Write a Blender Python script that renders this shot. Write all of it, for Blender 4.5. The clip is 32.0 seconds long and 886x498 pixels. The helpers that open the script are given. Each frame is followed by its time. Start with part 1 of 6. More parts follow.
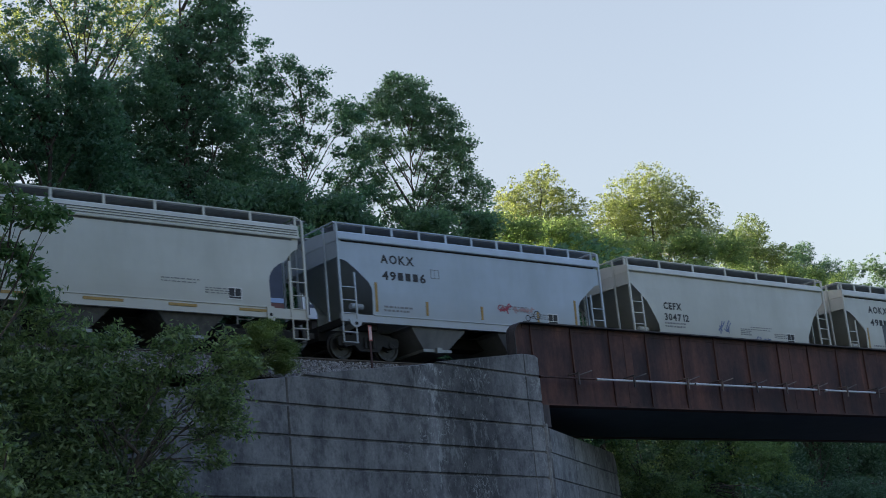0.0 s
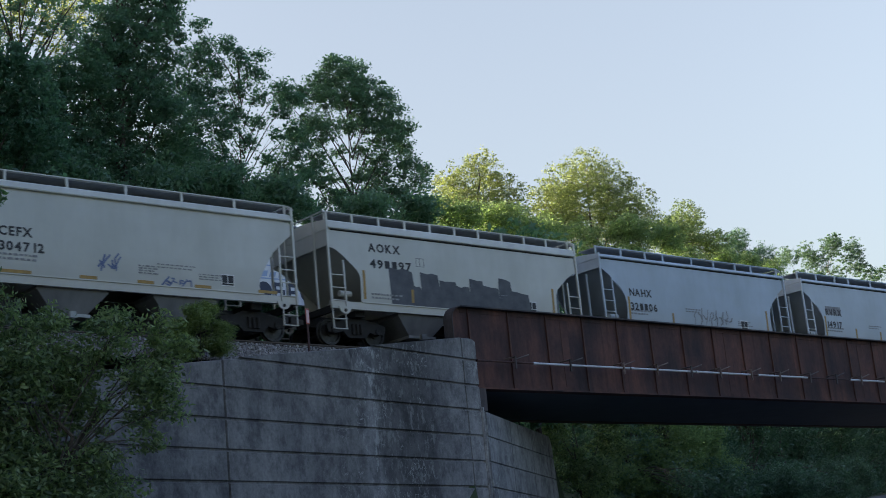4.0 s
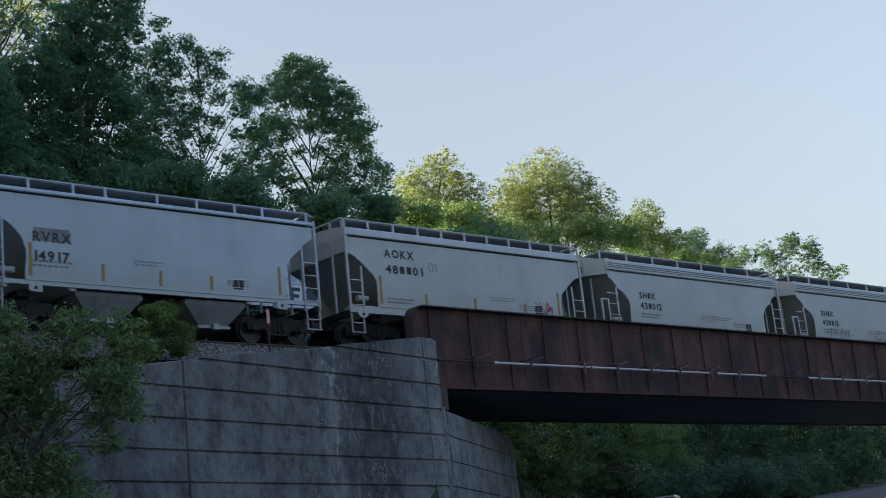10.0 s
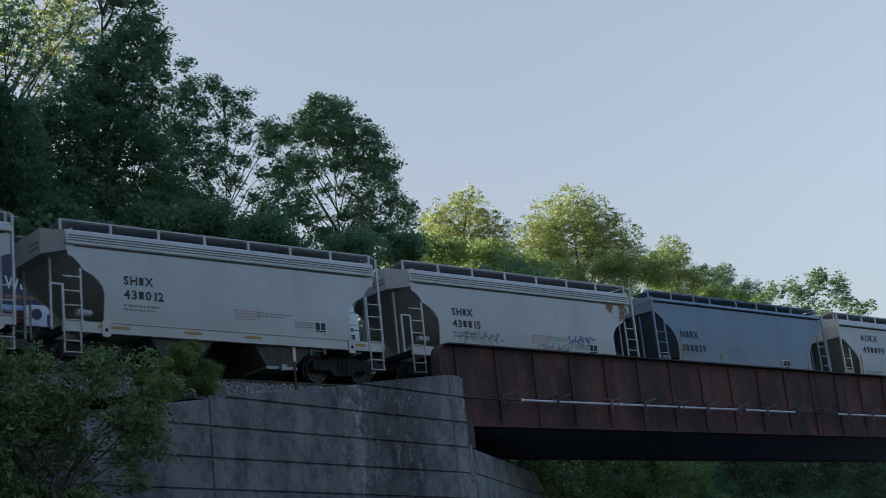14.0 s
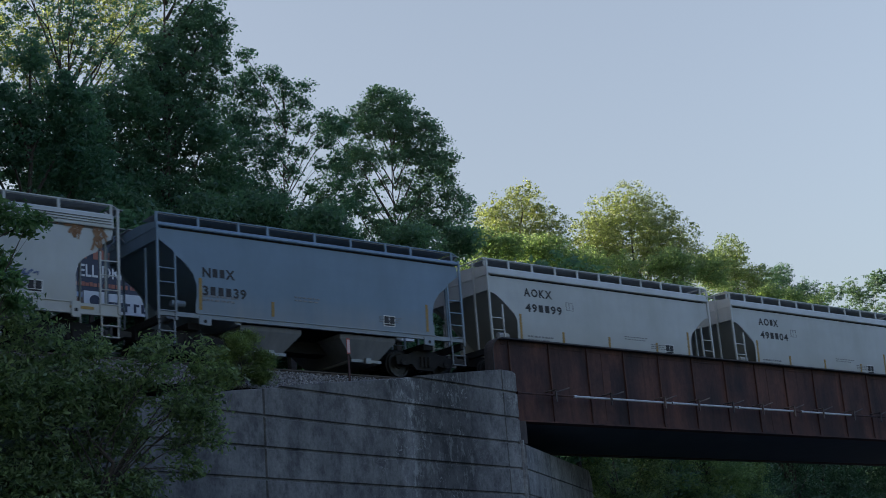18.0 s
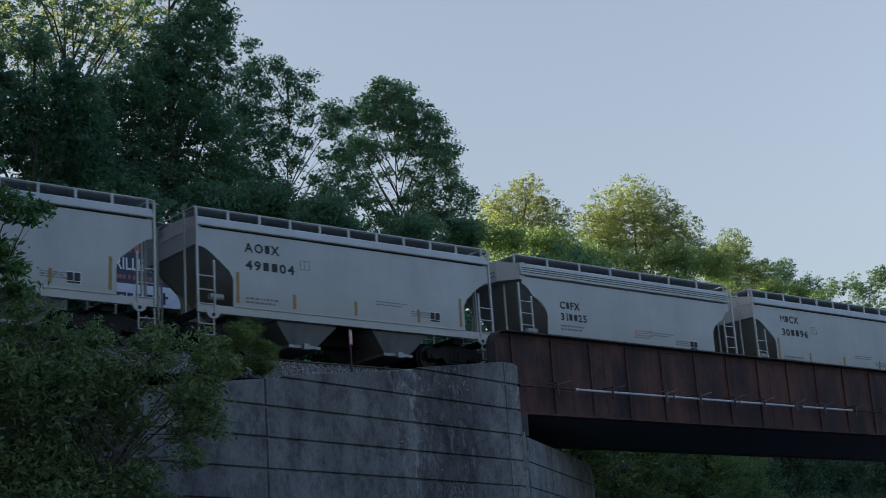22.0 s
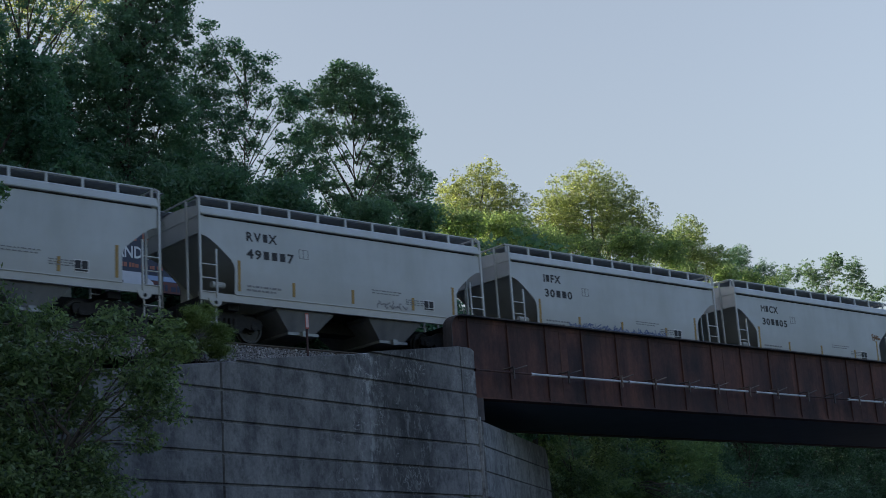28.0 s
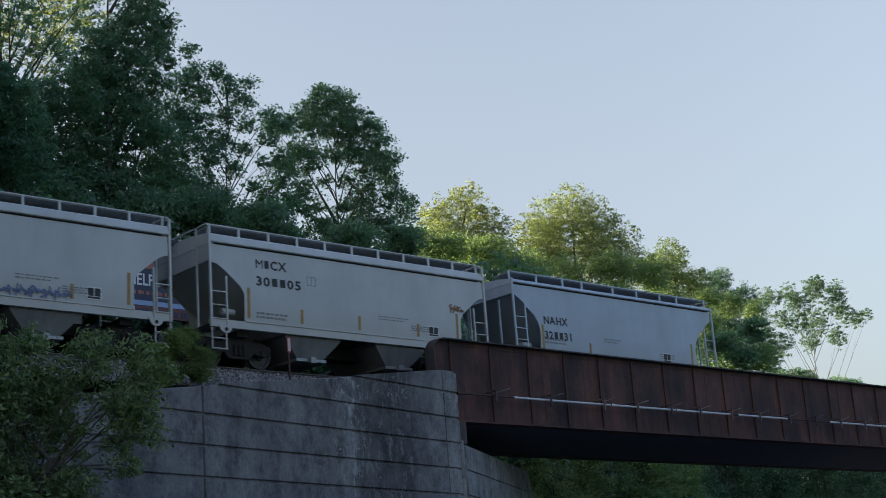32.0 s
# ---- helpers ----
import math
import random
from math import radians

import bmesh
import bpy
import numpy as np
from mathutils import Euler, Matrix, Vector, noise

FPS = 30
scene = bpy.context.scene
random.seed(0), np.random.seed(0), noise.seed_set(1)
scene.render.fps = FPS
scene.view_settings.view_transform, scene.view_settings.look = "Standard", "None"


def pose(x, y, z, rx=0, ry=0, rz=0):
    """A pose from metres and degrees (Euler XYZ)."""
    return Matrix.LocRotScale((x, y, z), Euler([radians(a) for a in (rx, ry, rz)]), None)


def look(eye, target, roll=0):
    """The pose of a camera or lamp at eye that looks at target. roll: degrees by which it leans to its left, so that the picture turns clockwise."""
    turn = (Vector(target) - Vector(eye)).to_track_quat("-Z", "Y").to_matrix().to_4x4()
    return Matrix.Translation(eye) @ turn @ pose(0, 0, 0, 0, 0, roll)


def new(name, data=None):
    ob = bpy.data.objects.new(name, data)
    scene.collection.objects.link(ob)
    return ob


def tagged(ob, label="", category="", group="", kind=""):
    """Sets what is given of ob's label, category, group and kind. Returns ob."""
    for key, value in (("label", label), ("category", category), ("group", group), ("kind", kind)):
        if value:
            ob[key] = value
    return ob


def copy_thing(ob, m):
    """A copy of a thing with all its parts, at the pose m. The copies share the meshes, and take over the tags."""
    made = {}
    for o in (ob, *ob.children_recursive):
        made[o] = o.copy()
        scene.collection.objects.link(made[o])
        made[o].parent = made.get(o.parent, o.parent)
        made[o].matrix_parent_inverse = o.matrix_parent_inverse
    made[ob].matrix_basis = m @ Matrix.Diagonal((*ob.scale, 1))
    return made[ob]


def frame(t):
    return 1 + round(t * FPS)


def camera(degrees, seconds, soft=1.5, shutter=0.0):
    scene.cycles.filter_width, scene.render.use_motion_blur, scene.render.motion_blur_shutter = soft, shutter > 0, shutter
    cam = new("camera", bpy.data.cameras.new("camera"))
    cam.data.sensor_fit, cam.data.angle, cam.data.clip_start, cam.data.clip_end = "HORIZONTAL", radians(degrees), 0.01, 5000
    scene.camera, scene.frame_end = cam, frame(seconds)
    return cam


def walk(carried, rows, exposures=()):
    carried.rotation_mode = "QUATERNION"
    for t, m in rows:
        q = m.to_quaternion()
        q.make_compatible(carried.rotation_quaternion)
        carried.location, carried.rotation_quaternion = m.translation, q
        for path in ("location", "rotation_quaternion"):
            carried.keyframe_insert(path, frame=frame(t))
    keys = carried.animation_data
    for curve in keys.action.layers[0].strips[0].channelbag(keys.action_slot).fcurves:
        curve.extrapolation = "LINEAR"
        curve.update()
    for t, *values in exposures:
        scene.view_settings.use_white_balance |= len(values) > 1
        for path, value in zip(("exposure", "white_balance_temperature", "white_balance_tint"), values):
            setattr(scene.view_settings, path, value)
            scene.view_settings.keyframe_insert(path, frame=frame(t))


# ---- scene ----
cam = camera(33.81, 32.0, 0.5, 0.3)
PATH = [
    (0.0, pose(0, 0, 1.6, 105.03, 5.19, -37.65)),
    (0.5, pose(0, 0, 1.6, 105.07, 5.11, -37.76)),
    (1.0, pose(0, 0, 1.6, 104.99, 5.25, -38.01)),
    (1.5, pose(0, 0, 1.6, 104.71, 5.26, -38.30)),
    (2.0, pose(0, 0, 1.6, 104.41, 5.34, -38.69)),
    (2.5, pose(0, 0, 1.6, 104.17, 5.36, -39.09)),
    (3.0, pose(0, 0, 1.6, 103.99, 5.41, -39.43)),
    (3.5, pose(0, 0, 1.6, 104.07, 5.38, -39.78)),
    (5.5, pose(0, 0, 1.6, 104.24, 5.56, -40.71)),
    (6.0, pose(0, 0, 1.6, 104.33, 5.61, -40.66)),
    (6.5, pose(0, 0, 1.6, 104.23, 5.61, -40.85)),
    (7.0, pose(0, 0, 1.6, 104.01, 5.72, -41.11)),
    (7.5, pose(0, 0, 1.6, 103.90, 5.80, -41.24)),
    (8.0, pose(0, 0, 1.6, 103.92, 5.89, -41.25)),
    (8.5, pose(0, 0, 1.6, 103.98, 5.91, -41.32)),
    (9.0, pose(0, 0, 1.6, 104.06, 5.90, -41.47)),
    (9.5, pose(0, 0, 1.6, 104.07, 5.89, -41.47)),
    (10.0, pose(0, 0, 1.6, 104.00, 5.87, -41.60)),
    (10.5, pose(0, 0, 1.6, 103.87, 5.89, -41.82)),
    (11.0, pose(0, 0, 1.6, 103.80, 6.00, -42.09)),
    (11.5, pose(0, 0, 1.6, 103.83, 6.03, -42.41)),
    (12.0, pose(0, 0, 1.6, 104.08, 6.01, -42.50)),
    (12.5, pose(0, 0, 1.6, 104.70, 6.04, -42.39)),
    (13.0, pose(0, 0, 1.6, 105.13, 6.21, -41.85)),
    (13.5, pose(0, 0, 1.6, 105.28, 6.18, -41.33)),
    (14.0, pose(0, 0, 1.6, 105.58, 5.93, -40.53)),
    (14.5, pose(0, 0, 1.6, 105.94, 5.46, -39.70)),
    (16.5, pose(0, 0, 1.6, 105.66, 4.51, -38.93)),
    (17.0, pose(0, 0, 1.6, 105.63, 4.28, -38.88)),
    (17.5, pose(0, 0, 1.6, 105.59, 4.23, -38.78)),
    (18.0, pose(0, 0, 1.6, 105.51, 4.29, -38.71)),
    (18.5, pose(0, 0, 1.6, 105.47, 4.35, -38.75)),
    (19.0, pose(0, 0, 1.6, 105.43, 4.40, -38.85)),
    (19.5, pose(0, 0, 1.6, 105.43, 4.54, -38.74)),
    (20.0, pose(0, 0, 1.6, 105.43, 4.49, -38.69)),
    (20.5, pose(0, 0, 1.6, 105.33, 4.42, -38.72)),
    (21.0, pose(0, 0, 1.6, 105.23, 4.30, -38.72)),
    (21.5, pose(0, 0, 1.6, 105.18, 4.08, -38.65)),
    (22.0, pose(0, 0, 1.6, 105.19, 3.78, -38.73)),
    (22.5, pose(0, 0, 1.6, 105.24, 3.55, -38.83)),
    (23.0, pose(0, 0, 1.6, 105.27, 3.49, -38.94)),
    (23.5, pose(0, 0, 1.6, 105.30, 3.47, -39.04)),
    (24.0, pose(0, 0, 1.6, 105.31, 3.49, -39.14)),
    (24.5, pose(0, 0, 1.6, 105.27, 3.59, -39.32)),
    (25.0, pose(0, 0, 1.6, 105.03, 3.69, -39.63)),
    (25.5, pose(0, 0, 1.6, 104.84, 3.80, -39.88)),
    (27.5, pose(0, 0, 1.6, 104.55, 3.86, -40.41)),
    (28.0, pose(0, 0, 1.6, 104.46, 3.84, -40.46)),
    (28.5, pose(0, 0, 1.6, 104.30, 3.83, -40.65)),
    (29.0, pose(0, 0, 1.6, 104.15, 3.88, -40.94)),
    (29.5, pose(0, 0, 1.6, 104.17, 3.99, -41.22)),
    (30.0, pose(0, 0, 1.6, 104.31, 3.97, -41.50)),
    (30.5, pose(0, 0, 1.6, 104.64, 4.00, -41.62)),
    (31.0, pose(0, 0, 1.6, 104.93, 3.99, -41.56)),
    (31.5, pose(0, 0, 1.6, 105.23, 4.05, -41.38)),
    (32.0, pose(0, 0, 1.6, 105.33, 4.09, -41.12)),
]
EXPOSURE = [(0.0, 1.96, 6440, 10), (6.0, 1.93, 6390, 10), (8.0, 1.84, 6375, 10), (10.0, 1.84, 6360, 10), (12.0, 1.78, 6310, 10), (13.0, 1.66, 6290, 10), (17.0, 1.56, 6190, 10), (21.0, 1.53, 6170, 10),
            (25.0, 1.53, 6210, 10), (28.0, 1.58, 6290, 10), (30.0, 1.71, 6350, 10), (32.0, 1.77, 6390, 10)]
walk(cam, PATH, EXPOSURE)

# ---- light ----
SUN_AZ, SUN_EL = -54.0, 11.0      # bearing from +Y towards +X, and height, in degrees
world = bpy.data.worlds.new("world")
scene.world = world
world.use_nodes = True
wn = world.node_tree.nodes
sky = wn.new("ShaderNodeTexSky")
sky.sky_type = 'NISHITA'
sky.sun_disc = False
sky.sun_elevation = radians(SUN_EL)
sky.sun_rotation = radians(SUN_AZ)
sky.air_density, sky.dust_density, sky.ozone_density = 1.0, 4.0, 1.0
wn["Background"].inputs["Strength"].default_value = 0.110
# summer haze: pale low in the sky and towards the sun, clear blue overhead and away from it
wl = world.node_tree.links
wtc, wsx, wmr, wmx = wn.new("ShaderNodeTexCoord"), wn.new("ShaderNodeSeparateXYZ"), wn.new("ShaderNodeMapRange"), wn.new("ShaderNodeMix")
wl.new(wtc.outputs["Generated"], wsx.inputs[0])
wl.new(wsx.outputs["Z"], wmr.inputs["Value"])
wmr.inputs["From Min"].default_value, wmr.inputs["From Max"].default_value = 0.42, 0.80
wmr.interpolation_type = 'SMOOTHSTEP'
wmx.data_type = 'RGBA'
wdot, waway, wmax = wn.new("ShaderNodeVectorMath"), wn.new("ShaderNodeMapRange"), wn.new("ShaderNodeMath")
wdot.operation, wmax.operation = 'DOT_PRODUCT', 'MAXIMUM'
wdot.inputs[1].default_value = (math.sin(radians(SUN_AZ)), math.cos(radians(SUN_AZ)), 0)
wl.new(wtc.outputs["Generated"], wdot.inputs[0])
wl.new(wdot.outputs["Value"], waway.inputs["Value"])
waway.inputs["From Min"].default_value, waway.inputs["From Max"].default_value = -0.36, -0.75
waway.interpolation_type = 'SMOOTHSTEP'
wl.new(wmr.outputs[0], wmax.inputs[0])
wl.new(waway.outputs[0], wmax.inputs[1])
wl.new(wmax.outputs[0], wmx.inputs[0])
for sock, hue, sat in ((wmx.inputs[6], 0.506, 0.62), (wmx.inputs[7], 0.522, 1.22)):
    haze = wn.new("ShaderNodeHueSaturation")
    haze.inputs["Hue"].default_value, haze.inputs["Saturation"].default_value = hue, sat
    wl.new(sky.outputs[0], haze.inputs["Color"])
    wl.new(haze.outputs[0], sock)
wlow, wmul = wn.new("ShaderNodeMapRange"), wn.new("ShaderNodeMix")
for k, v in zip(("From Min", "From Max", "To Min", "To Max"), (0.0, 0.45, 0.80, 1.0)):
    wlow.inputs[k].default_value = v
wl.new(wsx.outputs["Z"], wlow.inputs["Value"])
wmul.data_type, wmul.blend_type = 'RGBA', 'MULTIPLY'
wmul.inputs[0].default_value = 1.0
wl.new(wmx.outputs[2], wmul.inputs[6])
wl.new(wlow.outputs[0], wmul.inputs[7])
wl.new(wmul.outputs[2], wn["Background"].inputs["Color"])
sun = new("sun", bpy.data.lights.new("sun", 'SUN'))
sun.data.energy, sun.data.angle, sun.data.color = 4.4, radians(0.6), (1.0, 0.84, 0.58)
_az, _el = radians(SUN_AZ), radians(SUN_EL)
sun.matrix_world = look((math.sin(_az) * math.cos(_el) * 300, math.cos(_az) * math.cos(_el) * 300, math.sin(_el) * 300), (0, 0, 0))


# ---- materials ----
def nodes_of(name):
    m = bpy.data.materials.new(name)
    m.use_nodes = True
    nt = m.node_tree
    return m, nt, nt.nodes["Principled BSDF"]


def noise_of(nt, scale, detail=6.0, rough=0.6, stretch=(1, 1, 1), space="Object"):
    tc = nt.nodes.new("ShaderNodeTexCoord")
    mp = nt.nodes.new("ShaderNodeMapping")
    mp.inputs["Scale"].default_value = stretch
    n = nt.nodes.new("ShaderNodeTexNoise")
    n.inputs["Scale"].default_value, n.inputs["Detail"].default_value, n.inputs["Roughness"].default_value = scale, detail, rough
    nt.links.new(tc.outputs[space], mp.inputs["Vector"])
    nt.links.new(mp.outputs[0], n.inputs["Vector"])
    return n.outputs["Fac"]


def ramp_of(nt, fac, stops):
    r = nt.nodes.new("ShaderNodeValToRGB")
    els = r.color_ramp.elements
    while len(els) < len(stops):
        els.new(0.5)
    for e, (p, c) in zip(els, stops):
        e.position = p
        e.color = (*c, 1) if len(c) == 3 else c
    nt.links.new(fac, r.inputs["Fac"])
    return r.outputs["Color"]


def mix_of(nt, kind, fac, a, b):
    m = nt.nodes.new("ShaderNodeMix")
    m.data_type, m.blend_type = 'RGBA', kind
    for sock, v in ((m.inputs[0], fac), (m.inputs[6], a), (m.inputs[7], b)):
        if isinstance(v, (int, float)):
            sock.default_value = v
        elif isinstance(v, tuple):
            sock.default_value = (*v, 1)
        else:
            nt.links.new(v, sock)
    return m.outputs[2]


def bump_of(nt, height, bsdf, strength=0.3, distance=0.02):
    b = nt.nodes.new("ShaderNodeBump")
    b.inputs["Strength"].default_value, b.inputs["Distance"].default_value = strength, distance
    nt.links.new(height, b.inputs["Height"])
    nt.links.new(b.outputs[0], bsdf.inputs["Normal"])


def plain(name, low, high, scale=3.0, rough=0.7, metal=0.0, bump=0.2, stretch=(1, 1, 1), dist=0.01, space="Object"):
    m, nt, b = nodes_of(name)
    f = noise_of(nt, scale, 8, 0.65, stretch, space)
    nt.links.new(ramp_of(nt, f, [(0.3, low), (0.7, high)]), b.inputs["Base Color"])
    b.inputs["Roughness"].default_value, b.inputs["Metallic"].default_value = rough, metal
    if bump:
        bump_of(nt, noise_of(nt, scale * 6, 6, 0.7, stretch, space), b, bump, dist)
    return m


def paint_material(name):
    """Car paint in the object's own colour, with dust, run-down dirt and scuffs."""
    m, nt, b = nodes_of(name)
    oi = nt.nodes.new("ShaderNodeObjectInfo")
    streak = noise_of(nt, 1.0, 6, 0.6, (1.4, 1.4, 0.30))
    cloud = noise_of(nt, 0.45, 4, 0.55)
    fine = noise_of(nt, 14.0, 6, 0.7, (1, 1, 0.5))
    c = mix_of(nt, 'MULTIPLY', 1.0, oi.outputs["Color"], ramp_of(nt, streak, [(0.28, (0.90, 0.895, 0.88)), (0.60, (1, 1, 1))]))
    c = mix_of(nt, 'MULTIPLY', 1.0, c, ramp_of(nt, cloud, [(0.35, (0.86, 0.86, 0.84)), (0.65, (1, 1, 1))]))
    c = mix_of(nt, 'MIX', ramp_of(nt, fine, [(0.66, (0, 0, 0)), (0.78, (0.35, 0.35, 0.35))]), c, (0.30, 0.26, 0.22))
    tc = nt.nodes.new("ShaderNodeTexCoord")
    sx = nt.nodes.new("ShaderNodeSeparateXYZ")
    nt.links.new(tc.outputs["Object"], sx.inputs[0])
    mr = nt.nodes.new("ShaderNodeMapRange")
    for k, v in zip(("From Min", "From Max", "To Min", "To Max"), (1.1, 2.5, 1.0, 0.0)):
        mr.inputs[k].default_value = v
    nt.links.new(sx.outputs["Z"], mr.inputs["Value"])
    spray = nt.nodes.new("ShaderNodeMath")
    spray.operation = 'MULTIPLY'
    nt.links.new(mr.outputs[0], spray.inputs[0])
    nt.links.new(streak, spray.inputs[1])
    c = mix_of(nt, 'MIX', ramp_of(nt, spray.outputs[0], [(0.12, (0, 0, 0)), (0.6, (0.5, 0.5, 0.5))]), c, (0.33, 0.29, 0.24))
    nt.links.new(c, b.inputs["Base Color"])
    b.inputs["Roughness"].default_value = 0.55
    bump_of(nt, noise_of(nt, 1.6, 3, 0.5), b, 0.25, 0.02)
    return m


def leaf_material(name, low, high, trans=0.35):
    m = bpy.data.materials.new(name)
    m.use_nodes = True
    nt = m.node_tree
    b = nt.nodes["Principled BSDF"]
    geo = nt.nodes.new("ShaderNodeNewGeometry")
    oi = nt.nodes.new("ShaderNodeObjectInfo")
    col = ramp_of(nt, geo.outputs["Random Per Island"], [(0.0, low), (1.0, high)])
    col = mix_of(nt, 'MULTIPLY', 1.0, col, ramp_of(nt, oi.outputs["Random"], [(0.0, (0.8, 0.9, 0.85)), (1.0, (1.15, 1.05, 0.95))]))
    col = mix_of(nt, 'MULTIPLY', 1.0, col, ramp_of(nt, noise_of(nt, 0.35, 4, 0.6), [(0.3, (0.75, 0.8, 0.8)), (0.7, (1.15, 1.1, 1.0))]))
    nt.links.new(col, b.inputs["Base Color"])
    b.inputs["Roughness"].default_value = 0.48
    b.inputs["Specular IOR Level"].default_value = 0.6
    tr = nt.nodes.new("ShaderNodeBsdfTranslucent")
    nt.links.new(mix_of(nt, 'MULTIPLY', 1.0, col, (1.5, 1.6, 0.9)), tr.inputs["Color"])
    mx = nt.nodes.new("ShaderNodeMixShader")
    mx.inputs[0].default_value = trans
    nt.links.new(b.outputs[0], mx.inputs[1])
    nt.links.new(tr.outputs[0], mx.inputs[2])
    nt.links.new(mx.outputs[0], nt.nodes["Material Output"].inputs["Surface"])
    return m


def concrete_material():
    m, nt, b = nodes_of("old_concrete")
    lev = lambda v: (v, v, v)
    cloud = noise_of(nt, 0.45, 7, 0.62, (1, 1, 0.7))
    blotch = noise_of(nt, 2.1, 8, 0.68, (1, 1, 0.75))
    run = noise_of(nt, 1.1, 6, 0.6, (1.5, 1.5, 0.22))
    fine = noise_of(nt, 11.0, 8, 0.72)
    c = ramp_of(nt, fine, [(0.3, (0.128, 0.127, 0.130)), (0.72, (0.222, 0.220, 0.221))])
    c = mix_of(nt, 'MULTIPLY', 1.0, c, ramp_of(nt, cloud, [(0.36, (0.60, 0.60, 0.62)), (0.62, (1.14, 1.14, 1.13))]))
    c = mix_of(nt, 'MULTIPLY', 1.0, c, ramp_of(nt, blotch, [(0.37, (0.55, 0.55, 0.57)), (0.54, (1.06, 1.06, 1.05))]))
    c = mix_of(nt, 'MULTIPLY', 1.0, c, ramp_of(nt, run, [(0.34, (0.72, 0.73, 0.75)), (0.54, (1, 1, 1))]))
    # broad stains along the wall: a pale lime run, a mottled dark stretch, a clean end
    tc = nt.nodes.new("ShaderNodeTexCoord")
    sx = nt.nodes.new("ShaderNodeSeparateXYZ")
    nt.links.new(tc.outputs["Object"], sx.inputs[0])
    wob = nt.nodes.new("ShaderNodeMath")
    wob.operation = 'MULTIPLY_ADD'
    wob.inputs[1].default_value = 1.3
    nt.links.new(noise_of(nt, 1.1, 5, 0.6, (1, 1, 0.6)), wob.inputs[0])
    nt.links.new(sx.outputs["X"], wob.inputs[2])
    mr = nt.nodes.new("ShaderNodeMapRange")
    mr.inputs["From Min"].default_value, mr.inputs["From Max"].default_value = 14.65, 34.65
    nt.links.new(wob.outputs[0], mr.inputs["Value"])
    c = mix_of(nt, 'MULTIPLY', 1.0, c, ramp_of(nt, mr.outputs[0], [(0.0, lev(1.05)), (0.50, lev(0.98)), (0.57, lev(0.76)), (0.588, lev(0.80)), (0.600, lev(1.38)), (0.620, lev(1.30)), (0.638, lev(0.62)), (0.70, lev(0.52)), (0.75, lev(0.60)), (0.772, lev(1.05)), (0.87, lev(1.28)), (1.0, lev(1.45))]))

    def gated(fac, stops):
        g = nt.nodes.new("ShaderNodeMath")
        g.operation = 'MULTIPLY'
        nt.links.new(fac, g.inputs[0])
        nt.links.new(ramp_of(nt, mr.outputs[0], [(p, lev(v)) for p, v in stops]), g.inputs[1])
        return g.outputs[0]
    # lime: crusted patches, and thin crooked veins that leak out of cracks
    crust = ramp_of(nt, noise_of(nt, 4.0, 9, 0.75, (1, 1, 0.45)), [(0.53, lev(0)), (0.60, lev(1))])
    c = mix_of(nt, 'MIX', gated(crust, [(0.0, 0.10), (0.45, 0.14), (0.57, 0.20), (0.592, 0.35), (0.602, 0.95), (0.620, 0.9), (0.638, 0.34), (0.75, 0.36), (0.775, 0.10), (0.872, 0.25), (0.885, 0.9), (0.93, 0.75), (0.95, 0.35)]), c, (0.33, 0.34, 0.33))
    veins = nt.nodes.new("ShaderNodeTexNoise")
    veins.inputs["Scale"].default_value, veins.inputs["Detail"].default_value, veins.inputs["Distortion"].default_value = 1.7, 5, 1.6
    nt.links.new(tc.outputs["Object"], veins.inputs["Vector"])
    line = ramp_of(nt, veins.outputs["Fac"], [(0.488, lev(0)), (0.498, lev(1)), (0.502, lev(1)), (0.512, lev(0))])
    broken = nt.nodes.new("ShaderNodeMath")
    broken.operation = 'MULTIPLY'
    nt.links.new(line, broken.inputs[0])
    nt.links.new(ramp_of(nt, noise_of(nt, 0.9, 4, 0.6), [(0.50, lev(0)), (0.56, lev(1))]), broken.inputs[1])
    c = mix_of(nt, 'MIX', gated(broken.outputs[0], [(0.0, 0.05), (0.5, 0.12), (0.57, 0.7), (0.75, 0.85), (0.78, 0.10), (0.88, 0.6)]), c, (0.38, 0.39, 0.38))
    nt.links.new(c, b.inputs["Base Color"])
    b.inputs["Roughness"].default_value = 0.9
    bump_of(nt, fine, b, 0.5, 0.015)
    return m


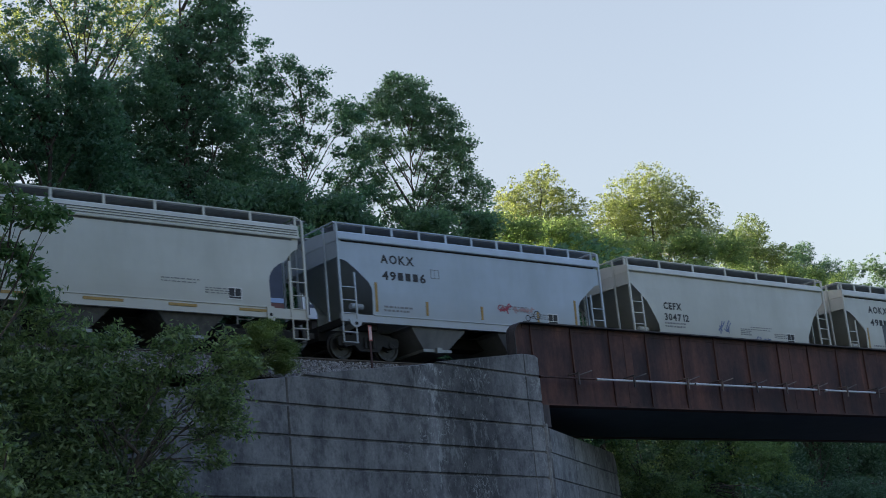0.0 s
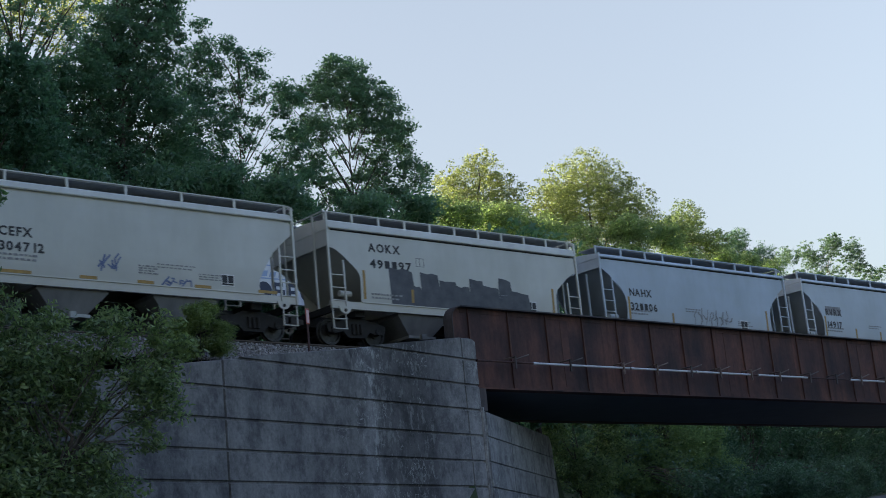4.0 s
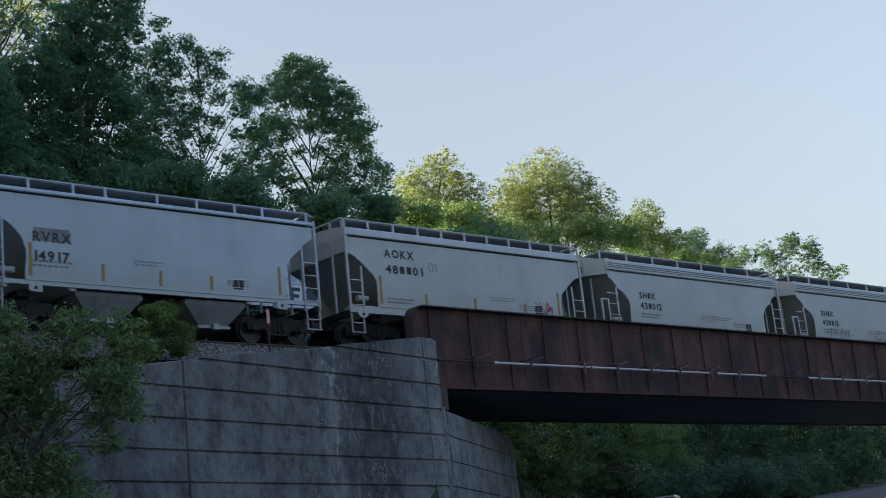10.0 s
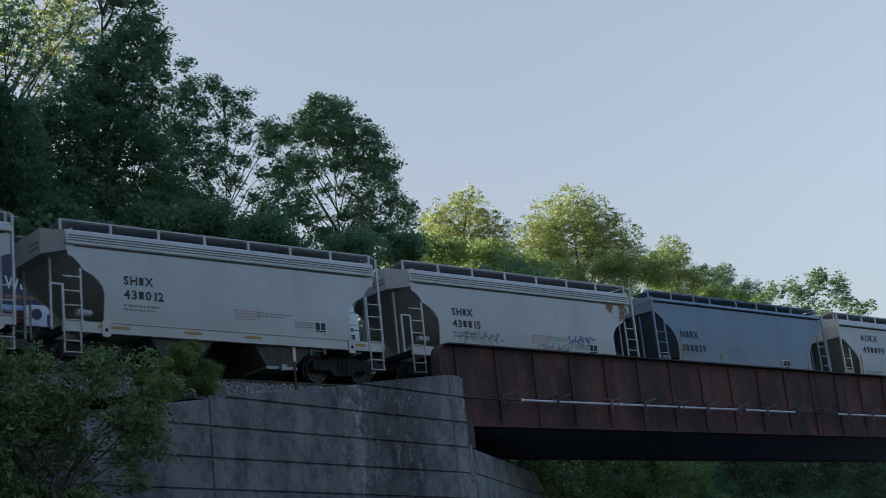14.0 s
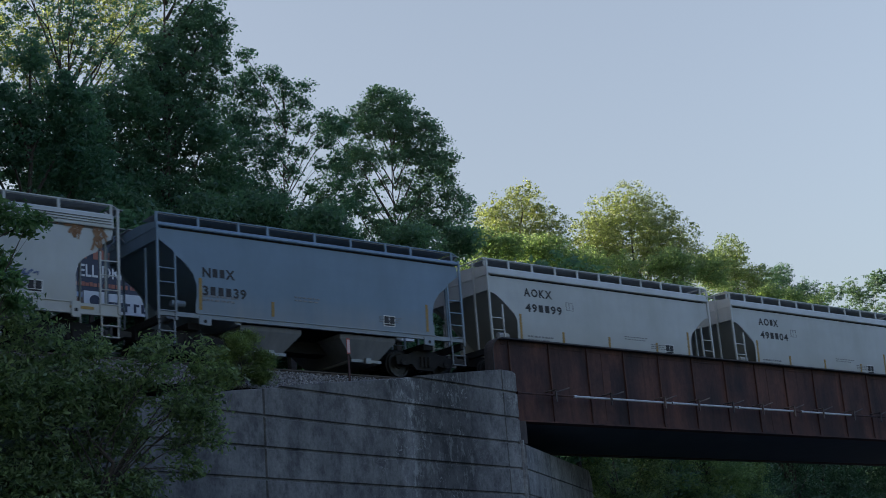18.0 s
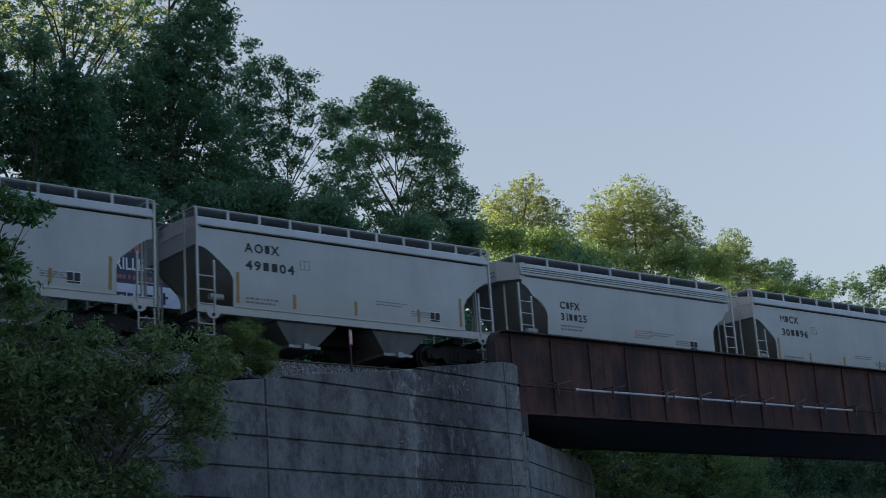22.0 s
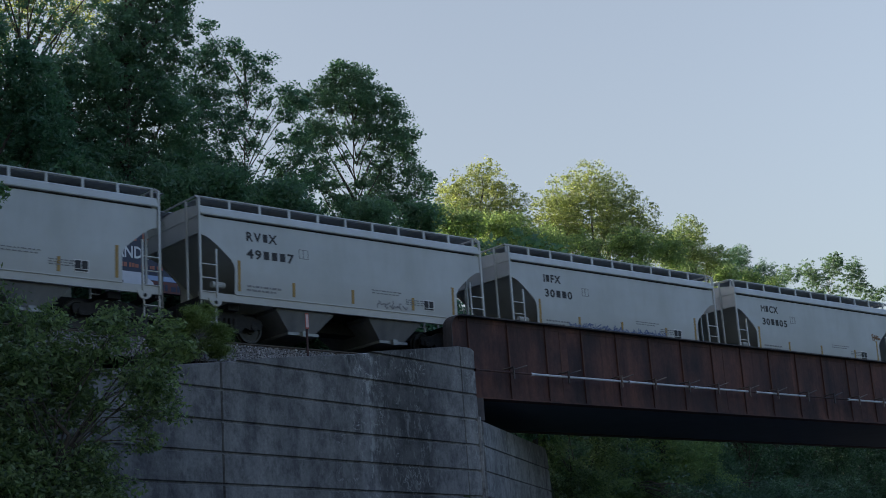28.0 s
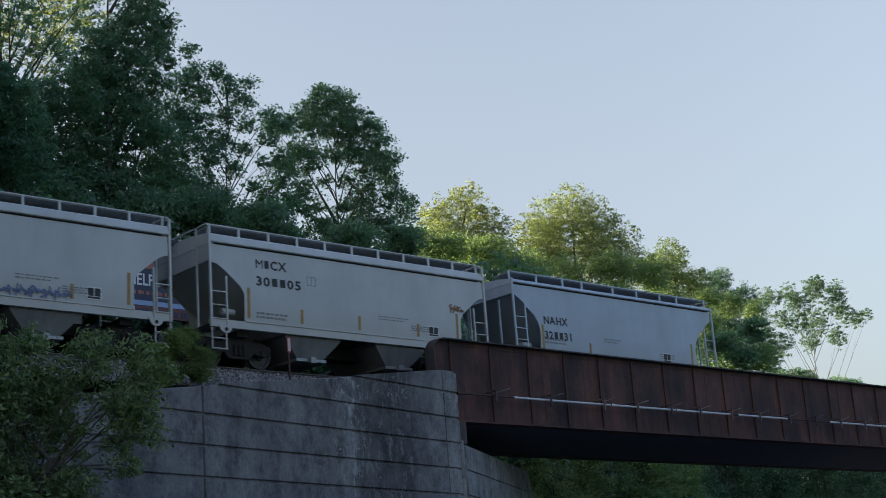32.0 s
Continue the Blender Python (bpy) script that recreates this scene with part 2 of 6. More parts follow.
def rust_material(name, low, mid, high):
    m, nt, b = nodes_of(name)
    run = noise_of(nt, 0.8, 7, 0.62, (1.3, 1.3, 0.42))
    patch = noise_of(nt, 0.42, 5, 0.6)
    drip = noise_of(nt, 2.6, 6, 0.6, (1.5, 1.5, 0.10))
    fine = noise_of(nt, 8.0, 8, 0.72, (1, 1, 0.7))
    c = ramp_of(nt, run, [(0.32, low), (0.50, mid), (0.68, high)])
    c = mix_of(nt, 'MULTIPLY', 1.0, c, ramp_of(nt, patch, [(0.36, (0.60, 0.66, 0.74)), (0.60, (1.30, 1.16, 1.04))]))
    c = mix_of(nt, 'MULTIPLY', 1.0, c, ramp_of(nt, drip, [(0.36, (0.72, 0.72, 0.74)), (0.50, (1, 1, 1))]))
    c = mix_of(nt, 'MULTIPLY', 1.0, c, ramp_of(nt, fine, [(0.3, (0.70, 0.68, 0.66)), (0.7, (1.12, 1.09, 1.06))]))
    c = mix_of(nt, 'MIX', ramp_of(nt, drip, [(0.70, (0, 0, 0)), (0.76, (0.4, 0.4, 0.4))]), c, (0.20, 0.17, 0.16))
    nt.links.new(c, b.inputs["Base Color"])
    b.inputs["Roughness"].default_value = 0.85
    bump_of(nt, fine, b, 0.35, 0.01)
    return m


PAINT = paint_material("car_paint")
DARKSTEEL = plain("dirty_steel", (0.045, 0.046, 0.048), (0.11, 0.108, 0.105), 4, 0.8, 0.0, 0.2)
BOGIE = plain("bogie_cast_steel", (0.010, 0.010, 0.011), (0.026, 0.024, 0.023), 5, 0.75, 0.2, 0.2)
WHEELSTEEL = plain("wheel_steel", (0.022, 0.022, 0.022), (0.06, 0.057, 0.055), 8, 0.5, 0.5, 0.1)
HOPPERGREY = plain("dusty_hopper_plate", (0.105, 0.110, 0.118), (0.20, 0.205, 0.21), 1.5, 0.75, 0.0, 0.15, (1, 1, 0.4))
GALV = plain("galvanised_steel", (0.20, 0.21, 0.21), (0.32, 0.33, 0.33), 6, 0.5, 0.5, 0.1)
GRATING = plain("walkway_grating", (0.26, 0.275, 0.29), (0.38, 0.39, 0.40), 5, 0.7, 0.3, 0.2)
YELLOW = plain("reflective_yellow", (0.24, 0.15, 0.04), (0.40, 0.24, 0.05), 6, 0.5, 0, 0.1)
INK = plain("stencil_ink", (0.015, 0.015, 0.018), (0.05, 0.05, 0.055), 9, 0.7, 0, 0)
FADED = plain("faded_ink", (0.14, 0.14, 0.15), (0.30, 0.30, 0.31), 12, 0.7, 0, 0)
REDINK = plain("red_spray_paint", (0.26, 0.025, 0.05), (0.38, 0.07, 0.10), 9, 0.6, 0, 0)
BLUEINK = plain("blue_spray_paint", (0.07, 0.10, 0.22), (0.16, 0.2, 0.33), 9, 0.6, 0, 0)
GREYSPRAY = plain("grey_spray_paint", (0.045, 0.048, 0.06), (0.09, 0.095, 0.11), 3, 0.6, 0, 0)
RUSTSTAIN = plain("rust_stain", (0.16, 0.07, 0.03), (0.32, 0.20, 0.12), 5, 0.8, 0, 0.1)
WHITEPAINT = plain("white_marking", (0.6, 0.6, 0.6), (0.78, 0.78, 0.77), 8, 0.6, 0, 0)
CONCRETE = concrete_material()
RUST = rust_material("rusted_girder_steel", (0.038, 0.027, 0.031), (0.076, 0.040, 0.040), (0.132, 0.066, 0.054))
RUSTDARK = rust_material("dark_rusted_steel", (0.035, 0.036, 0.044), (0.06, 0.058, 0.066), (0.09, 0.082, 0.085))
RAILSTEEL = plain("rail_steel", (0.045, 0.036, 0.032), (0.10, 0.08, 0.07), 5, 0.5, 0.5, 0.1)
TIEWOOD = plain("creosoted_timber", (0.03, 0.024, 0.02), (0.08, 0.065, 0.055), 3, 0.9, 0, 0.4, (0.3, 3, 3))
GRAVEL = plain("ballast_bed", (0.10, 0.095, 0.09), (0.36, 0.34, 0.32), 9, 0.95, 0, 0.8, (1, 1, 1), 0.05)
SOIL = plain("grass_and_soil", (0.02, 0.035, 0.016), (0.05, 0.075, 0.03), 0.6, 0.95, 0, 0.8, (1, 1, 1), 0.1)
ASPHALT = plain("asphalt", (0.045, 0.045, 0.048), (0.085, 0.085, 0.088), 2.0, 0.85, 0, 0.3)
BARK = plain("bark", (0.035, 0.028, 0.022), (0.10, 0.085, 0.07), 3, 0.9, 0, 0.6, (4, 4, 0.6), 0.03)
# dark teal leaves: the shaded look of the wood is put into the colour
LEAF_DARK = leaf_material("leaves_shaded_teal", (0.084, 0.178, 0.148), (0.138, 0.245, 0.200), 0.52)
# darker bluish copy of the leaves, with shade put into its colour
LEAF_SHADE = leaf_material("leaves_shade_blue", (0.058, 0.118, 0.092), (0.100, 0.175, 0.128), 0.40)
LEAF_MID = leaf_material("leaves_mid", (0.100, 0.175, 0.110), (0.215, 0.305, 0.175), 0.58)
# pale yellow-green leaves: the sunlit look is put into the colour
LEAF_LIT = leaf_material("leaves_sunlit_tint", (0.13, 0.165, 0.090), (0.27, 0.305, 0.18), 0.58)
LEAF_BUSH = leaf_material("leaves_bush", (0.070, 0.110, 0.070), (0.27, 0.345, 0.20), 0.50)
NEEDLE = leaf_material("grass_blades", (0.08, 0.14, 0.05), (0.22, 0.31, 0.12), 0.35)


# ---- mesh helpers ----
def mesh_of(name, bm):
    me = bpy.data.meshes.new(name)
    bmesh.ops.recalc_face_normals(bm, faces=bm.faces)
    bm.to_mesh(me)
    bm.free()
    return me


def part(name, bm, material, parent, label=""):
    me = bm if isinstance(bm, bpy.types.Mesh) else mesh_of(name, bm)
    if not me.materials:
        me.materials.append(material)
    ob = new(name, me)
    ob.parent = parent
    return tagged(ob, label)


def thing(name, label, category, group="", kind="", at=(0, 0, 0)):
    ob = new(name)
    ob.empty_display_size = 0.2
    ob.location = at
    return tagged(ob, label, category, group, kind)


def box(bm, x0, x1, y0, y1, z0, z1):
    v = [bm.verts.new((x, y, z)) for x in (x0, x1) for y in (y0, y1) for z in (z0, z1)]
    for q in ((0, 1, 3, 2), (4, 6, 7, 5), (0, 4, 5, 1), (2, 3, 7, 6), (0, 2, 6, 4), (1, 5, 7, 3)):
        bm.faces.new([v[i] for i in q])
    return bm


def prism(bm, poly, y0, y1):
    """A polygon in x and z, pulled from y0 to y1."""
    a = [bm.verts.new((x, y0, z)) for x, z in poly]
    b = [bm.verts.new((x, y1, z)) for x, z in poly]
    n = len(poly)
    bm.faces.new(a)
    bm.faces.new(b[::-1])
    for i in range(n):
        bm.faces.new((a[i], b[i], b[(i + 1) % n], a[(i + 1) % n]))
    return bm


def tube(bm, p, q, r, r2=None, n=6):
    p, q = Vector(p), Vector(q)
    r2 = r if r2 is None else r2
    d = (q - p).normalized()
    u = d.orthogonal().normalized()
    w = d.cross(u)
    ra = [bm.verts.new(p + (u * math.cos(k * math.tau / n) + w * math.sin(k * math.tau / n)) * r) for k in range(n)]
    rb = [bm.verts.new(q + (u * math.cos(k * math.tau / n) + w * math.sin(k * math.tau / n)) * r2) for k in range(n)]
    for k in range(n):
        bm.faces.new((ra[k], ra[(k + 1) % n], rb[(k + 1) % n], rb[k]))
    bm.faces.new(ra[::-1])
    bm.faces.new(rb)
    return bm


def lathe(bm, prof, n=20, axis="y"):
    """Radius and height pairs, turned round the y axis."""
    rings = []
    for r, h in prof:
        rings.append([bm.verts.new((r * math.cos(k * math.tau / n), h, r * math.sin(k * math.tau / n))) for k in range(n)])
    for a, b in zip(rings, rings[1:]):
        for k in range(n):
            bm.faces.new((a[k], a[(k + 1) % n], b[(k + 1) % n], b[k]))
    bm.faces.new(rings[0])
    bm.faces.new(rings[-1][::-1])
    return bm


def bm_new():
    return bmesh.new()


# ---- ground and road ----
RAIL_Z, TRACK_Y = 10.35, 37.82
ROAD = [(-400, -255, -22), (-150, -92, -8), (-0.4, 5.3, 0), (49, 37.3, 3.5), (64.5, 44.9, 4.6), (80.2, 52.1, 5.9),
        (103, 62.8, 7.5), (140, 79, 9.8), (220, 108, 15), (420, 175, 24)]
WALL_DIR = Vector((0.9755, 0.2198, 0))
WALL_END = Vector((31.75, 34.8, 0))
ABUT_DIR = Vector((0.8387, 0.5446, 0))


def road_near(x, y):
    """Distance to the left of the road's middle line, and the road's height there."""
    best = np.full(x.shape, 1e9)
    side, high = np.zeros(x.shape), np.zeros(x.shape)
    for (ax, ay, az), (bx, by, bz) in zip(ROAD, ROAD[1:]):
        ux, uy = bx - ax, by - ay
        ln = math.hypot(ux, uy)
        k = np.clip(((x - ax) * ux + (y - ay) * uy) / ln ** 2, 0, 1)
        px, py = ax + k * ux, ay + k * uy
        d = np.hypot(x - px, y - py)
        s = np.where(ux * (y - ay) - uy * (x - ax) >= 0, 1, -1)
        near = d < best
        best = np.where(near, d, best)
        side = np.where(near, d * s, side)
        high = np.where(near, az + k * (bz - az), high)
    return side, high


def wall_top(w):
    return np.where(w < 0.8, 10.3, 10.26 - 0.150 * (w - 0.8))


def ground_height(x, y):
    x, y = np.asarray(x, float), np.asarray(y, float)
    side, zr = road_near(x, y)
    a = np.abs(side)
    z = np.where(a < 6.0, zr - 0.08, zr + 0.22 * (a - 6.0))
    # the wooded bank beside the road
    hill = 9.5 + 0.14 * np.clip(y - 46, 0, 120)
    bank = zr + 0.26 * np.clip(side - 7.0, 0, None)
    left_bank = np.minimum(hill, bank)
    right_bank = zr - 0.08 + np.clip(0.25 * (-side - 11.0), 0, 9)
    z = np.where(side > 6.0, left_bank, z)
    z = np.where(side < -6.0, right_bank, z)
    # in front of the wing wall and behind it
    w = -((x - WALL_END.x) * WALL_DIR.x + (y - WALL_END.y) * WALL_DIR.y)
    behind = -(x - WALL_END.x) * WALL_DIR.y + (y - WALL_END.y) * WALL_DIR.x
    abut = -(x - 31.98) * ABUT_DIR.y + (y - 34.85) * ABUT_DIR.x
    front = zr + 0.22 * np.clip(side - 6.0, 0, 12)
    slope = 8.4 - 1.25 * np.clip(-behind, 0, None)
    mixk = np.clip((w - 15.0) / 4.0, 0, 1)
    front = np.where(y > 8, np.maximum(front, front * (1 - mixk) + mixk * np.minimum(slope, 9.0)), front)
    fill = np.minimum(hill, wall_top(np.clip(w, 0, 20)) - 0.35 + 0.16 * np.clip(behind - 0.3, 0, None))
    z = np.where((behind < 1.1) & (side > 6.0) & (w > -3.0) & (y > -60), front, z)
    z = np.where((behind >= 1.1) & (abut > 0.9) & (x < 30.2), fill, z)
    # under the bridge the bank stops at the abutment
    z = np.where((abut <= 0.6) & (side > 6.0) & (x > 31) & (x < 47), zr + 0.12 * (side - 6.0), z)
    z = np.where((abut > 0.6) & (x >= 30.2) & (x < 44) & (y < 44), 7.2, z)
    return z


def axis_steps(lo, hi, a, b, fine):
    out = list(np.arange(a, b + 0.01, fine))
    s, v = fine * 1.6, b
    while v < hi:
        v += s
        s *= 1.35
        out.append(v)
    s, v = fine * 1.6, a
    while v > lo:
        v -= s
        s *= 1.35
        out.insert(0, v)
    return np.array(out)


def build_ground():
    xs, ys = axis_steps(-2500, 2500, -20, 130, 1.0), axis_steps(-2500, 2500, -14, 100, 1.0)
    gx, gy = np.meshgrid(xs, ys)
    gz = ground_height(gx, gy)
    far = np.clip((np.hypot(gx - 40, gy - 30) - 150) / 200, 0, 1)
    gz = gz * (1 - far) + np.clip(gz, -5, 26) * far
    rng = np.random.RandomState(4)
    side, zr = road_near(gx, gy)
    gz = gz + np.where(np.abs(side) > 7, rng.uniform(-0.12, 0.12, gx.shape), 0)
    n, m = gx.shape
    verts = np.stack([gx, gy, gz], -1).reshape(-1, 3)
    idx = np.arange(n * m).reshape(n, m)
    quads = np.stack([idx[:-1, :-1], idx[:-1, 1:], idx[1:, 1:], idx[1:, :-1]], -1).reshape(-1, 4)
    me = bpy.data.meshes.new("ground")
    me.from_pydata(verts.tolist(), [], quads.tolist())
    me.materials.append(SOIL)
    tagged(new("ground", me), "rough grassy ground rising to a wooded hillside", "ground", kind="structure")


def ribbon(name, material, left, right, lift, label, category):
    pts = []
    for (a, b) in zip(ROAD, ROAD[1:]):
        n = max(1, int(math.hypot(b[0] - a[0], b[1] - a[1]) / 6))
        pts += [Vector(a).lerp(Vector(b), k / n) for k in range(n)]
    pts.append(Vector(ROAD[-1]))
    bm = bm_new()
    rows = []
    for i, p in enumerate(pts):
        d = (pts[min(i + 1, len(pts) - 1)] - pts[max(i - 1, 0)])
        nrm = Vector((-d.y, d.x, 0)).normalized()
        rows.append([bm.verts.new(p + nrm * o + Vector((0, 0, lift))) for o in (left, (left + right) / 2, right)]
                    + [bm.verts.new(p + nrm * o + Vector((0, 0, lift - 0.12))) for o in (left, right)])
    for a, b in zip(rows, rows[1:]):
        bm.faces.new((a[0], a[1], b[1], b[0]))
        bm.faces.new((a[1], a[2], b[2], b[1]))
        bm.faces.new((a[3], a[0], b[0], b[3]))
        bm.faces.new((a[2], a[4], b[4], b[2]))
    me = mesh_of(name, bm)
    me.materials.append(material)
    return tagged(new(name, me), label, category, kind="structure")


build_ground()
ribbon("road", ASPHALT, 5.0, -9.6, 0.02, "grey asphalt road climbing a hill in a bend", "road")
ribbon("trim", WHITEPAINT, -3.68, -3.84, 0.032, "painted white line between the road's lanes", "road marking")
ribbon("trim", WHITEPAINT, -9.1, -9.22, 0.032, "painted white line along the road's edge", "road marking")
ribbon("trim", FADED, 0.42, 0.34, 0.032, "worn lane line along the road", "road marking")


# ---- abutment and wing wall ----
GROOVES = [3.0, 3.82, 4.64, 5.46, 6.28, 7.10, 7.93, 8.74, 9.57, 10.6]


def face_panel(bm, o, d, nrm, poly, depth, chamfer=0.03):
    """A raised panel with bevelled edges; poly is in metres along d and up."""
    cx = sum(p[0] for p in poly) / len(poly)
    cz = sum(p[1] for p in poly) / len(poly)
    base, top = [], []
    for s, z in poly:
        base.append(bm.verts.new(o + d * s + Vector((0, 0, z))))
        k = lambda v, c: v + math.copysign(min(chamfer, abs(c - v)), c - v)
        top.append(bm.verts.new(o + d * k(s, cx) + Vector((0, 0, k(z, cz))) + nrm * depth))
    n = len(poly)
    bm.faces.new(top)
    for i in range(n):
        bm.faces.new((base[i], base[(i + 1) % n], top[(i + 1) % n], top[i]))


def wall_body(name, o, d, nrm, poly, thick, label):
    bm = bm_new()
    a = [bm.verts.new(o + d * s + Vector((0, 0, z))) for s, z in poly]
    b = [bm.verts.new(o + d * s + Vector((0, 0, z)) - nrm * thick) for s, z in poly]
    n = len(poly)
    bm.faces.new(a)
    bm.faces.new(b[::-1])
    for i in range(n):
        bm.faces.new((a[i], b[i], b[(i + 1) % n], a[(i + 1) % n]))
    me = mesh_of(name, bm)
    me.materials.append(CONCRETE)
    return tagged(new(name, me), label, "wall", kind="structure")


def clip_poly(poly, z0, z1, s0, s1):
    def cut(pts, f):
        out = []
        for p, q in zip(pts, pts[1:] + pts[:1]):
            fp, fq = f(p), f(q)
            if fp >= 0:
                out.append(p)
            if fp * fq < 0:
                k = fp / (fp - fq)
                out.append((p[0] + k * (q[0] - p[0]), p[1] + k * (q[1] - p[1])))
        return out
    for f in (lambda p: p[1] - z0, lambda p: z1 - p[1], lambda p: p[0] - s0, lambda p: s1 - p[0]):
        poly = cut(poly, f)
        if len(poly) < 3:
            return []
    return poly


def build_wing_wall():
    out = Vector((WALL_DIR.y, -WALL_DIR.x, 0))
    o = WALL_END - out * 0.05
    d = -WALL_DIR
    outline = [(-0.02, 1.0), (-0.02, 10.22), (0.14, 10.3), (0.8, 10.28), (6.1, 9.47), (11.6, 8.67), (19.0, 7.55), (19.0, 1.0)]
    body = wall_body("wall_wing", o, d, out, outline, 0.24, "weathered grey concrete wing wall with grooved courses")
    edges = [-0.02, 0.78, 11.6, 19.0]
    for z0, z1 in zip(GROOVES, GROOVES[1:]):
        for s0, s1 in zip(edges, edges[1:]):
            poly = clip_poly(outline, z0 + 0.020, z1 - 0.020, s0 + (0.016 if s0 > 1 else 0.004 if s0 > 0 else 0), s1 - (0.012 if s1 > 1 else 0.004))
            if len(poly) >= 3:
                bm = bm_new()
                face_panel(bm, o, d, out, poly, 0.06, 0.028)
                part("panel", bm, CONCRETE, body)
    # low step of the corner, proud of the wall, under the bridge seat
    bm = bm_new()
    for k in range(3):
        a = o + WALL_DIR * 0.02 + out * 0.02
        tube(bm, a + Vector((0, 0, 1.0 + k * 2.35)), a + Vector((0, 0, 1.0 + (k + 1) * 2.35 - 0.02)), 0.10, 0.10, 8)
    part("corner_bead", bm, CONCRETE, body)


def build_abutment():
    out = Vector((ABUT_DIR.y, -ABUT_DIR.x, 0))
    o = Vector((31.98, 34.85, 0)) - out * 0.05
    outline = [(0.0, 1.0), (0.0, 7.93), (9.2, 7.93), (9.6, 7.6), (10.6, 1.0)]
    body = wall_body("wall_abutment", o, ABUT_DIR, out, outline, 1.4, "stained concrete bridge abutment facing the road")
    edges = [0.0, 3.1, 6.2, 9.0, 14.5]
    for z0, z1 in zip(GROOVES, GROOVES[1:]):
        for s0, s1 in zip(edges, edges[1:]):
            poly = clip_poly(outline, z0 + 0.014, z1 - 0.014, s0 + 0.006, s1 - 0.006)
            if len(poly) >= 3:
                bm = bm_new()
                face_panel(bm, o, ABUT_DIR, out, poly, 0.05, 0.022)
                part("panel", bm, CONCRETE, body)
    # back wall behind the girders' ends
    bm = bm_new()
    box(bm, -0.45, 0.0, 0.0, 6.0, 7.4, 9.5)
    back = part("back_wall", bm, CONCRETE, None)
    back.matrix_world = pose(31.0, 35.7, 0)
    back.name = "wall_back"
    tagged(back, "concrete back wall behind the bridge girders", "wall", kind="structure")
    # the far abutment, past the road
    bm = bm_new()
    box(bm, 0, 3.0, -3.6, 4.4, -1.0, 8.0)
    far = part("wall_far_abutment", bm, CONCRETE, None)
    far.matrix_world = pose(81.5, TRACK_Y, 0)
    tagged(far, "concrete far abutment of the bridge", "wall", kind="structure")


# ---- bridge ----
GIRDER_Y, GIRDER_TOP, GIRDER_BOT, BRIDGE_X0, BRIDGE_X1 = 35.2, 11.42, 8.74, 31.05, 84.0


def build_girder(yc, face, label):
    g = thing("bridge_girder", label, "girder", "plate girders of the bridge", at=(0, yc, 0))
    bm = bm_new()
    r = 0.45
    poly = [(BRIDGE_X0, GIRDER_BOT), (BRIDGE_X0, GIRDER_TOP - r)]
    poly += [(BRIDGE_X0 + r - r * math.cos(k * math.pi / 12), GIRDER_TOP - r + r * math.sin(k * math.pi / 12)) for k in range(1, 7)]
    poly += [(BRIDGE_X1, GIRDER_TOP), (BRIDGE_X1, GIRDER_BOT)]
    prism(bm, poly, -0.012, 0.012)
    part("web", bm, RUST, g)
    bm = bm_new()
    box(bm, BRIDGE_X0, BRIDGE_X1, -0.22, 0.22, GIRDER_BOT - 0.05, GIRDER_BOT)
    part("bottom_flange", bm, RUST, g)
    bm = bm_new()
    box(bm, BRIDGE_X0 + r, BRIDGE_X1, -0.22, 0.22, GIRDER_TOP, GIRDER_TOP + 0.045)
    pts = [(BRIDGE_X0, GIRDER_BOT), (BRIDGE_X0, GIRDER_TOP - r)] + [(BRIDGE_X0 + r - r * math.cos(k * math.pi / 12), GIRDER_TOP - r + r * math.sin(k * math.pi / 12)) for k in range(1, 7)]
    for (ax, az), (bx, bz) in zip(pts, pts[1:]):
        prism(bm, [(ax, az), (bx, bz), (bx - 0.03, bz + 0.03), (ax - 0.03, az + 0.001)], -0.22, 0.22)
    part("top_flange", bm, RUSTDARK, g)
    bm = bm_new()
    box(bm, -0.010, 0.010, 0.028, 0.075, GIRDER_BOT + 0.004, GIRDER_TOP - 0.004)
    box(bm, -0.010, 0.095, 0.013, 0.027, GIRDER_BOT + 0.004, GIRDER_TOP - 0.004)
    stiff = mesh_of("stiffener", bm)
    stiff.materials.append(RUST)
    bm = bm_new()
    box(bm, -0.06, 0.06, 0.013, 0.022, GIRDER_BOT + 0.1, GIRDER_TOP - 0.1)
    lap = mesh_of("splice_plate", bm)
    lap.materials.append(RUST)
    bm = bm_new()
    for s in (-1, 1):
        box(bm, BRIDGE_X0 + 0.5, BRIDGE_X1, s * 0.013 if s > 0 else -0.03, 0.03 if s > 0 else -0.013, GIRDER_TOP - 0.16, GIRDER_TOP - 0.001)
        box(bm, BRIDGE_X0 + 0.03, BRIDGE_X1, s * 0.013 if s > 0 else -0.03, 0.03 if s > 0 else -0.013, GIRDER_BOT + 0.001, GIRDER_BOT + 0.15)
    part("flange_angle", bm, RUST, g)
    x = BRIDGE_X0 + 0.82
    i = 0
    while x < BRIDGE_X1 - 0.5:
        for s in (-1, 1):
            ob = new("stiffener", stiff)
            ob.parent = g
            ob.matrix_basis = pose(x, 0, 0) @ Matrix.Diagonal((1, s, 1, 1))
        if i % 5 == 2:
            ob = new("splice_plate", lap)
            ob.parent = g
            ob.matrix_basis = pose(x + 0.9, 0, 0) @ Matrix.Diagonal((3.0, face, 1, 1))
        x += 1.80
        i += 1
    bm = bm_new()
    box(bm, BRIDGE_X0 + 0.3, BRIDGE_X0 + 1.1, -0.28, 0.28, 7.95, GIRDER_BOT - 0.052)
    part("bearing", bm, RUSTDARK, g)
    return g


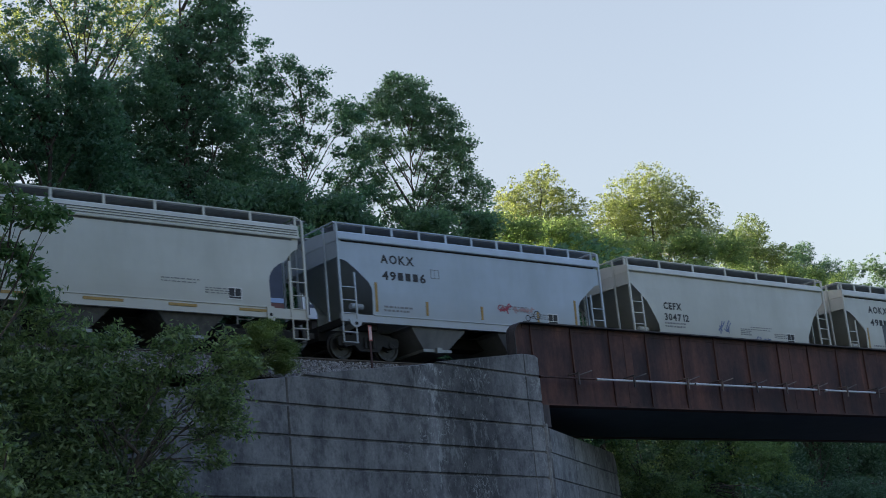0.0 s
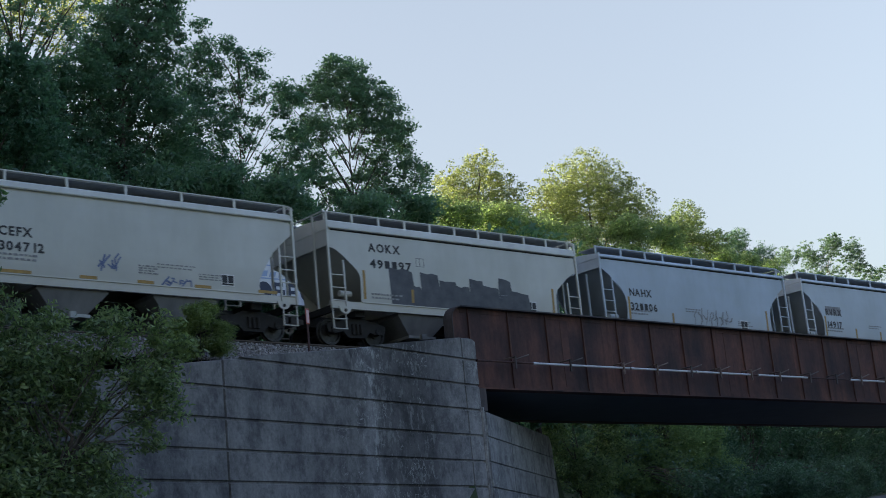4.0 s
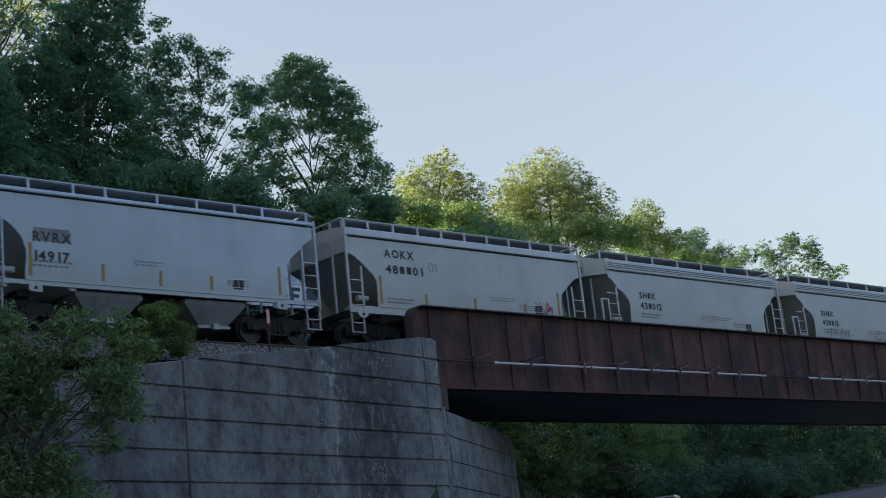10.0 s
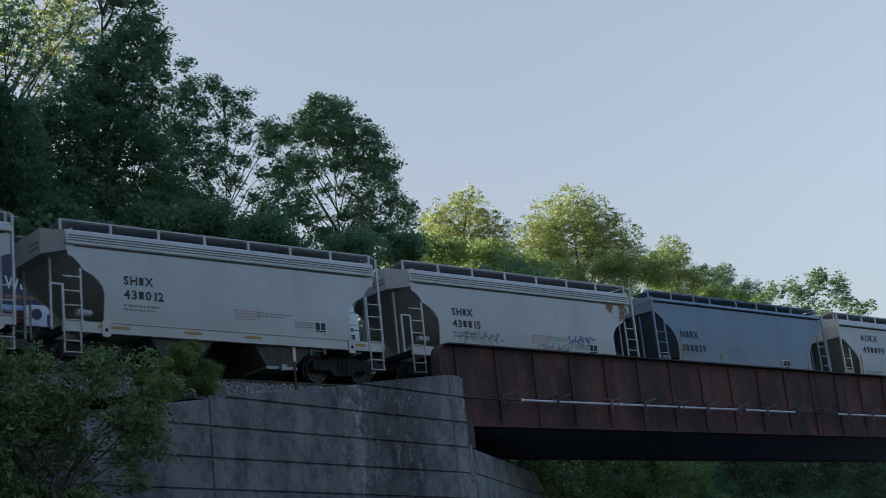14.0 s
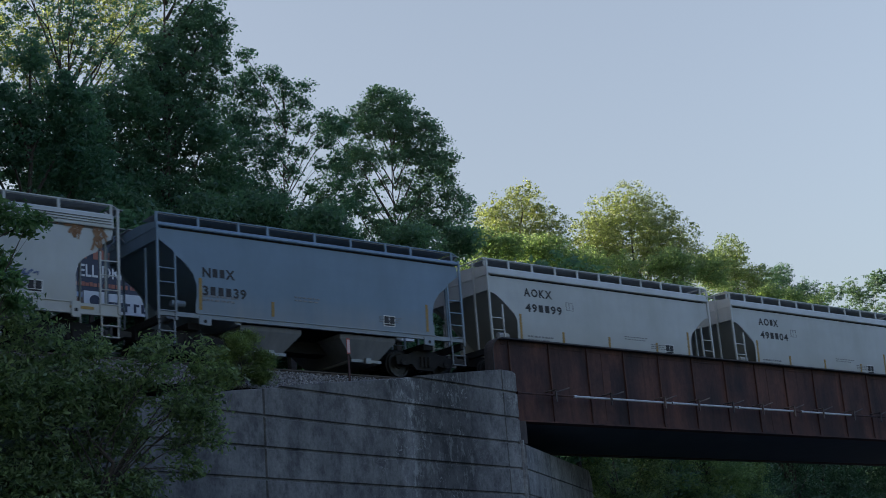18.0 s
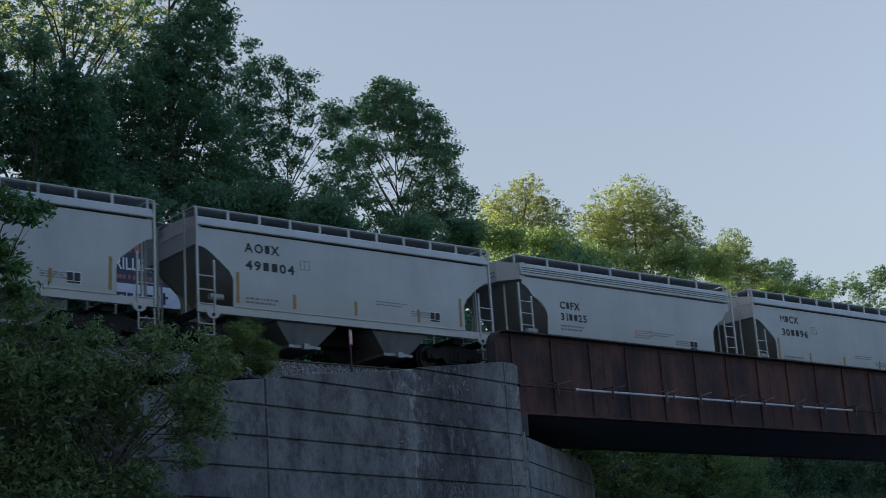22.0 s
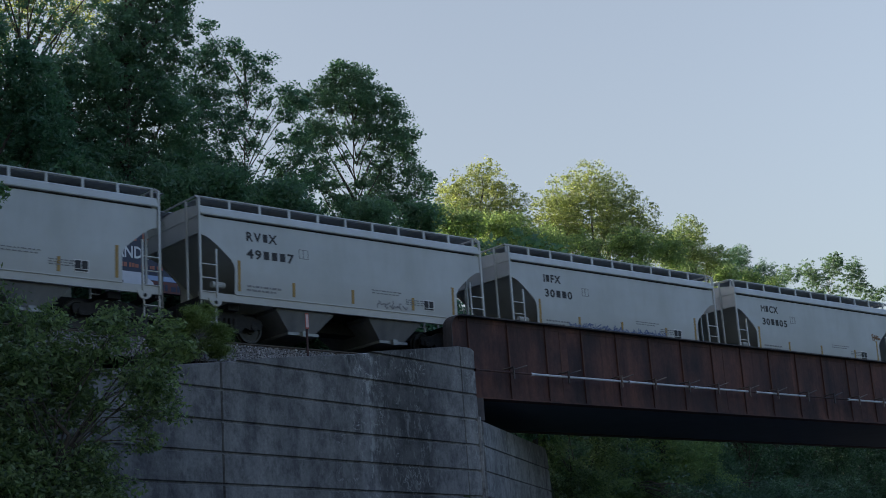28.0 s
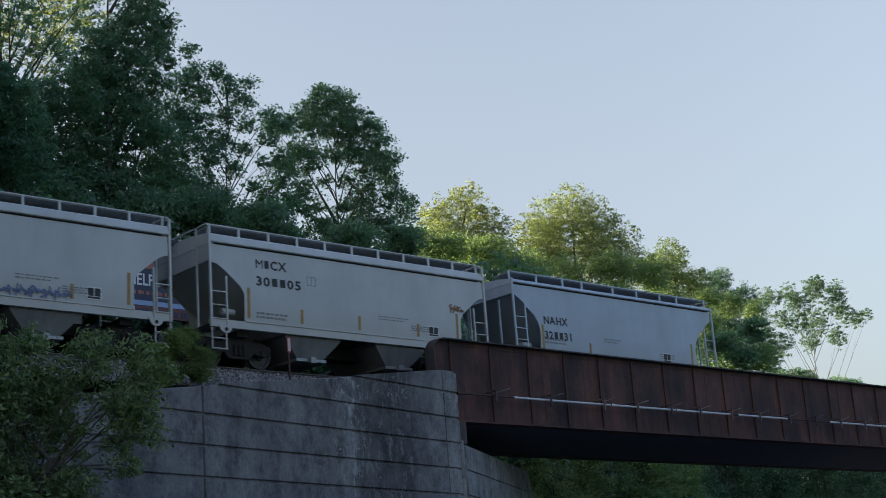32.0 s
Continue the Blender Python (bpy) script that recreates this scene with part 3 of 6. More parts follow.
def build_bridge():
    build_girder(GIRDER_Y, -1, "rusted reddish-brown steel plate girder with rounded end")
    build_girder(41.15, 1, "rusted dark steel plate girder behind the track")
    deck = thing("bridge_deck", "dark steel bridge deck between the girders", "deck", kind="structure")
    bm = bm_new()
    box(bm, 31.2, BRIDGE_X1, GIRDER_Y + 0.25, 40.9, 9.55, 9.72)
    part("deck_plate", bm, RUSTDARK, deck)
    # assumed plate, added to hide the beams and give an even dark underside
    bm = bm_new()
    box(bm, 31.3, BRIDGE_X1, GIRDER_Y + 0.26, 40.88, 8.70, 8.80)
    part("soffit_plate", bm, SOFFIT, deck, "added flat soffit plate, coloured as the dark blue under-deck shade")
    bm = bm_new()
    prism(bm, [(-0.15, 8.82), (0.15, 8.82), (0.15, 8.85), (0.012, 8.86), (0.012, 9.52), (0.15, 9.53), (0.15, 9.548), (-0.15, 9.548), (-0.15, 9.53), (-0.012, 9.52), (-0.012, 8.86), (-0.15, 8.85)], GIRDER_Y + 0.24, 40.9)
    beam = mesh_of("floor_beam", bm)
    beam.materials.append(RUSTDARK)
    for i in range(21):
        ob = new("floor_beam", beam)
        ob.parent = deck
        ob.location = (32.4 + i * 2.48, 0, 0)
    # conduit on arms along the near girder
    pipe = thing("conduit", "pale steel conduit on brackets along the girder", "pipe")
    run_of = [(31.75, 34.3, False), (34.3, 39.1, True), (39.16, 42.7, True), (42.76, 46.03, True), (46.03, 46.5, False), (46.5, 49.72, True), (49.72, 52.7, False),
              (52.7, 56.6, True), (56.66, 61.0, True), (61.0, BRIDGE_X1, False)]
    for a, b, pale in run_of:
        bm = bm_new()
        tube(bm, (a, 34.78, 9.58), (b, 34.78, 9.58), 0.038 if pale else 0.034, n=8)
        tube(bm, (a, 34.78, 9.58), (a + 0.14, 34.78, 9.58), 0.050, n=8)
        part("pipe", bm, PIPEPAINT if pale else RUST, pipe, "pale painted pipe length" if pale else "rusty pipe length")
    for x in [33.4, 36.0, 38.7, 40.5, 42.4, 44.1, 46.0, 47.8, 49.8] + [51.6 + 1.8 * k for k in range(17)]:
        bm = bm_new()
        box(bm, x - 0.03, x + 0.03, 34.66, 34.71, 9.35, 9.77)
        tube(bm, (x, 35.17, 9.75), (x, 34.66, 9.75), 0.03, n=6)
        tube(bm, (x + 0.02, 34.68, 9.67), (x + 0.66, 34.72, 9.85), 0.026, n=5)
        part("bracket", bm, RUSTPALE, pipe)


# navy of the shaded underside is put into the soffit colour
SOFFIT = plain("soffit_shade_navy", (0.045, 0.06, 0.092), (0.065, 0.083, 0.12), 1.2, 0.7, 0, 0.1)
PIPEPAINT = plain("pale_pipe_paint", (0.46, 0.48, 0.52), (0.66, 0.68, 0.72), 4, 0.5, 0, 0.1)
RUSTPALE = rust_material("pale_rust", (0.07, 0.06, 0.06), (0.14, 0.12, 0.12), (0.22, 0.19, 0.18))
build_wing_wall()
build_abutment()
build_bridge()


# ---- track ----
def build_track():
    bm = bm_new()
    prof = [(33.5, 8.9), (35.0, 9.50), (36.3, 10.06), (39.35, 10.06), (40.6, 9.6), (42.6, 9.0)]
    xs = np.arange(-60, 31.01, 0.7)
    rng = np.random.RandomState(2)
    near = lambda x, k: WALL_END.y - (WALL_END.x - x) * 0.2253 + 0.35 + 0.3 * k
    rows = [[bm.verts.new((x, max(y, near(x, k)) + rng.uniform(0, .08), z + rng.uniform(-.04, .04))) for k, (y, z) in enumerate(prof)] for x in xs]
    for a, b in zip(rows, rows[1:]):
        for k in range(5):
            bm.faces.new((a[k], a[k + 1], b[k + 1], b[k]))
    bed = mesh_of("ballast_bed", bm)
    bed.materials.append(GRAVEL)
    tagged(new("ballast_bed", bed), "grey crushed-stone ballast bed under the track", "ballast", kind="stuff")
    # loose stones on the shoulder
    rng = np.random.RandomState(3)
    n = 5200
    base = np.array([(1, 0, 0), (-.8, .3, 0), (0, 1, .1), (0, -.9, -.1), (.1, .1, .8), (0, 0, -.7)])
    tri = [(0, 2, 4), (2, 1, 4), (1, 3, 4), (3, 0, 4), (2, 0, 5), (1, 2, 5), (3, 1, 5), (0, 3, 5)]
    verts, faces = [], []
    for i in range(n):
        x, y = rng.uniform(14, 31.0), rng.uniform(33.5, 37.0)
        z = float(np.interp(y, (33.5, 35.0, 36.3), (8.9, 9.50, 10.06)))
        if z < wall_top(np.array((31.75 - x) / 0.9755)) - 0.3:
            continue
        if y < WALL_END.y - (WALL_END.x - x) * 0.2253 + 0.4:
            continue
        s = rng.uniform(0.03, 0.065)
        ang = rng.uniform(0, 6.28, 3)
        rot = np.array(Euler(ang).to_matrix())
        k = len(verts)
        verts += ((base * rng.uniform(0.7, 1.2, (6, 1))) @ rot.T * s + (x, y, z + 0.02)).tolist()
        faces += [tuple(k + j for j in f) for f in tri]
    me = bpy.data.meshes.new("ballast_stones")
    me.from_pydata(verts, [], faces)
    m, nt, b = nodes_of("loose_stones")
    g = nt.nodes.new("ShaderNodeNewGeometry")
    nt.links.new(ramp_of(nt, g.outputs["Random Per Island"], [(0, (0.12, 0.115, 0.11)), (0.6, (0.24, 0.235, 0.235)), (1, (0.38, 0.37, 0.365))]), b.inputs["Base Color"])
    b.inputs["Roughness"].default_value = 0.9
    me.materials.append(m)
    tagged(new("ballast_stones", me), "loose grey ballast stones along the track", "ballast", kind="stuff")
    bm = bm_new()
    box(bm, -0.115, 0.115, -1.3, 1.3, 9.98, 10.17)
    bmesh.ops.bevel(bm, geom=bm.edges[:], offset=0.012, segments=1, affect='EDGES')
    tie = mesh_of("tie", bm)
    tie.materials.append(TIEWOOD)
    track = thing("track", "single railway track on dark timber ties", "railway track", kind="structure")
    rng = np.random.RandomState(5)
    x = -8.0
    while x < 34.5:
        ob = new("tie", tie)
        ob.parent = track
        ob.matrix_basis = pose(x, TRACK_Y + rng.uniform(-.03, .03), 0, 0, 0, rng.uniform(-1, 1))
        x += 0.5
    bm = bm_new()
    x = 34.5
    while x < 110:
        box(bm, x - 0.11, x + 0.11, TRACK_Y - 1.3, TRACK_Y + 1.3, 9.98, 10.17)
        x += 0.5
    tagged(part("ties_far", bm, TIEWOOD, track), kind="stuff")
    for s in (-1, 1):
        bm = bm_new()
        y = TRACK_Y + s * 0.755
        pr = [(-.07, 10.172), (.07, 10.172), (.07, 10.185), (.012, 10.2), (.012, 10.30), (.036, 10.31), (.036, 10.35), (-.036, 10.35), (-.036, 10.31), (-.012, 10.30), (-.012, 10.2), (-.07, 10.185)]
        a = [bm.verts.new((-60, y + u, z)) for u, z in pr]
        b = [bm.verts.new((150, y + u, z)) for u, z in pr]
        for i in range(12):
            bm.faces.new((a[i], b[i], b[(i + 1) % 12], a[(i + 1) % 12]))
        part("rail", bm, RAILSTEEL, track)
    # marker post beside the track
    post = thing("marker_post", "thin rusty trackside post with a red and white marker", "marker post", at=(25.42, 35.25, 9.55))
    bm = bm_new()
    box(bm, -0.03, 0.03, -0.02, 0.02, 0.0, 1.47)
    part("stake", bm, RUST, post)
    bm = bm_new()
    box(bm, -0.065, 0.065, -0.034, -0.022, 0.98, 1.46)
    part("plate", bm, REDPLATE, post, "faded red reflective plate")
    bm = bm_new()
    box(bm, -0.047, 0.047, -0.042, -0.035, 1.02, 1.42)
    part("stripe", bm, PINKPLATE, post, "pale worn stripe")


REDPLATE = plain("red_marker_plate", (0.30, 0.06, 0.05), (0.42, 0.10, 0.08), 8, 0.6, 0, 0.1)
PINKPLATE = plain("worn_marker_stripe", (0.52, 0.34, 0.33), (0.70, 0.56, 0.55), 8, 0.6, 0, 0.1)
build_track()


# ---- the train ----
POST_X, HALF_W = 5.66, 1.60
SIDE_CUT = {     # half length of the side sheet by height above the rail
    "square": [(1.20, 4.46), (2.06, 4.45), (2.18, 4.48), (2.34, 4.57), (2.56, 4.83), (2.78, 5.10), (2.93, 5.32), (2.99, 5.44), (3.02, 5.60), (4.02, 5.62)],
    "slant": [(1.20, 4.36), (1.55, 4.32), (1.74, 4.34), (2.03, 4.50), (2.56, 4.82), (2.88, 5.14), (3.15, 5.46), (3.27, 5.60), (4.02, 5.62)],
    "arched": [(1.20, 4.44), (1.54, 4.44), (1.80, 4.40), (2.11, 4.40), (2.43, 4.50), (2.62, 4.64), (2.77, 4.79), (2.96, 5.06), (3.02, 5.12), (3.10, 5.16), (3.38, 5.58), (4.02, 5.62)],
    "hooded": [(1.20, 4.42), (2.08, 4.37), (2.22, 4.39), (2.38, 4.46), (2.52, 4.57), (2.65, 4.76), (2.77, 5.00), (2.98, 5.16), (3.12, 5.32), (3.18, 5.46), (4.02, 5.52)],
}
SIDE_CUT["faceted"] = SIDE_CUT["hooded"]
SEAM = {"square": 3.65, "slant": 3.70, "arched": 3.79, "hooded": 3.49, "faceted": 3.49}      # foot of the roof's edge
END_LOW = {"square": 3.12, "slant": 3.24, "arched": 3.42, "hooded": 3.32, "faceted": 3.34}     # foot of the upper end plate
HOODS = ("hooded", "faceted")


def shell_mesh(style):
    top = SEAM[style] - 0.05
    prof = [p for p in [(1.56, 1.16), (1.585, 1.6), (1.60, 2.05), (1.605, 2.4), (1.605, 2.7), (1.60, 2.95), (1.595, 3.12), (1.585, 3.3), (1.578, 3.45), (1.575, 3.56)] if p[1] < top - 0.01] + [(1.572, top)]
    cut = SIDE_CUT[style]
    half = lambda z: float(np.interp(z, [c[0] for c in cut], [c[1] for c in cut]))
    zs = sorted({c[0] for c in cut if c[0] < top} | {p[1] for p in prof})
    ys = lambda z: float(np.interp(z, [p[1] for p in prof], [p[0] for p in prof]))
    bm = bm_new()
    for s in (-1, 1):
        rows = []
        for z in zs:
            h = half(z)
            rows.append([bm.verts.new((x, s * ys(z), z)) for x in (-h, -h * 0.5, 0, h * 0.5, h)])
        for a, b in zip(rows, rows[1:]):
            for k in range(4):
                bm.faces.new((a[k], a[k + 1], b[k + 1], b[k]))
    return mesh_of("body", bm)


def roof_mesh(style):
    L = 5.62 if style not in HOODS else 5.52
    e = SEAM[style]
    bm = bm_new()
    prof = [(-1.53, e + 0.005), (-1.63, e + 0.012), (-1.645, e + 0.04), (-1.63, 0.5 * e + 1.93), (-1.59, 3.90), (-1.53, 3.95), (-1.30, 3.99), (-0.8, 4.06), (-0.35, 4.10)]
    prof += [(-y, z) for y, z in prof[::-1]]
    a = [bm.verts.new((-L, y, z)) for y, z in prof]
    b = [bm.verts.new((L, y, z)) for y, z in prof]
    for k in range(len(prof) - 1):
        bm.faces.new((a[k], a[k + 1], b[k + 1], b[k]))
    bm.faces.new(a)
    bm.faces.new(b[::-1])
    bm.faces.new((a[0], b[0], b[-1], a[-1]))
    return mesh_of("roof", bm)


def end_mesh(style):
    """Upper end plate."""
    bm = bm_new()
    low = END_LOW[style]
    if style in HOODS:      # bent in plan, bulging past the roof's end
        plan = [(-5.50, -1.57), (-5.90, -0.80), (-5.90, 0.80), (-5.50, 1.57), (-5.28, 1.57), (-5.28, -1.57)]
        crest = [3.90, 4.14, 4.14, 3.90, 4.0, 4.0]
        foot = [low, low + 0.06, low + 0.06, low, low, low]
        a = [bm.verts.new((x, y, z)) for (x, y), z in zip(plan, foot)]
        b = [bm.verts.new((x, y, z)) for (x, y), z in zip(plan, crest)]
    else:
        if style == "arched":
            pts = [(-1.54, low), (-1.54, 3.72), (-1.30, 3.93), (-0.7, 4.03), (0.7, 4.03), (1.30, 3.93), (1.54, 3.72), (1.54, low)]
            x0, x1 = 5.48, 5.60
        else:
            pts = [(-1.54, low), (-1.54, 3.88), (1.54, 3.88), (1.54, low)]
            x0, x1 = 5.48, 5.60
        a = [bm.verts.new((-x0, y, z)) for y, z in pts]
        b = [bm.verts.new((-x1, y, z)) for y, z in pts]
    n = len(a)
    bm.faces.new(a)
    bm.faces.new(b[::-1])
    for i in range(n):
        bm.faces.new((a[i], b[i], b[(i + 1) % n], a[(i + 1) % n]))
    return mesh_of("end_plate", bm)


def end_rail_mesh():
    """Rail across the car's end at the height of the roof walk, with its bent corner."""
    bm = bm_new()
    tube(bm, (-5.64, -1.42, 4.265), (-5.64, 1.42, 4.265), 0.026, n=6)
    for q in (-1, 1):
        tube(bm, (-5.64, q * 1.42, 4.265), (-5.68, q * 1.60, 4.14), 0.030, n=6)
    return mesh_of("end_rail", bm)


def end_step_mesh():
    """Grating step past the roof walk's end."""
    bm = bm_new()
    box(bm, -6.02, -5.62, 0.42, 1.25, 4.215, 4.245)
    for y in (0.5, 1.15):
        tube(bm, (-5.96, y, 4.21), (-5.60, y, 3.82), 0.015, n=5)
    return mesh_of("end_step", bm)


def slope_mesh(style):
    bm = bm_new()
    zt = END_LOW[style] + 0.02
    prism(bm, [(-5.36, zt + 0.22), (-5.44, zt), (-3.05, 1.06), (-2.9, 1.06), (-2.9, 1.25)], -1.53, 1.53)
    return mesh_of("slope_sheet", bm)


def hopper_mesh():
    """One bay, round its own middle, from the sill down to the outlet."""
    bm = bm_new()
    top = [(-1.08, -1.45), (1.08, -1.45), (1.08, 1.45), (-1.08, 1.45)]
    bot = [(-0.50, -1.22), (0.50, -1.22), (0.50, 1.22), (-0.50, 1.22)]
    t = [bm.verts.new((x, y, 1.10)) for x, y in top]
    m = [bm.verts.new((x, y, 0.96)) for x, y in top]
    b = [bm.verts.new((x, y, 0.36)) for x, y in bot]
    for p, q in ((t, m), (m, b)):
        for i in range(4):
            bm.faces.new((p[i], p[(i + 1) % 4], q[(i + 1) % 4], q[i]))
    bm.faces.new(t)
    bm.faces.new(b[::-1])
    return mesh_of("hopper", bm)


def ladder_mesh(style, front):
    """One corner's ladder, for the end at -x and the side at -y; front: the end with the tall post."""
    bm = bm_new()
    x, y = -POST_X, -HALF_W
    tall = {"square": 4.16, "slant": 4.16, "arched": 3.96, "faceted": 3.2 if front else 4.1, "hooded": 2.3 if front else 4.1}[style]
    box(bm, x - 0.035, x + 0.035, y - 0.03, y + 0.03, 1.02, tall)
    inner = {"square": 2.62, "slant": 2.86, "arched": 3.04, "hooded": 2.80, "faceted": 2.76}[style]
    if style == "hooded" and front:
        box(bm, x - 0.035 - 0.0, x + 0.035, y - 0.03, y + 0.03, 1.02, 2.3)
        box(bm, x - 0.35, x + 0.02, y - 0.03, y + 0.03, 2.26, 2.31)
        box(bm, x - 0.40, x - 0.34, y - 0.03, y + 0.03, 1.02, 2.31)
    xi = x + 0.56
    box(bm, xi - 0.025, xi + 0.025, y - 0.025, y + 0.025, 1.02, inner)
    z = 1.28
    while z < inner - 0.12:
        tube(bm, (x, y - 0.01, z), (xi, y - 0.01, z), 0.02, n=5)
        z += 0.42
    return mesh_of("ladder", bm)


def step_mesh():
    bm = bm_new()
    x, y = -POST_X, -HALF_W + 0.02
    for xx in (x + 0.02, x + 0.52):
        box(bm, xx - 0.02, xx + 0.02, y - 0.015, y + 0.015, 0.34, 1.0)
    for z in (0.36, 0.68):
        box(bm, x, x + 0.54, y - 0.05, y + 0.05, z - 0.015, z + 0.015)
    return mesh_of("step", bm)


def lift_pad_mesh(style):
    """Jacking lug under the sill: a plate with a round eye."""
    bm = bm_new()
    if style in ("square", "slant"):
        prism(bm, [(-0.26, 1.10), (-0.18, 0.93), (-0.08, 0.86), (0.08, 0.86), (0.18, 0.93), (0.26, 1.10)], -0.02, 0.02)
        eye = 0.97
    elif style == "arched":
        prism(bm, [(-0.20, 1.20), (-0.20, 0.96), (0.10, 0.93), (0.20, 0.95), (0.20, 1.20)], -0.03, 0.03)
        eye = 1.05
    else:
        prism(bm, [(-0.13, 1.30), (-0.13, 0.90), (-0.09, 0.85), (0.09, 0.85), (0.13, 0.90), (0.13, 1.30)], -0.03, 0.03)
        eye = 1.05
    return mesh_of("lift_pad", bm), eye


def rail_mesh(style):
    """Edge of the roof walk: a thin top rail on short posts."""
    bm = bm_new()
    y = -1.38
    top = 4.30
    a, b = -5.6, 5.6
    box(bm, a, b, y - 0.02, y + 0.02, top - 0.035, top)
    xs = {"square": 11, "slant": 7, "arched": 9, "hooded": 8, "faceted": 8}[style]
    for i in range(xs):
        x = a + 0.04 + (b - a - 0.08) * i / (xs - 1)
        if style == "arched" and i in (3, 7):
            x -= 0.35
        box(bm, x - 0.04, x + 0.04, y - 0.022, y + 0.022, 3.96, top - 0.03)
    tube(bm, (b, y, top - 0.02), (b + 0.10, y - 0.12, top - 0.16), 0.02, n=5)
    return mesh_of("walk_rail", bm)


def walk_mesh(style):
    bm = bm_new()
    a = -5.5
    box(bm, a, 5.5, -1.36, -0.45, 4.235, 4.27)
    return mesh_of("roof_walk", bm)


def wheelset_mesh():
    bm = bm_new()
    for s in (-1, 1):
        pr = [(0.06, -0.07), (0.13, -0.07), (0.15, -0.03), (0.34, -0.02), (0.36, -0.06), (0.42, -0.06), (0.425, 0.05), (0.46, 0.06), (0.46, 0.085), (0.36, 0.085), (0.34, 0.03), (0.13, 0.05), (0.06, 0.08)]
        b2 = bm_new()
        lathe(b2, [(r, (h - 0.0) * -s * -1 + s * 0.0) for r, h in pr] if s > 0 else [(r, h) for r, h in pr], 20)
        me = mesh_of("t", b2)
        me.transform(pose(0, s * 0.76, 0) @ (Matrix.Identity(4) if s < 0 else Matrix.Diagonal((1, -1, 1, 1))))
        bm.from_mesh(me)
        bpy.data.meshes.remove(me)
    tube(bm, (0, -0.95, 0), (0, 0.95, 0), 0.08, n=8)
    for s in (-1, 1):
        for k in range(3):
            a = k * math.tau / 3
            tube(bm, (0.045 * math.cos(a), s * 1.13, 0.045 * math.sin(a)), (0.045 * math.cos(a), s * 0.9, 0.045 * math.sin(a)), 0.02, n=5)
    return mesh_of("wheelset", bm)


def side_frame_mesh():
    bm = bm_new()
    poly = [(-1.18, 0.60), (-1.12, 0.68), (-0.62, 0.74), (-0.35, 0.86), (0.35, 0.86), (0.62, 0.74), (1.12, 0.68), (1.18, 0.60), (1.14, 0.38), (0.72, 0.36), (0.55, 0.42),
            (0.36, 0.22), (-0.36, 0.22), (-0.55, 0.42), (-0.72, 0.36), (-1.14, 0.38)]
    prism(bm, poly, -0.07, 0.07)
    for s in (-1, 1):
        tube(bm, (s * 0.89, -0.12, 0.46), (s * 0.89, 0.05, 0.46), 0.13, n=10)
    for k in (-0.16, 0.0, 0.16):
        tube(bm, (k, -0.09, 0.32), (k, -0.09, 0.66), 0.055, n=8)
    return mesh_of("side_frame", bm)


def coupler_mesh():
    bm = bm_new()
    box(bm, -6.12, -5.2, -0.09, 0.09, 0.78, 0.95)
    prism(bm, [(-6.38, 0.72), (-6.38, 1.0), (-6.1, 1.02), (-6.05, 0.72)], -0.17, 0.15)
    return mesh_of("coupler", bm)


def frame_bm():
    """Sills: one long middle sill and end sills."""
    bm = bm_new()
    box(bm, -5.75, 5.75, -0.32, 0.32, 0.66, 1.02)
    for s in (-1, 1):
        box(bm, s * 5.62 - 0.09, s * 5.62 + 0.09, -1.56, 1.56, 0.92, 1.12)
        box(bm, s * 4.35 - 0.2, s * 4.35 + 0.2, -1.3, 1.3, 0.86, 1.06)
    return bm


def car_meshes(style):
    def m(me, mat_):
        me.materials.append(mat_)
        return me
    d = {"body": m(shell_mesh(style), PAINT), "roof": m(roof_mesh(style), PAINT), "end_plate": m(end_mesh(style), PAINT), "slope_sheet": m(slope_mesh(style), PAINT),
         "ladder": m(ladder_mesh(style, False), PAINT), "front_ladder": m(ladder_mesh(style, True), PAINT), "walk_rail": m(rail_mesh(style), PAINT), "roof_walk": m(walk_mesh(style), GRATING)}
    return d


SHARED = {}


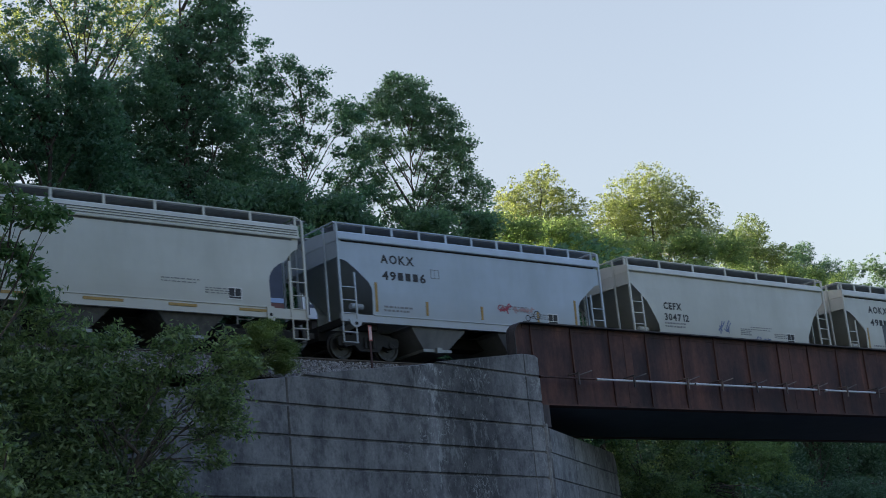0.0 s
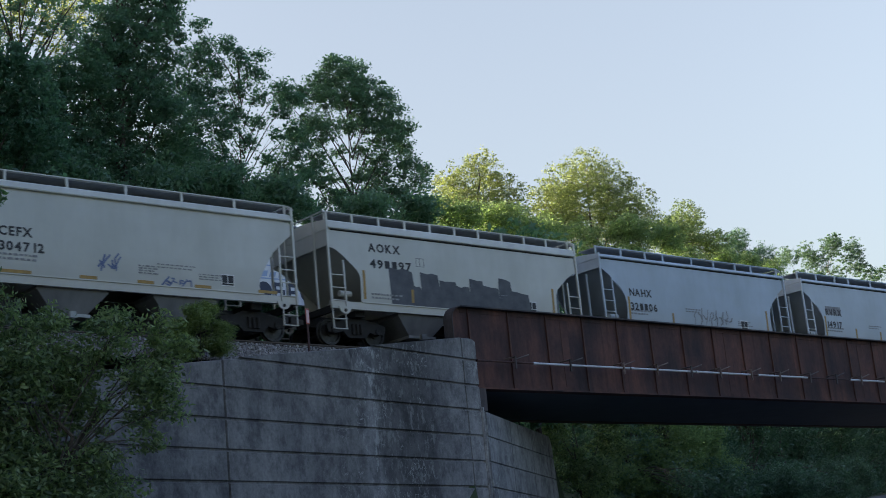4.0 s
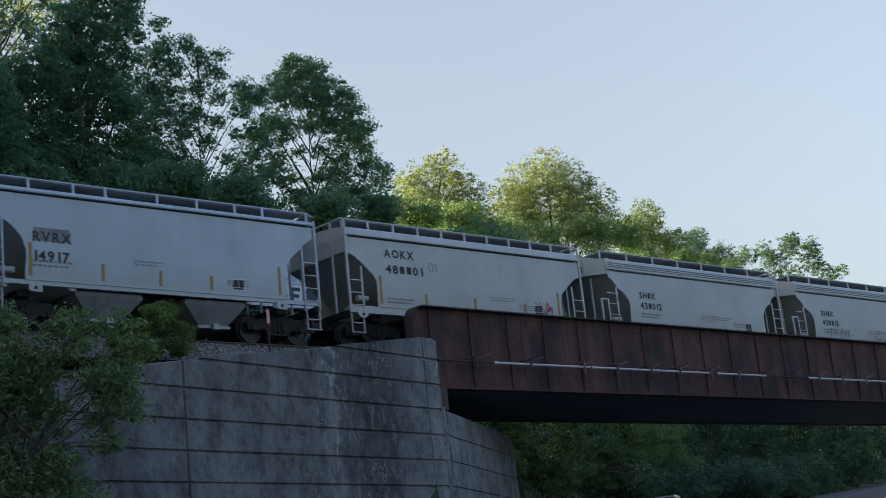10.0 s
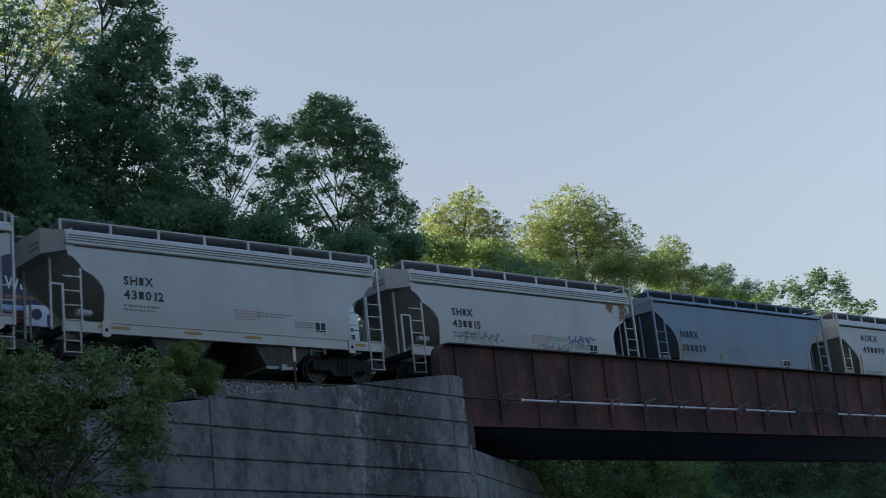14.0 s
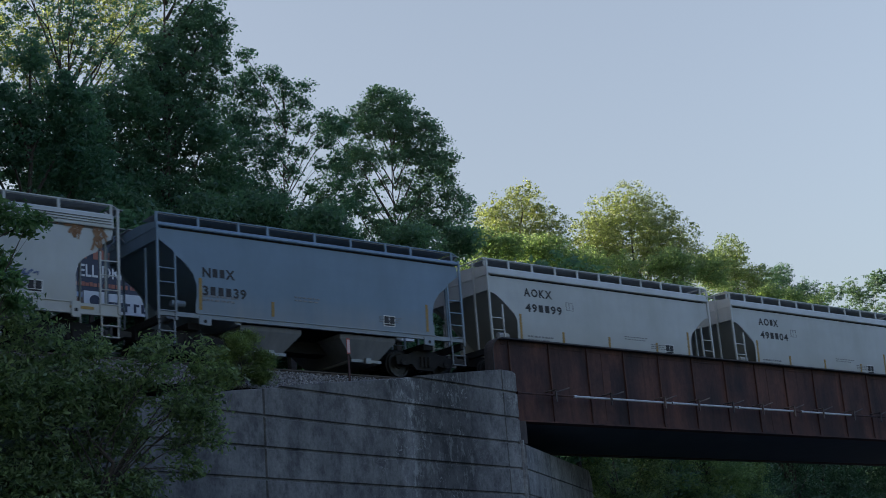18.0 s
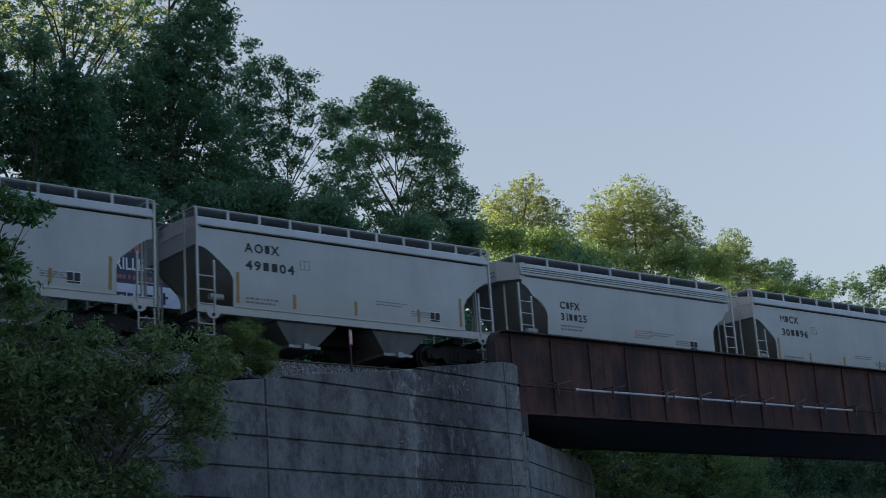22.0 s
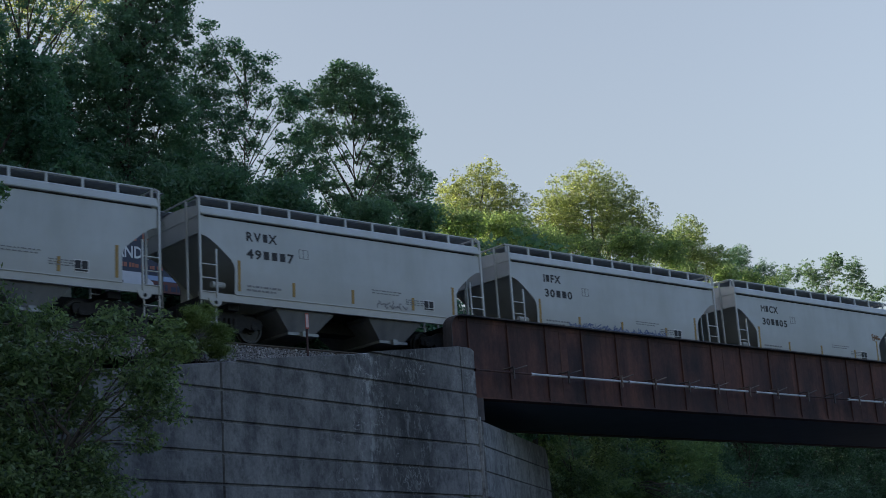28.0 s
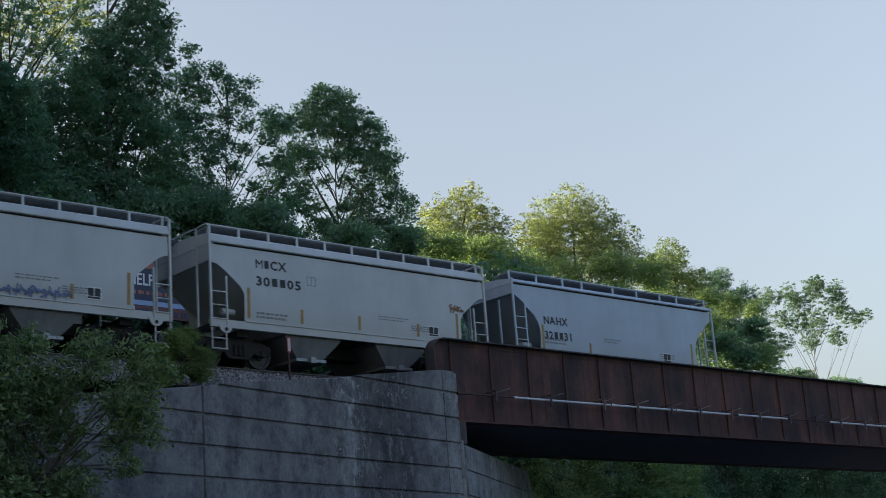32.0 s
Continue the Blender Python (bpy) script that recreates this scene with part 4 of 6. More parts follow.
def build_car(style, name, label):
    """Covered hopper car round its own middle, the rail's top at z = 0."""
    if not SHARED:
        for key, me, mt in (("hopper", hopper_mesh(), HOPPERGREY), ("step", step_mesh(), PAINT), ("end_rail", end_rail_mesh(), PAINT), ("end_step", end_step_mesh(), GRATING), ("wheelset", wheelset_mesh(), WHEELSTEEL),
                            ("side_frame", side_frame_mesh(), BOGIE), ("coupler", coupler_mesh(), DARKSTEEL)):
            me.materials.append(mt)
            SHARED[key] = me
        SHARED["dark_hopper"] = SHARED["hopper"].copy()
        SHARED["dark_hopper"].materials[0] = DARKSTEEL
    d = car_meshes(style)
    pad, eye = lift_pad_mesh(style)
    pad.materials.append(PAINT)
    pad_x = {"square": 5.16, "slant": 5.16, "arched": 4.16}.get(style, 4.36)
    bm = bm_new()
    tube(bm, (0, -0.035, eye), (0, 0.035, eye), 0.055, n=12)
    eye_mesh = mesh_of("lug_eye", bm)
    eye_mesh.materials.append(BOGIE)
    car = thing(name, label, "freight car", "covered hopper cars of the train")

    def add(nm, me, m=None, lab="", parent=None):
        ob = new(nm, me)
        ob.parent = parent or car
        if m is not None:
            ob.matrix_basis = m
        return tagged(ob, lab)
    flip = {(-1, -1): Matrix.Identity(4), (1, -1): Matrix.Diagonal((-1, 1, 1, 1)), (-1, 1): Matrix.Diagonal((1, -1, 1, 1)), (1, 1): Matrix.Diagonal((-1, -1, 1, 1))}
    body = add("body", d["body"])
    sol = body.modifiers.new("thickness", 'SOLIDIFY')
    sol.thickness, sol.offset = 0.02, -1
    add("roof", d["roof"])
    for s in (-1, 1):
        add("end_plate", d["end_plate"], flip[s, -1])
        add("slope_sheet", d["slope_sheet"], flip[s, -1], "sloping end sheet under the overhang")
        add("coupler", SHARED["coupler"], flip[s, -1])
        if style in ("square", "slant"):
            add("end_rail", SHARED["end_rail"], flip[s, -1])
        add("end_step", SHARED["end_step"], flip[s, -1] @ Matrix.Diagonal((1, -s, 1, 1)), "grating step at the roof walk's end")
        add("roof_walk", d["roof_walk"], flip[-1, s], "dark grating roof walk")
        add("walk_rail", d["walk_rail"], flip[-1, s])
        add("hopper", SHARED["dark_hopper" if style in HOODS else "hopper"], pose(s * 1.80, 0, 0), "dark grimy hopper bay" if style in HOODS else "dusty grey hopper bay")
        bm = bm_new()
        box(bm, s * 1.8 - 0.58, s * 1.8 + 0.58, -1.3, 1.3, 0.27, 0.36)
        box(bm, s * 1.8 - 0.1, s * 1.8 + 0.1, -1.42, -1.3, 0.22, 0.40)
        part("outlet_gate", bm, GALV, car, "sliding outlet gate")
        for q in (-1, 1):
            bm = bm_new()
            box(bm, s * 5.64 - 0.028, s * 5.64 + 0.028, q * 0.83 - 0.028, q * 0.83 + 0.028, 0.95, 4.24 if style in ("square", "slant") else 3.3)
            part("end_post", bm, PAINT, car)
        for q in (-1, 1):
            add("ladder", d["front_ladder"] if s < 0 else d["ladder"], flip[s, q])
            add("step", SHARED["step"], flip[s, q])
            lug = add("lift_pad", pad, pose(s * pad_x, q * 1.60, 0))
            add("lug_eye", eye_mesh, None, "dark round eye", lug)
    for q in (-1, 1):
        bm = bm_new()
        y = q * 1.59
        box(bm, -5.7, 5.7, min(y, y - q * 0.10), max(y, y - q * 0.10), {"square": 1.03, "slant": 1.03, "arched": 1.14}.get(style, 0.96), 1.27)
        box(bm, -4.45, 4.45, min(y + q * .03, y - q * 0.06), max(y + q * .03, y - q * 0.06), 1.265, 1.30)
        part("side_sill", bm, PAINT, car)
    for q in (-1, 1):
        bm = bm_new()
        box(bm, -5.45, 5.45, q * 1.525 - 0.02, q * 1.525 + 0.02, SEAM[style] - 0.13, SEAM[style] + 0.006)
        part("top_chord", bm, PAINT if style == "slant" else HOPPERGREY if style in HOODS else BOGIE, car, "seam under the roof edge" if style == "slant" else "dark seam under the roof edge")
    if style in HOODS:
        for q in (-1, 1):
            for z, y in ((3.60, 1.645), (3.68, 1.638), (3.76, 1.628)):
                bm = bm_new()
                box(bm, -5.45, 5.45, q * y - 0.012, q * y + 0.012, z, z + 0.018)
                part("roof_ridge", bm, HOPPERGREY, car)
        for z in (3.42, 3.56):
            bm = bm_new()
            for k in range(4):
                box(bm, -5.906, -5.896, -0.70 + k * 0.15, -0.59 + k * 0.15, z + 0.14, z + 0.23)
            tagged(part("stencil_line", bm, FADED, car, "small dark stencilled bars on the end hood"), kind="stuff")
    part("underframe", frame_bm(), BOGIE, car)
    # brake gear on the slope at the ends
    bm = bm_new()
    tube(bm, (-4.75, -0.9, 1.35), (-4.75, -0.3, 1.35), 0.16, n=12)
    part("air_reservoir", bm, PAINT, car, "pale air reservoir")
    bm = bm_new()
    tube(bm, (-5.05, -1.2, 1.62), (-4.6, -1.2, 1.62), 0.10, n=10)
    tube(bm, (-5.1, -1.2, 1.25), (-5.0, -0.9, 1.25), 0.11, n=10)
    part("brake_cylinder", bm, PAINT, car)
    for b in (-1, 1):
        bogie = add("bogie", None, pose(b * 4.35, 0, 0))
        bogie.empty_display_size = 0.2
        for q in (-1, 1):
            add("side_frame", SHARED["side_frame"], pose(0, q * 0.99, 0) @ Matrix.Diagonal((1, 1 if q < 0 else -1, 1, 1)), "", bogie)
        bm = bm_new()
        box(bm, -0.22, 0.22, -0.98, 0.98, 0.5, 0.8)
        part("bolster", bm, BOGIE, bogie)
        for a in (-1, 1):
            add("wheelset", SHARED["wheelset"], pose(b * 4.35 + a * 0.89, 0, 0.42))
    # hatch line along the middle of the roof
    bm = bm_new()
    for i in range(6):
        box(bm, -4.9 + i * 1.65, -3.4 + i * 1.65, -0.32, 0.32, 4.09, 4.25)
    part("hatch_cover", bm, GRATING, car)
    return car


def text_mesh(s, size):
    cu = bpy.data.curves.new("t", 'FONT')
    cu.body, cu.size, cu.extrude, cu.resolution_u, cu.offset = s, size, 0.002, 2, 0.0 if "M" in s else 0.011
    ob = bpy.data.objects.new("t", cu)
    scene.collection.objects.link(ob)
    bpy.context.view_layer.update()
    me = bpy.data.meshes.new_from_object(ob.evaluated_get(bpy.context.evaluated_depsgraph_get()))
    bpy.data.objects.remove(ob)
    bpy.data.curves.remove(cu)
    return me


def skin_y(z):
    return -float(np.interp(z, (1.16, 1.6, 2.05, 2.4, 2.7, 2.95, 3.12, 3.4, 3.76), (1.56, 1.585, 1.60, 1.605, 1.605, 1.60, 1.595, 1.585, 1.57))) - 0.008


def lettering(car, name, s, x, z, size, material, label, wide=1.0):
    """Stencilled characters; "|" stands for one that cannot be read, a plain bar."""
    me = bpy.data.meshes.new(name)
    bm = bm_new()
    at = 0.0
    for ch in s:
        if ch == "|":
            box(bm, at + 0.06 * size, at + 0.46 * size, 0.03 * size, 0.67 * size, 0.0, 0.003)
            at += 0.60 * size
            continue
        one = text_mesh(ch, size)
        one.transform(Matrix.Translation((at, 0, 0)))
        bm.from_mesh(one)
        at = max(v.co.x for v in one.vertices) + 0.10 * size
        bpy.data.meshes.remove(one)
    bm.to_mesh(me)
    bm.free()
    me.materials.clear()
    me.materials.append(material)
    ob = new(name, me)
    ob.parent = car
    ob.matrix_basis = pose(x, skin_y(z + size * 0.35), z, 90, 0, 0) @ Matrix.Diagonal((wide, 1, 1, 1))
    return tagged(ob, label)


def plate(car, name, x0, x1, z0, z1, material, label="", proud=0.006):
    bm = bm_new()
    ya, yb = skin_y(z0), skin_y(z1)
    v = [bm.verts.new(p) for p in ((x0, ya - proud, z0), (x1, ya - proud, z0), (x1, yb - proud, z1), (x0, yb - proud, z1),
                                   (x0, ya + 0.01, z0), (x1, ya + 0.01, z0), (x1, yb + 0.01, z1), (x0, yb + 0.01, z1))]
    for q in ((0, 1, 2, 3), (4, 7, 6, 5), (0, 4, 5, 1), (1, 5, 6, 2), (2, 6, 7, 3), (3, 7, 4, 0)):
        bm.faces.new([v[i] for i in q])
    return part(name, bm, material, car, label)


def bars(car, x, z, rows, width, height, gap, material, seed, label="rows of small faded stencilled bars"):
    bm = bm_new()
    rng = random.Random(seed)
    for r in range(rows):
        zz = z - r * gap
        xx = x
        while xx < x + width * (1 - 0.15 * (r % 2)):
            w = rng.uniform(0.05, 0.16)
            y = skin_y(zz) - 0.004
            box(bm, xx, xx + w, y, y + 0.01, zz - height, zz)
            xx += w + 0.05
    tagged(part("stencil", bm, material, car, label), kind="stuff")


def splash(car, x0, x1, z0, z1, n, material, seed, label, slant=0.5):
    """Sprayed strokes: flat crooked bands on the side."""
    bm = bm_new()
    rng = random.Random(seed)
    for i in range(n):
        xa = x0 + (x1 - x0) * i / n + rng.uniform(-.05, .05)
        pts = [(xa + rng.uniform(-.1, .1) + slant * (k / 3) * 0.2, z0 + (z1 - z0) * (k / 3) + rng.uniform(-.08, .08)) for k in range(4)]
        if i % 2:
            pts = [(xa, z0 + (z1 - z0) * rng.uniform(.2, .9)), (xa + 0.15, z0 + (z1 - z0) * rng.uniform(.1, .9)), (xa + (x1 - x0) / n * 1.4, z0 + (z1 - z0) * rng.uniform(.1, .9))]
        w = rng.uniform(0.018, 0.035)
        for p, q in zip(pts, pts[1:]):
            d = Vector((q[0] - p[0], 0, q[1] - p[1]))
            if d.length < 0.02:
                continue
            nn = Vector((-d.z, 0, d.x)).normalized() * w
            vs = []
            for (px, pz), sg in ((p, 1), (q, 1), (q, -1), (p, -1)):
                vs.append(bm.verts.new((px + nn.x * sg, skin_y(pz + nn.z * sg) - 0.003 - 0.0008 * i, pz + nn.z * sg)))
            bm.faces.new(vs)
    tagged(part("graffiti", bm, material, car, label), kind="stuff")


def ringed(car, rings, material, label):
    """Sprayed round loops with a stroke from one to the next."""
    bm = bm_new()
    for k, (cx, cz, r) in enumerate(rings):
        n = 20
        for i in range(n):
            a, b = i * math.tau / n, (i + 1) * math.tau / n
            vs = []
            for ang, rr in ((a, r), (b, r), (b, r - 0.03), (a, r - 0.03)):
                x, z = cx + rr * math.cos(ang), cz + rr * math.sin(ang)
                vs.append(bm.verts.new((x, skin_y(z) - 0.006, z)))
            bm.faces.new(vs)
        if k:
            px, pz, pr = rings[k - 1]
            d = Vector((cx - px, 0, cz - pz)).normalized()
            a, b = Vector((px, 0, pz)) + d * pr, Vector((cx, 0, cz)) - d * r
            w = Vector((-d.z, 0, d.x)) * 0.015
            bm.faces.new([bm.verts.new((q.x, skin_y(q.z) - 0.006, q.z)) for q in (a + w, b + w, b - w, a - w)])
    tagged(part("graffiti", bm, material, car, label), kind="stuff")


def block_graffiti(car):
    """Tall solid grey block letters without readable words."""
    bm = bm_new()
    rng = random.Random(8)
    x = -3.2
    y0 = 0.006
    cols = [(0.95, 0.95), (0.35, 0.5), (0.7, 0.9), (0.8, 0.72), (0.55, 0.62), (0.6, 0.85), (0.7, 0.7), (0.65, 0.95), (0.75, 0.6)]
    for w, h in cols:
        z0 = 1.22
        zt = 1.38 + h * 1.22
        pts = [(x, z0), (x + w + 0.16, z0), (x + w + rng.uniform(-.06, .08), zt - rng.uniform(.02, .10)), (x + w * 0.62, zt - rng.uniform(.0, .07)), (x + w * 0.35, zt - rng.uniform(0, .07)), (x + rng.uniform(-.08, .06), zt)]
        vs = [bm.verts.new((px, skin_y(pz) - y0, pz)) for px, pz in pts]
        bm.faces.new(vs)
        y0 += 0.0012
        x += w + 0.02
    tagged(part("graffiti", bm, GREYSPRAY, car, "dark grey block-shaped spray painting"), kind="stuff")


REDPRINT = plain("faded_red_ink", (0.36, 0.22, 0.23), (0.45, 0.32, 0.33), 9, 0.7, 0, 0)
WHITE, CREAM, PALE, BLUEGREY, COOL = (0.49, 0.555, 0.63, 1), (0.56, 0.57, 0.535, 1), (0.52, 0.545, 0.555, 1), (0.19, 0.27, 0.365, 1), (0.43, 0.505, 0.595, 1)
CARS = [   # style, colour, mark, number, middle of the car along the track at the start
    ("faceted", CREAM, "", "", 5.50), ("faceted", CREAM, "", "", 18.20),
    ("square", COOL, "AOKX", "49|||6", 30.80), ("slant", CREAM, "CEFX", "304712", 43.62), ("square", CREAM, "AOKX", "49||97", 56.29),
    ("arched", COOL, "NAHX", "32||06", 68.93), ("arched", WHITE, "RVRX", "14917", 81.53), ("square", PALE, "AOKX", "48||01", 94.12),
    ("hooded", PALE, "SH|X", "43|012", 106.88), ("hooded", PALE, "SH|X", "43||15", 119.46), ("arched", BLUEGREY, "N||X", "3|||39", 132.01),
    ("square", PALE, "AOKX", "49||99", 144.60), ("square", PALE, "AO|X", "49||04", 157.30), ("faceted", PALE, "C|FX", "31||25", 169.94),
    ("square", PALE, "M|CX", "30||96", 182.60), ("square", PALE, "RV|X", "49|||7", 195.29), ("square", PALE, "I|FX", "30||0", 208.02),
    ("square", PALE, "M|CX", "30||05", 220.73), ("arched", COOL, "NAHX", "32||31", 233.49)]
TONE = {WHITE: "white", CREAM: "cream", PALE: "off-white", BLUEGREY: "blue-grey", COOL: "pale bluish-white"}


def build_train():
    templates, cars = {}, []
    for i, (style, colour, mark, number, off) in enumerate(CARS):
        label = f"{TONE[colour]} covered hopper freight car, " + {"square": "with square-cut ends", "arched": "with arched end openings", "slant": "with slanting end openings", "hooded": "with rounded hooded ends", "faceted": "with bent hooded ends"}[style]
        if style not in templates:
            car = templates[style] = build_car(style, "hopper_car", label)
        else:
            car = copy_thing(templates[style], Matrix.Identity(4))
            for o in [o for o in car.children if o.name.split(".")[0] in ("stencil", "lettering", "reflector", "label_plate", "stencil_box", "graffiti", "stain", "data_patch")]:
                bpy.data.objects.remove(o)
        tagged(car, label)
        cars.append(car)
        for o in car.children_recursive:
            nm = o.name.split(".")[0]
            o.color = colour
            if nm in ("ladder", "walk_rail", "side_sill", "step", "lift_pad", "roof"):
                o.color = tuple(min(0.74, c * 1.10) for c in colour[:3]) + (1,)
    for i, (style, colour, mark, number, off) in enumerate(CARS):
        car = cars[i]
        lx = {"square": -4.02, "slant": -4.02, "arched": -4.22}.get(style, -3.75)
        lz = {"square": 3.02, "slant": 2.36, "arched": 2.40}.get(style, 2.45)
        step, size = (0.55, 0.40) if style in ("square", "arched") else (0.42, 0.36)
        if mark:
            lettering(car, "lettering", mark, lx, lz, size, INK, "stencilled reporting mark")
            lettering(car, "lettering", number, lx, lz - step, size, INK, "stencilled number", 1.25 if style == "square" else 1.1)
        bars(car, lx, 1.62 if style == "square" else 1.86, 2, 1.15, 0.055, 0.12, FADED, i)
        bars(car, 2.2, 1.75, 3, 0.8, 0.03, 0.07, FADED, i + 40)
        if style == "arched":
            bars(car, -1.0, 2.1, 2, 0.9, 0.04, 0.1, FADED, i + 70)
        else:
            bars(car, 0.8, 1.95, 2, 1.2, 0.03, 0.09, FADED, i + 70)
        # data patch: black plates in a white frame
        dx = 2.36 if style == "arched" else 2.95
        plate(car, "data_patch", dx, dx + 0.46, 1.44, 1.80, WHITEPAINT, "white-framed black data panel", 0.004)
        for k, (a, b, c, e) in enumerate(((0.03, 0.215, 0.10, 0.33), (0.245, 0.43, 0.10, 0.33), (0.03, 0.43, 0.03, 0.08))):
            plate(car, "label_plate", dx + a, dx + b, 1.44 + c, 1.44 + e, INK, "", 0.010)
        # upright yellow strips along the sill
        if style == "arched":
            strips = [(-4.28, 0.95), (-2.04, 0.5), (-0.15, 0.45), (1.62, 0.42), (4.15, 0.9)] if mark == "RVRX" else [(-4.28, 0.95), (-1.8, 0.45), (4.15, 0.9)]
        elif style == "square":
            strips = [(-4.30, 0.95), (-2.3, 0.45), (0.0, 0.45), (2.5, 0.42), (4.28, 0.95)]
            for u in (-2.05, -1.90, -1.72):
                plate(car, "stencil_box", u, u + 0.015, 2.66, 2.96, FADED, "", 0.002)
            for z in (2.66, 2.945):
                plate(car, "stencil_box", -2.05, -1.705, z, z + 0.015, FADED, "", 0.0022)
        else:
            strips = []
        for sx, h in strips:
            plate(car, "reflector", sx - 0.05, sx + 0.05, 1.40, 1.40 + h, YELLOW, "yellow reflective strip", 0.003)
    by = lambda k: cars[k + 2]
    for xa, xb in ((-4.18, -3.08), (-1.65, -1.12), (0.15, 0.68), (2.04, 2.6), (4.27, 4.95)):
        plate(by(1), "reflector", xa, xb, 1.32, 1.41, YELLOW, "orange-yellow strip along the sill", 0.005)
    splash(by(1), -1.1, -0.4, 1.62, 2.05, 7, BLUEINK, 11, "blue sprayed arrow marks", 1.2)
    splash(by(1), 0.95, 1.9, 1.3, 1.55, 8, BLUEINK, 12, "blue sprayed arrow marks", 0.9)
    bars(by(1), 0.2, 1.86, 4, 0.55, 0.04, 0.07, FADED, 90)
    for k in (6, 7, 11):
        for xa, xb in ((-4.6, -3.6), (-1.8, -1.2), (0.3, 0.9), (4.2, 4.9)):
            plate(by(k), "reflector", xa, xb, 1.10, 1.18, YELLOW, "faded orange strip along the sill", 0.032)
        bars(by(k), 0.0, 1.98, 4, 0.9, 0.035, 0.085, REDPRINT, 95 + k, "faint red rows of small stencilled bars")
    for xa, xb in ((-4.2, -2.6), (-1.6, -0.4), (1.0, 1.9), (3.3, 4.3)):
        plate(by(-1), "reflector", xa, xb, 1.12, 1.20, YELLOW, "orange-yellow strip along the sill", 0.040)
    plate(by(4), "label_plate", -4.16, -3.05, 2.42, 2.80, FADED, "dark tinted patch behind the mark", 0.0)
    splash(by(0), 0.75, 1.22, 1.74, 2.02, 7, REDINK, 1, "dark red sprayed tag")
    splash(by(0), 1.38, 2.30, 1.78, 1.92, 14, REDPRINT, 2, "faded red sprayed scrawl")
    ringed(by(0), ((2.02, 1.58, 0.11), (2.44, 1.70, 0.16)), INK, "two black sprayed loops joined by a stroke")
    block_graffiti(by(2))
    splash(by(3), -0.5, 1.8, 1.5, 2.1, 14, FADED, 3, "faint grey sprayed scrawl")
    splash(by(5), 2.95, 3.85, 1.4, 1.85, 10, REDINK, 5, "red sprayed scrawl beside the data panel")
    splash(by(7), -3.4, -1.5, 1.55, 1.95, 16, FADED, 7, "faint grey sprayed scrawl")
    splash(by(7), 0.3, 2.0, 1.42, 1.68, 14, FADED, 13, "faint grey sprayed scrawl")
    splash(by(7), 1.9, 3.2, 1.72, 2.08, 14, BLUEINK, 14, "violet sprayed scrawl beside the data panel")
    splash(by(14), -2.9, 2.4, 1.36, 1.60, 64, BLUEINK, 9, "faint blue sprayed scrawl along the sill")
    splash(by(13), 1.0, 2.2, 1.35, 1.6, 8, FADED, 10, "faint sprayed scrawl")
    for k, z0, z1, x0, x1 in ((7, 3.15, 3.64, 4.2, 4.5), (7, 2.85, 3.64, 4.9, 5.2), (7, 3.45, 3.64, 3.0, 5.3), (15, 2.4, 2.6, 4.0, 4.5)):
        splash(by(k), x0, x1, z0, z1, 12, RUSTSTAIN, 20 + int(x0 * 10), "rust stain running down from the roof edge", 0.1)
    return cars


TRAIN = build_train()


def run(t):
    """How far the train has gone after t seconds."""
    return 5.856 * t + 0.00846 * t * t / 2


# ---- trees ----
def leaf_cloud(name, lobes, leaf, per, dens, spread, material, seed, thin=0.62, yspread=0.9, flat=0.5):
    """Leaves in loose clusters over round lobes (x, y, z, r)."""
    rng = np.random.RandomState(seed)
    cents = []
    for x, y, z, r in lobes:
        n = max(9, int(dens * r * r))
        d = rng.normal(size=(n, 3))
        d /= np.linalg.norm(d, axis=1)[:, None]
        rad = r * rng.uniform(0.04, 1.0, n) ** 0.42 * rng.uniform(0.85, 1.15, n)
        cents.append(np.array((x, y, z)) + d * rad[:, None] * (1, yspread, 0.95))
    cents = np.concatenate(cents)
    k = len(cents)
    size = rng.uniform(0.45, 1.45, k) ** 1.3
    ball = rng.normal(size=(k * per, 3))
    ball *= (rng.uniform(0, 1, k * per) ** 0.4 * 1.75 / np.linalg.norm(ball, axis=1))[:, None]
    pts = np.repeat(cents, per, 0) + ball * (spread * np.repeat(size, per)[:, None]) * (1, 1, flat)
    n = len(pts)
    u = rng.normal(size=(n, 3)) * (1, 1, 0.7)
    u /= np.linalg.norm(u, axis=1)[:, None]
    w = np.cross(u, rng.normal(size=(n, 3)) * (0.6, 0.6, 1))
    w /= np.linalg.norm(w, axis=1)[:, None]
    s = leaf * rng.uniform(0.6, 1.35, n)[:, None]
    nrm = np.cross(u, w)
    quad = np.stack([pts - u * s, pts - w * s * thin * 0.5 + nrm * s * 0.12, pts + u * s, pts + w * s * thin * 0.5 + nrm * s * 0.12], 1).reshape(-1, 3)
    me = bpy.data.meshes.new(name)
    me.vertices.add(4 * n)
    me.vertices.foreach_set("co", quad.astype(np.float32).ravel())
    me.loops.add(4 * n)
    me.loops.foreach_set("vertex_index", np.arange(4 * n, dtype=np.int32))
    me.polygons.add(n)
    me.polygons.foreach_set("loop_start", np.arange(0, 4 * n, 4, dtype=np.int32))
    me.update()
    me.validate()
    me.materials.append(material)
    return me


